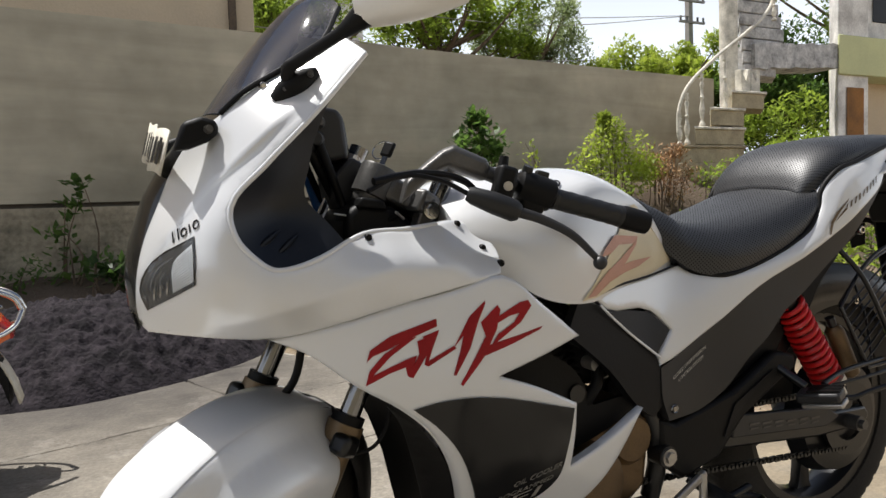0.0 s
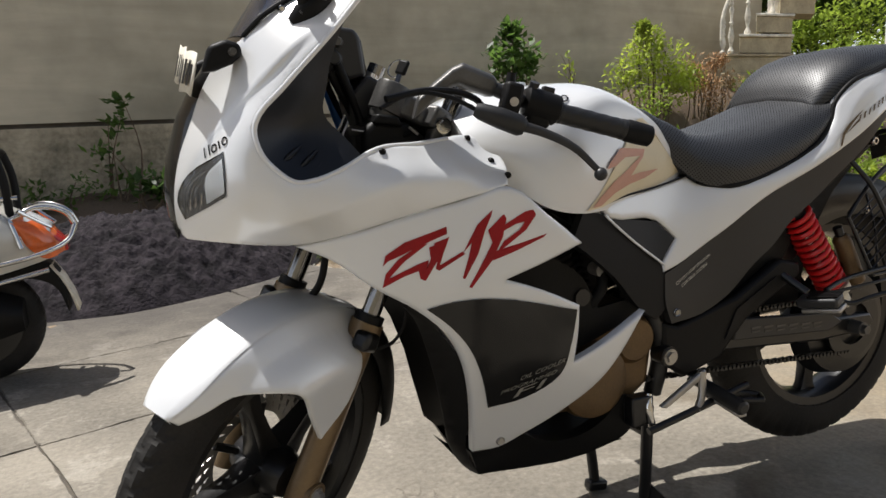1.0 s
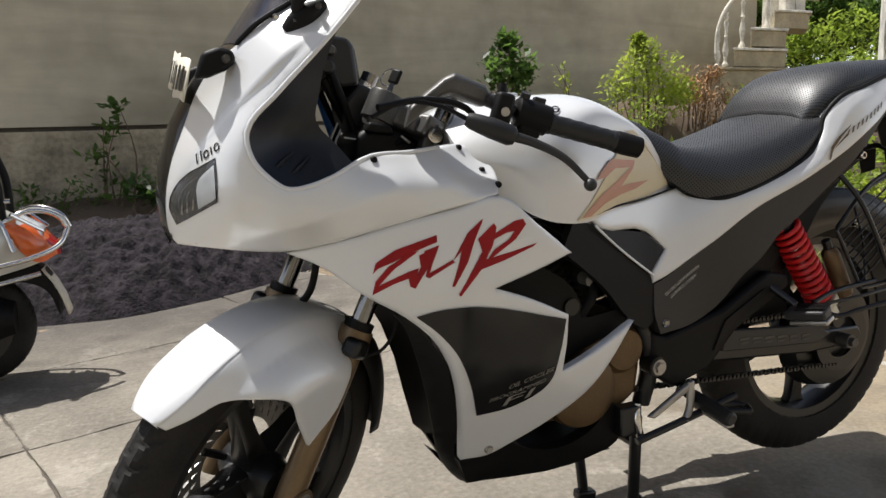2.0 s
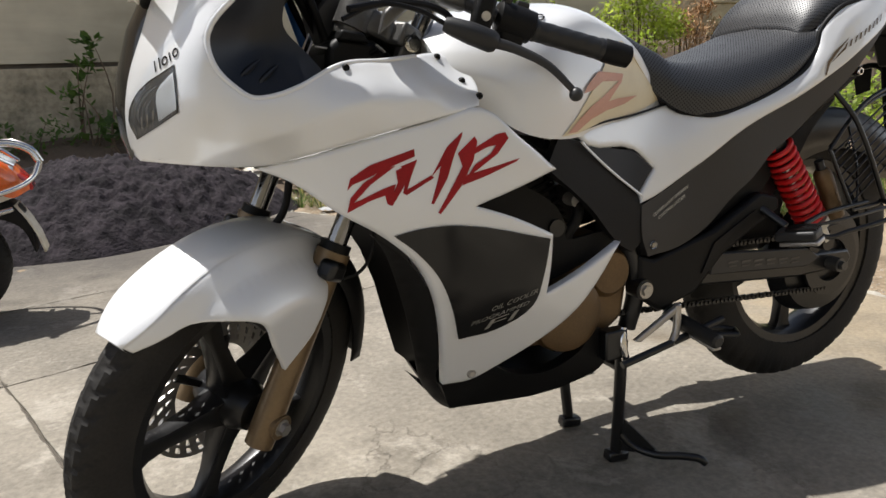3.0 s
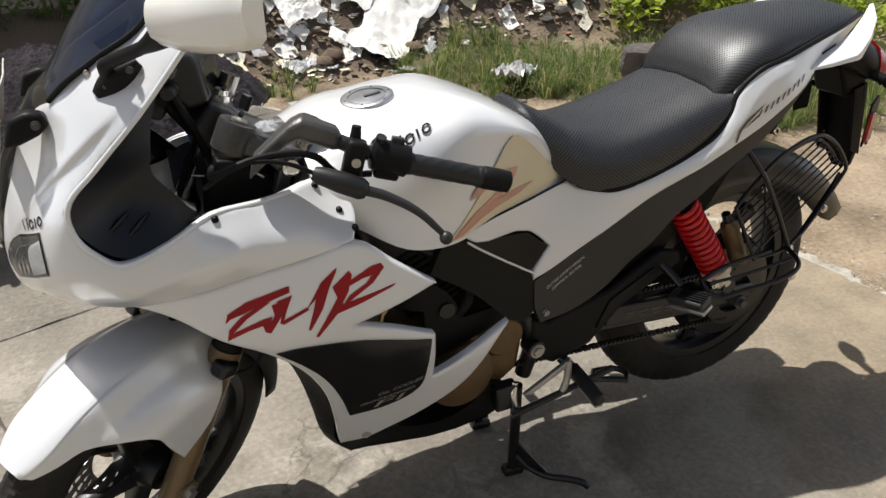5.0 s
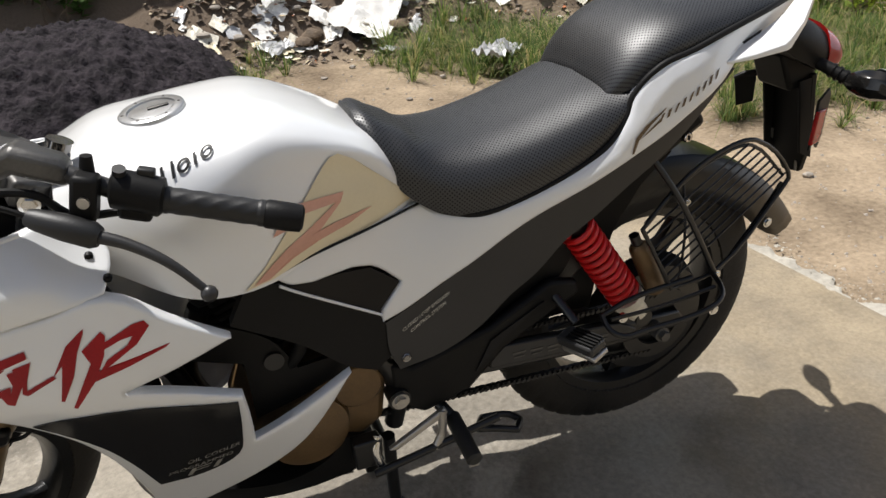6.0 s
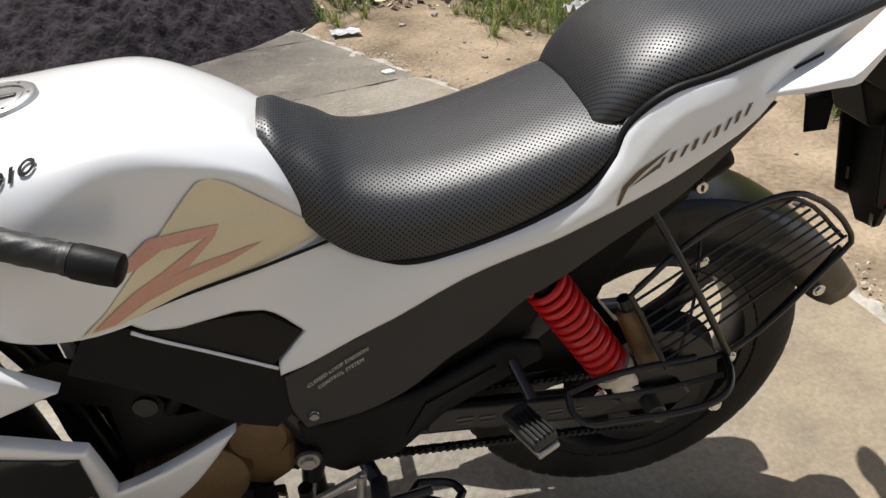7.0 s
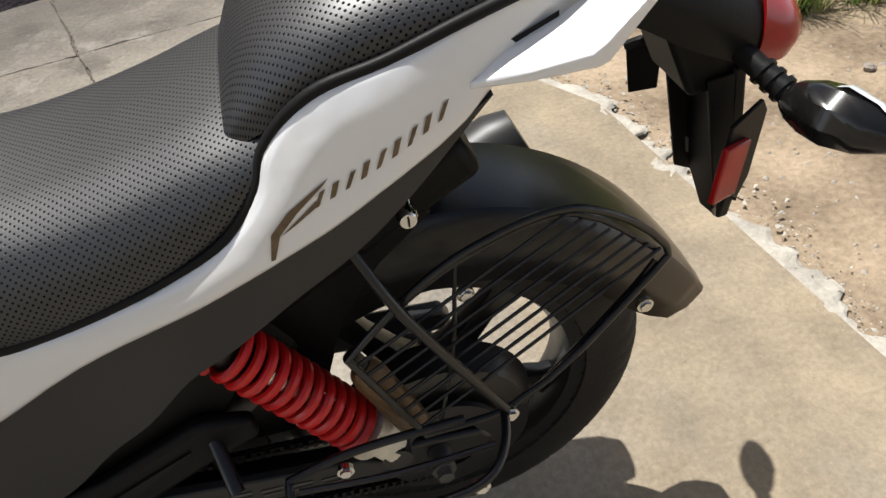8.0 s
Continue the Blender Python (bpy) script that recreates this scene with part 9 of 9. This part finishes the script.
loft([(-1.62, [(0, 0.40), (-0.05, 0.40), (-0.06, 0.36), (-0.06, 0.30)]), (-1.20, [(0, 0.46), (-0.06, 0.455), (-0.07, 0.42), (-0.07, 0.38)]), (-1.10, [(0, 0.42), (-0.05, 0.415), (-0.06, 0.40), (-0.06, 0.34)]), (-1.058, [(0, 0.34), (-0.055, 0.335), (-0.066, 0.31), (-0.066, 0.235)])]).move(at).ob("inner_mudguard", BLACK, sc)
loft([(-1.62, [(0, 0.32), (-0.10, 0.32), (-0.15, 0.27), (-0.13, 0.20)]), (-1.30, [(0, 0.34), (-0.10, 0.34), (-0.165, 0.28), (-0.14, 0.18)]), (-1.20, [(0, 0.30), (-0.09, 0.30), (-0.14, 0.26), (-0.12, 0.20)])]).move(at).ob("engine_cover", BLACK, sc, sharp=60)
Geo().lathe([(0.001, -0.012), (0.010, -0.012), (0.018, -0.006), (0.020, 0.0), (0.020, 0.02)], Matrix.Translation((-1.275, SY - 0.186, 0.545)), 20).ob("side_cap", CLAMP, sc)
loft([(-2.50, [(0, 0.30), (-0.14, 0.30), (-0.17, 0.26), (-0.16, 0.20)]), (-2.0, [(0, 0.30), (-0.16, 0.30), (-0.18, 0.26), (-0.17, 0.20)])]).move(at).ob("floorboard", SCOOTER, sc)
loft([(-2.62, [(0, 0.98), (-0.10, 0.96), (-0.19, 0.70), (-0.15, 0.32)]), (-2.50, [(0, 0.95), (-0.12, 0.93), (-0.21, 0.70), (-0.17, 0.30)])]).move(at).ob("leg_shield", SCOOTER, sc)
Geo().tube([(-2.48, SY - 0.34, 1.02), (-2.52, SY - 0.12, 1.03), (-2.54, SY, 1.02), (-2.52, SY + 0.12, 1.03), (-2.48, SY + 0.34, 1.02)], 0.016, 12).ob("scooter_handlebar", BLACK, sc)
Geo().rod((-2.59, SY, 0.215), (-2.53, SY, 0.95), 0.03, 12).ob("steering_column", CLAMP, sc)
Geo().tube([(SX + 0.02, SY - 0.10, 0.22), (SX - 0.06, SY - 0.13, 0.10), (SX - 0.12, SY - 0.16, 0.012)], 0.010, 10).ob("side_stand", CLAMP, sc)
sc.location.x = -0.035
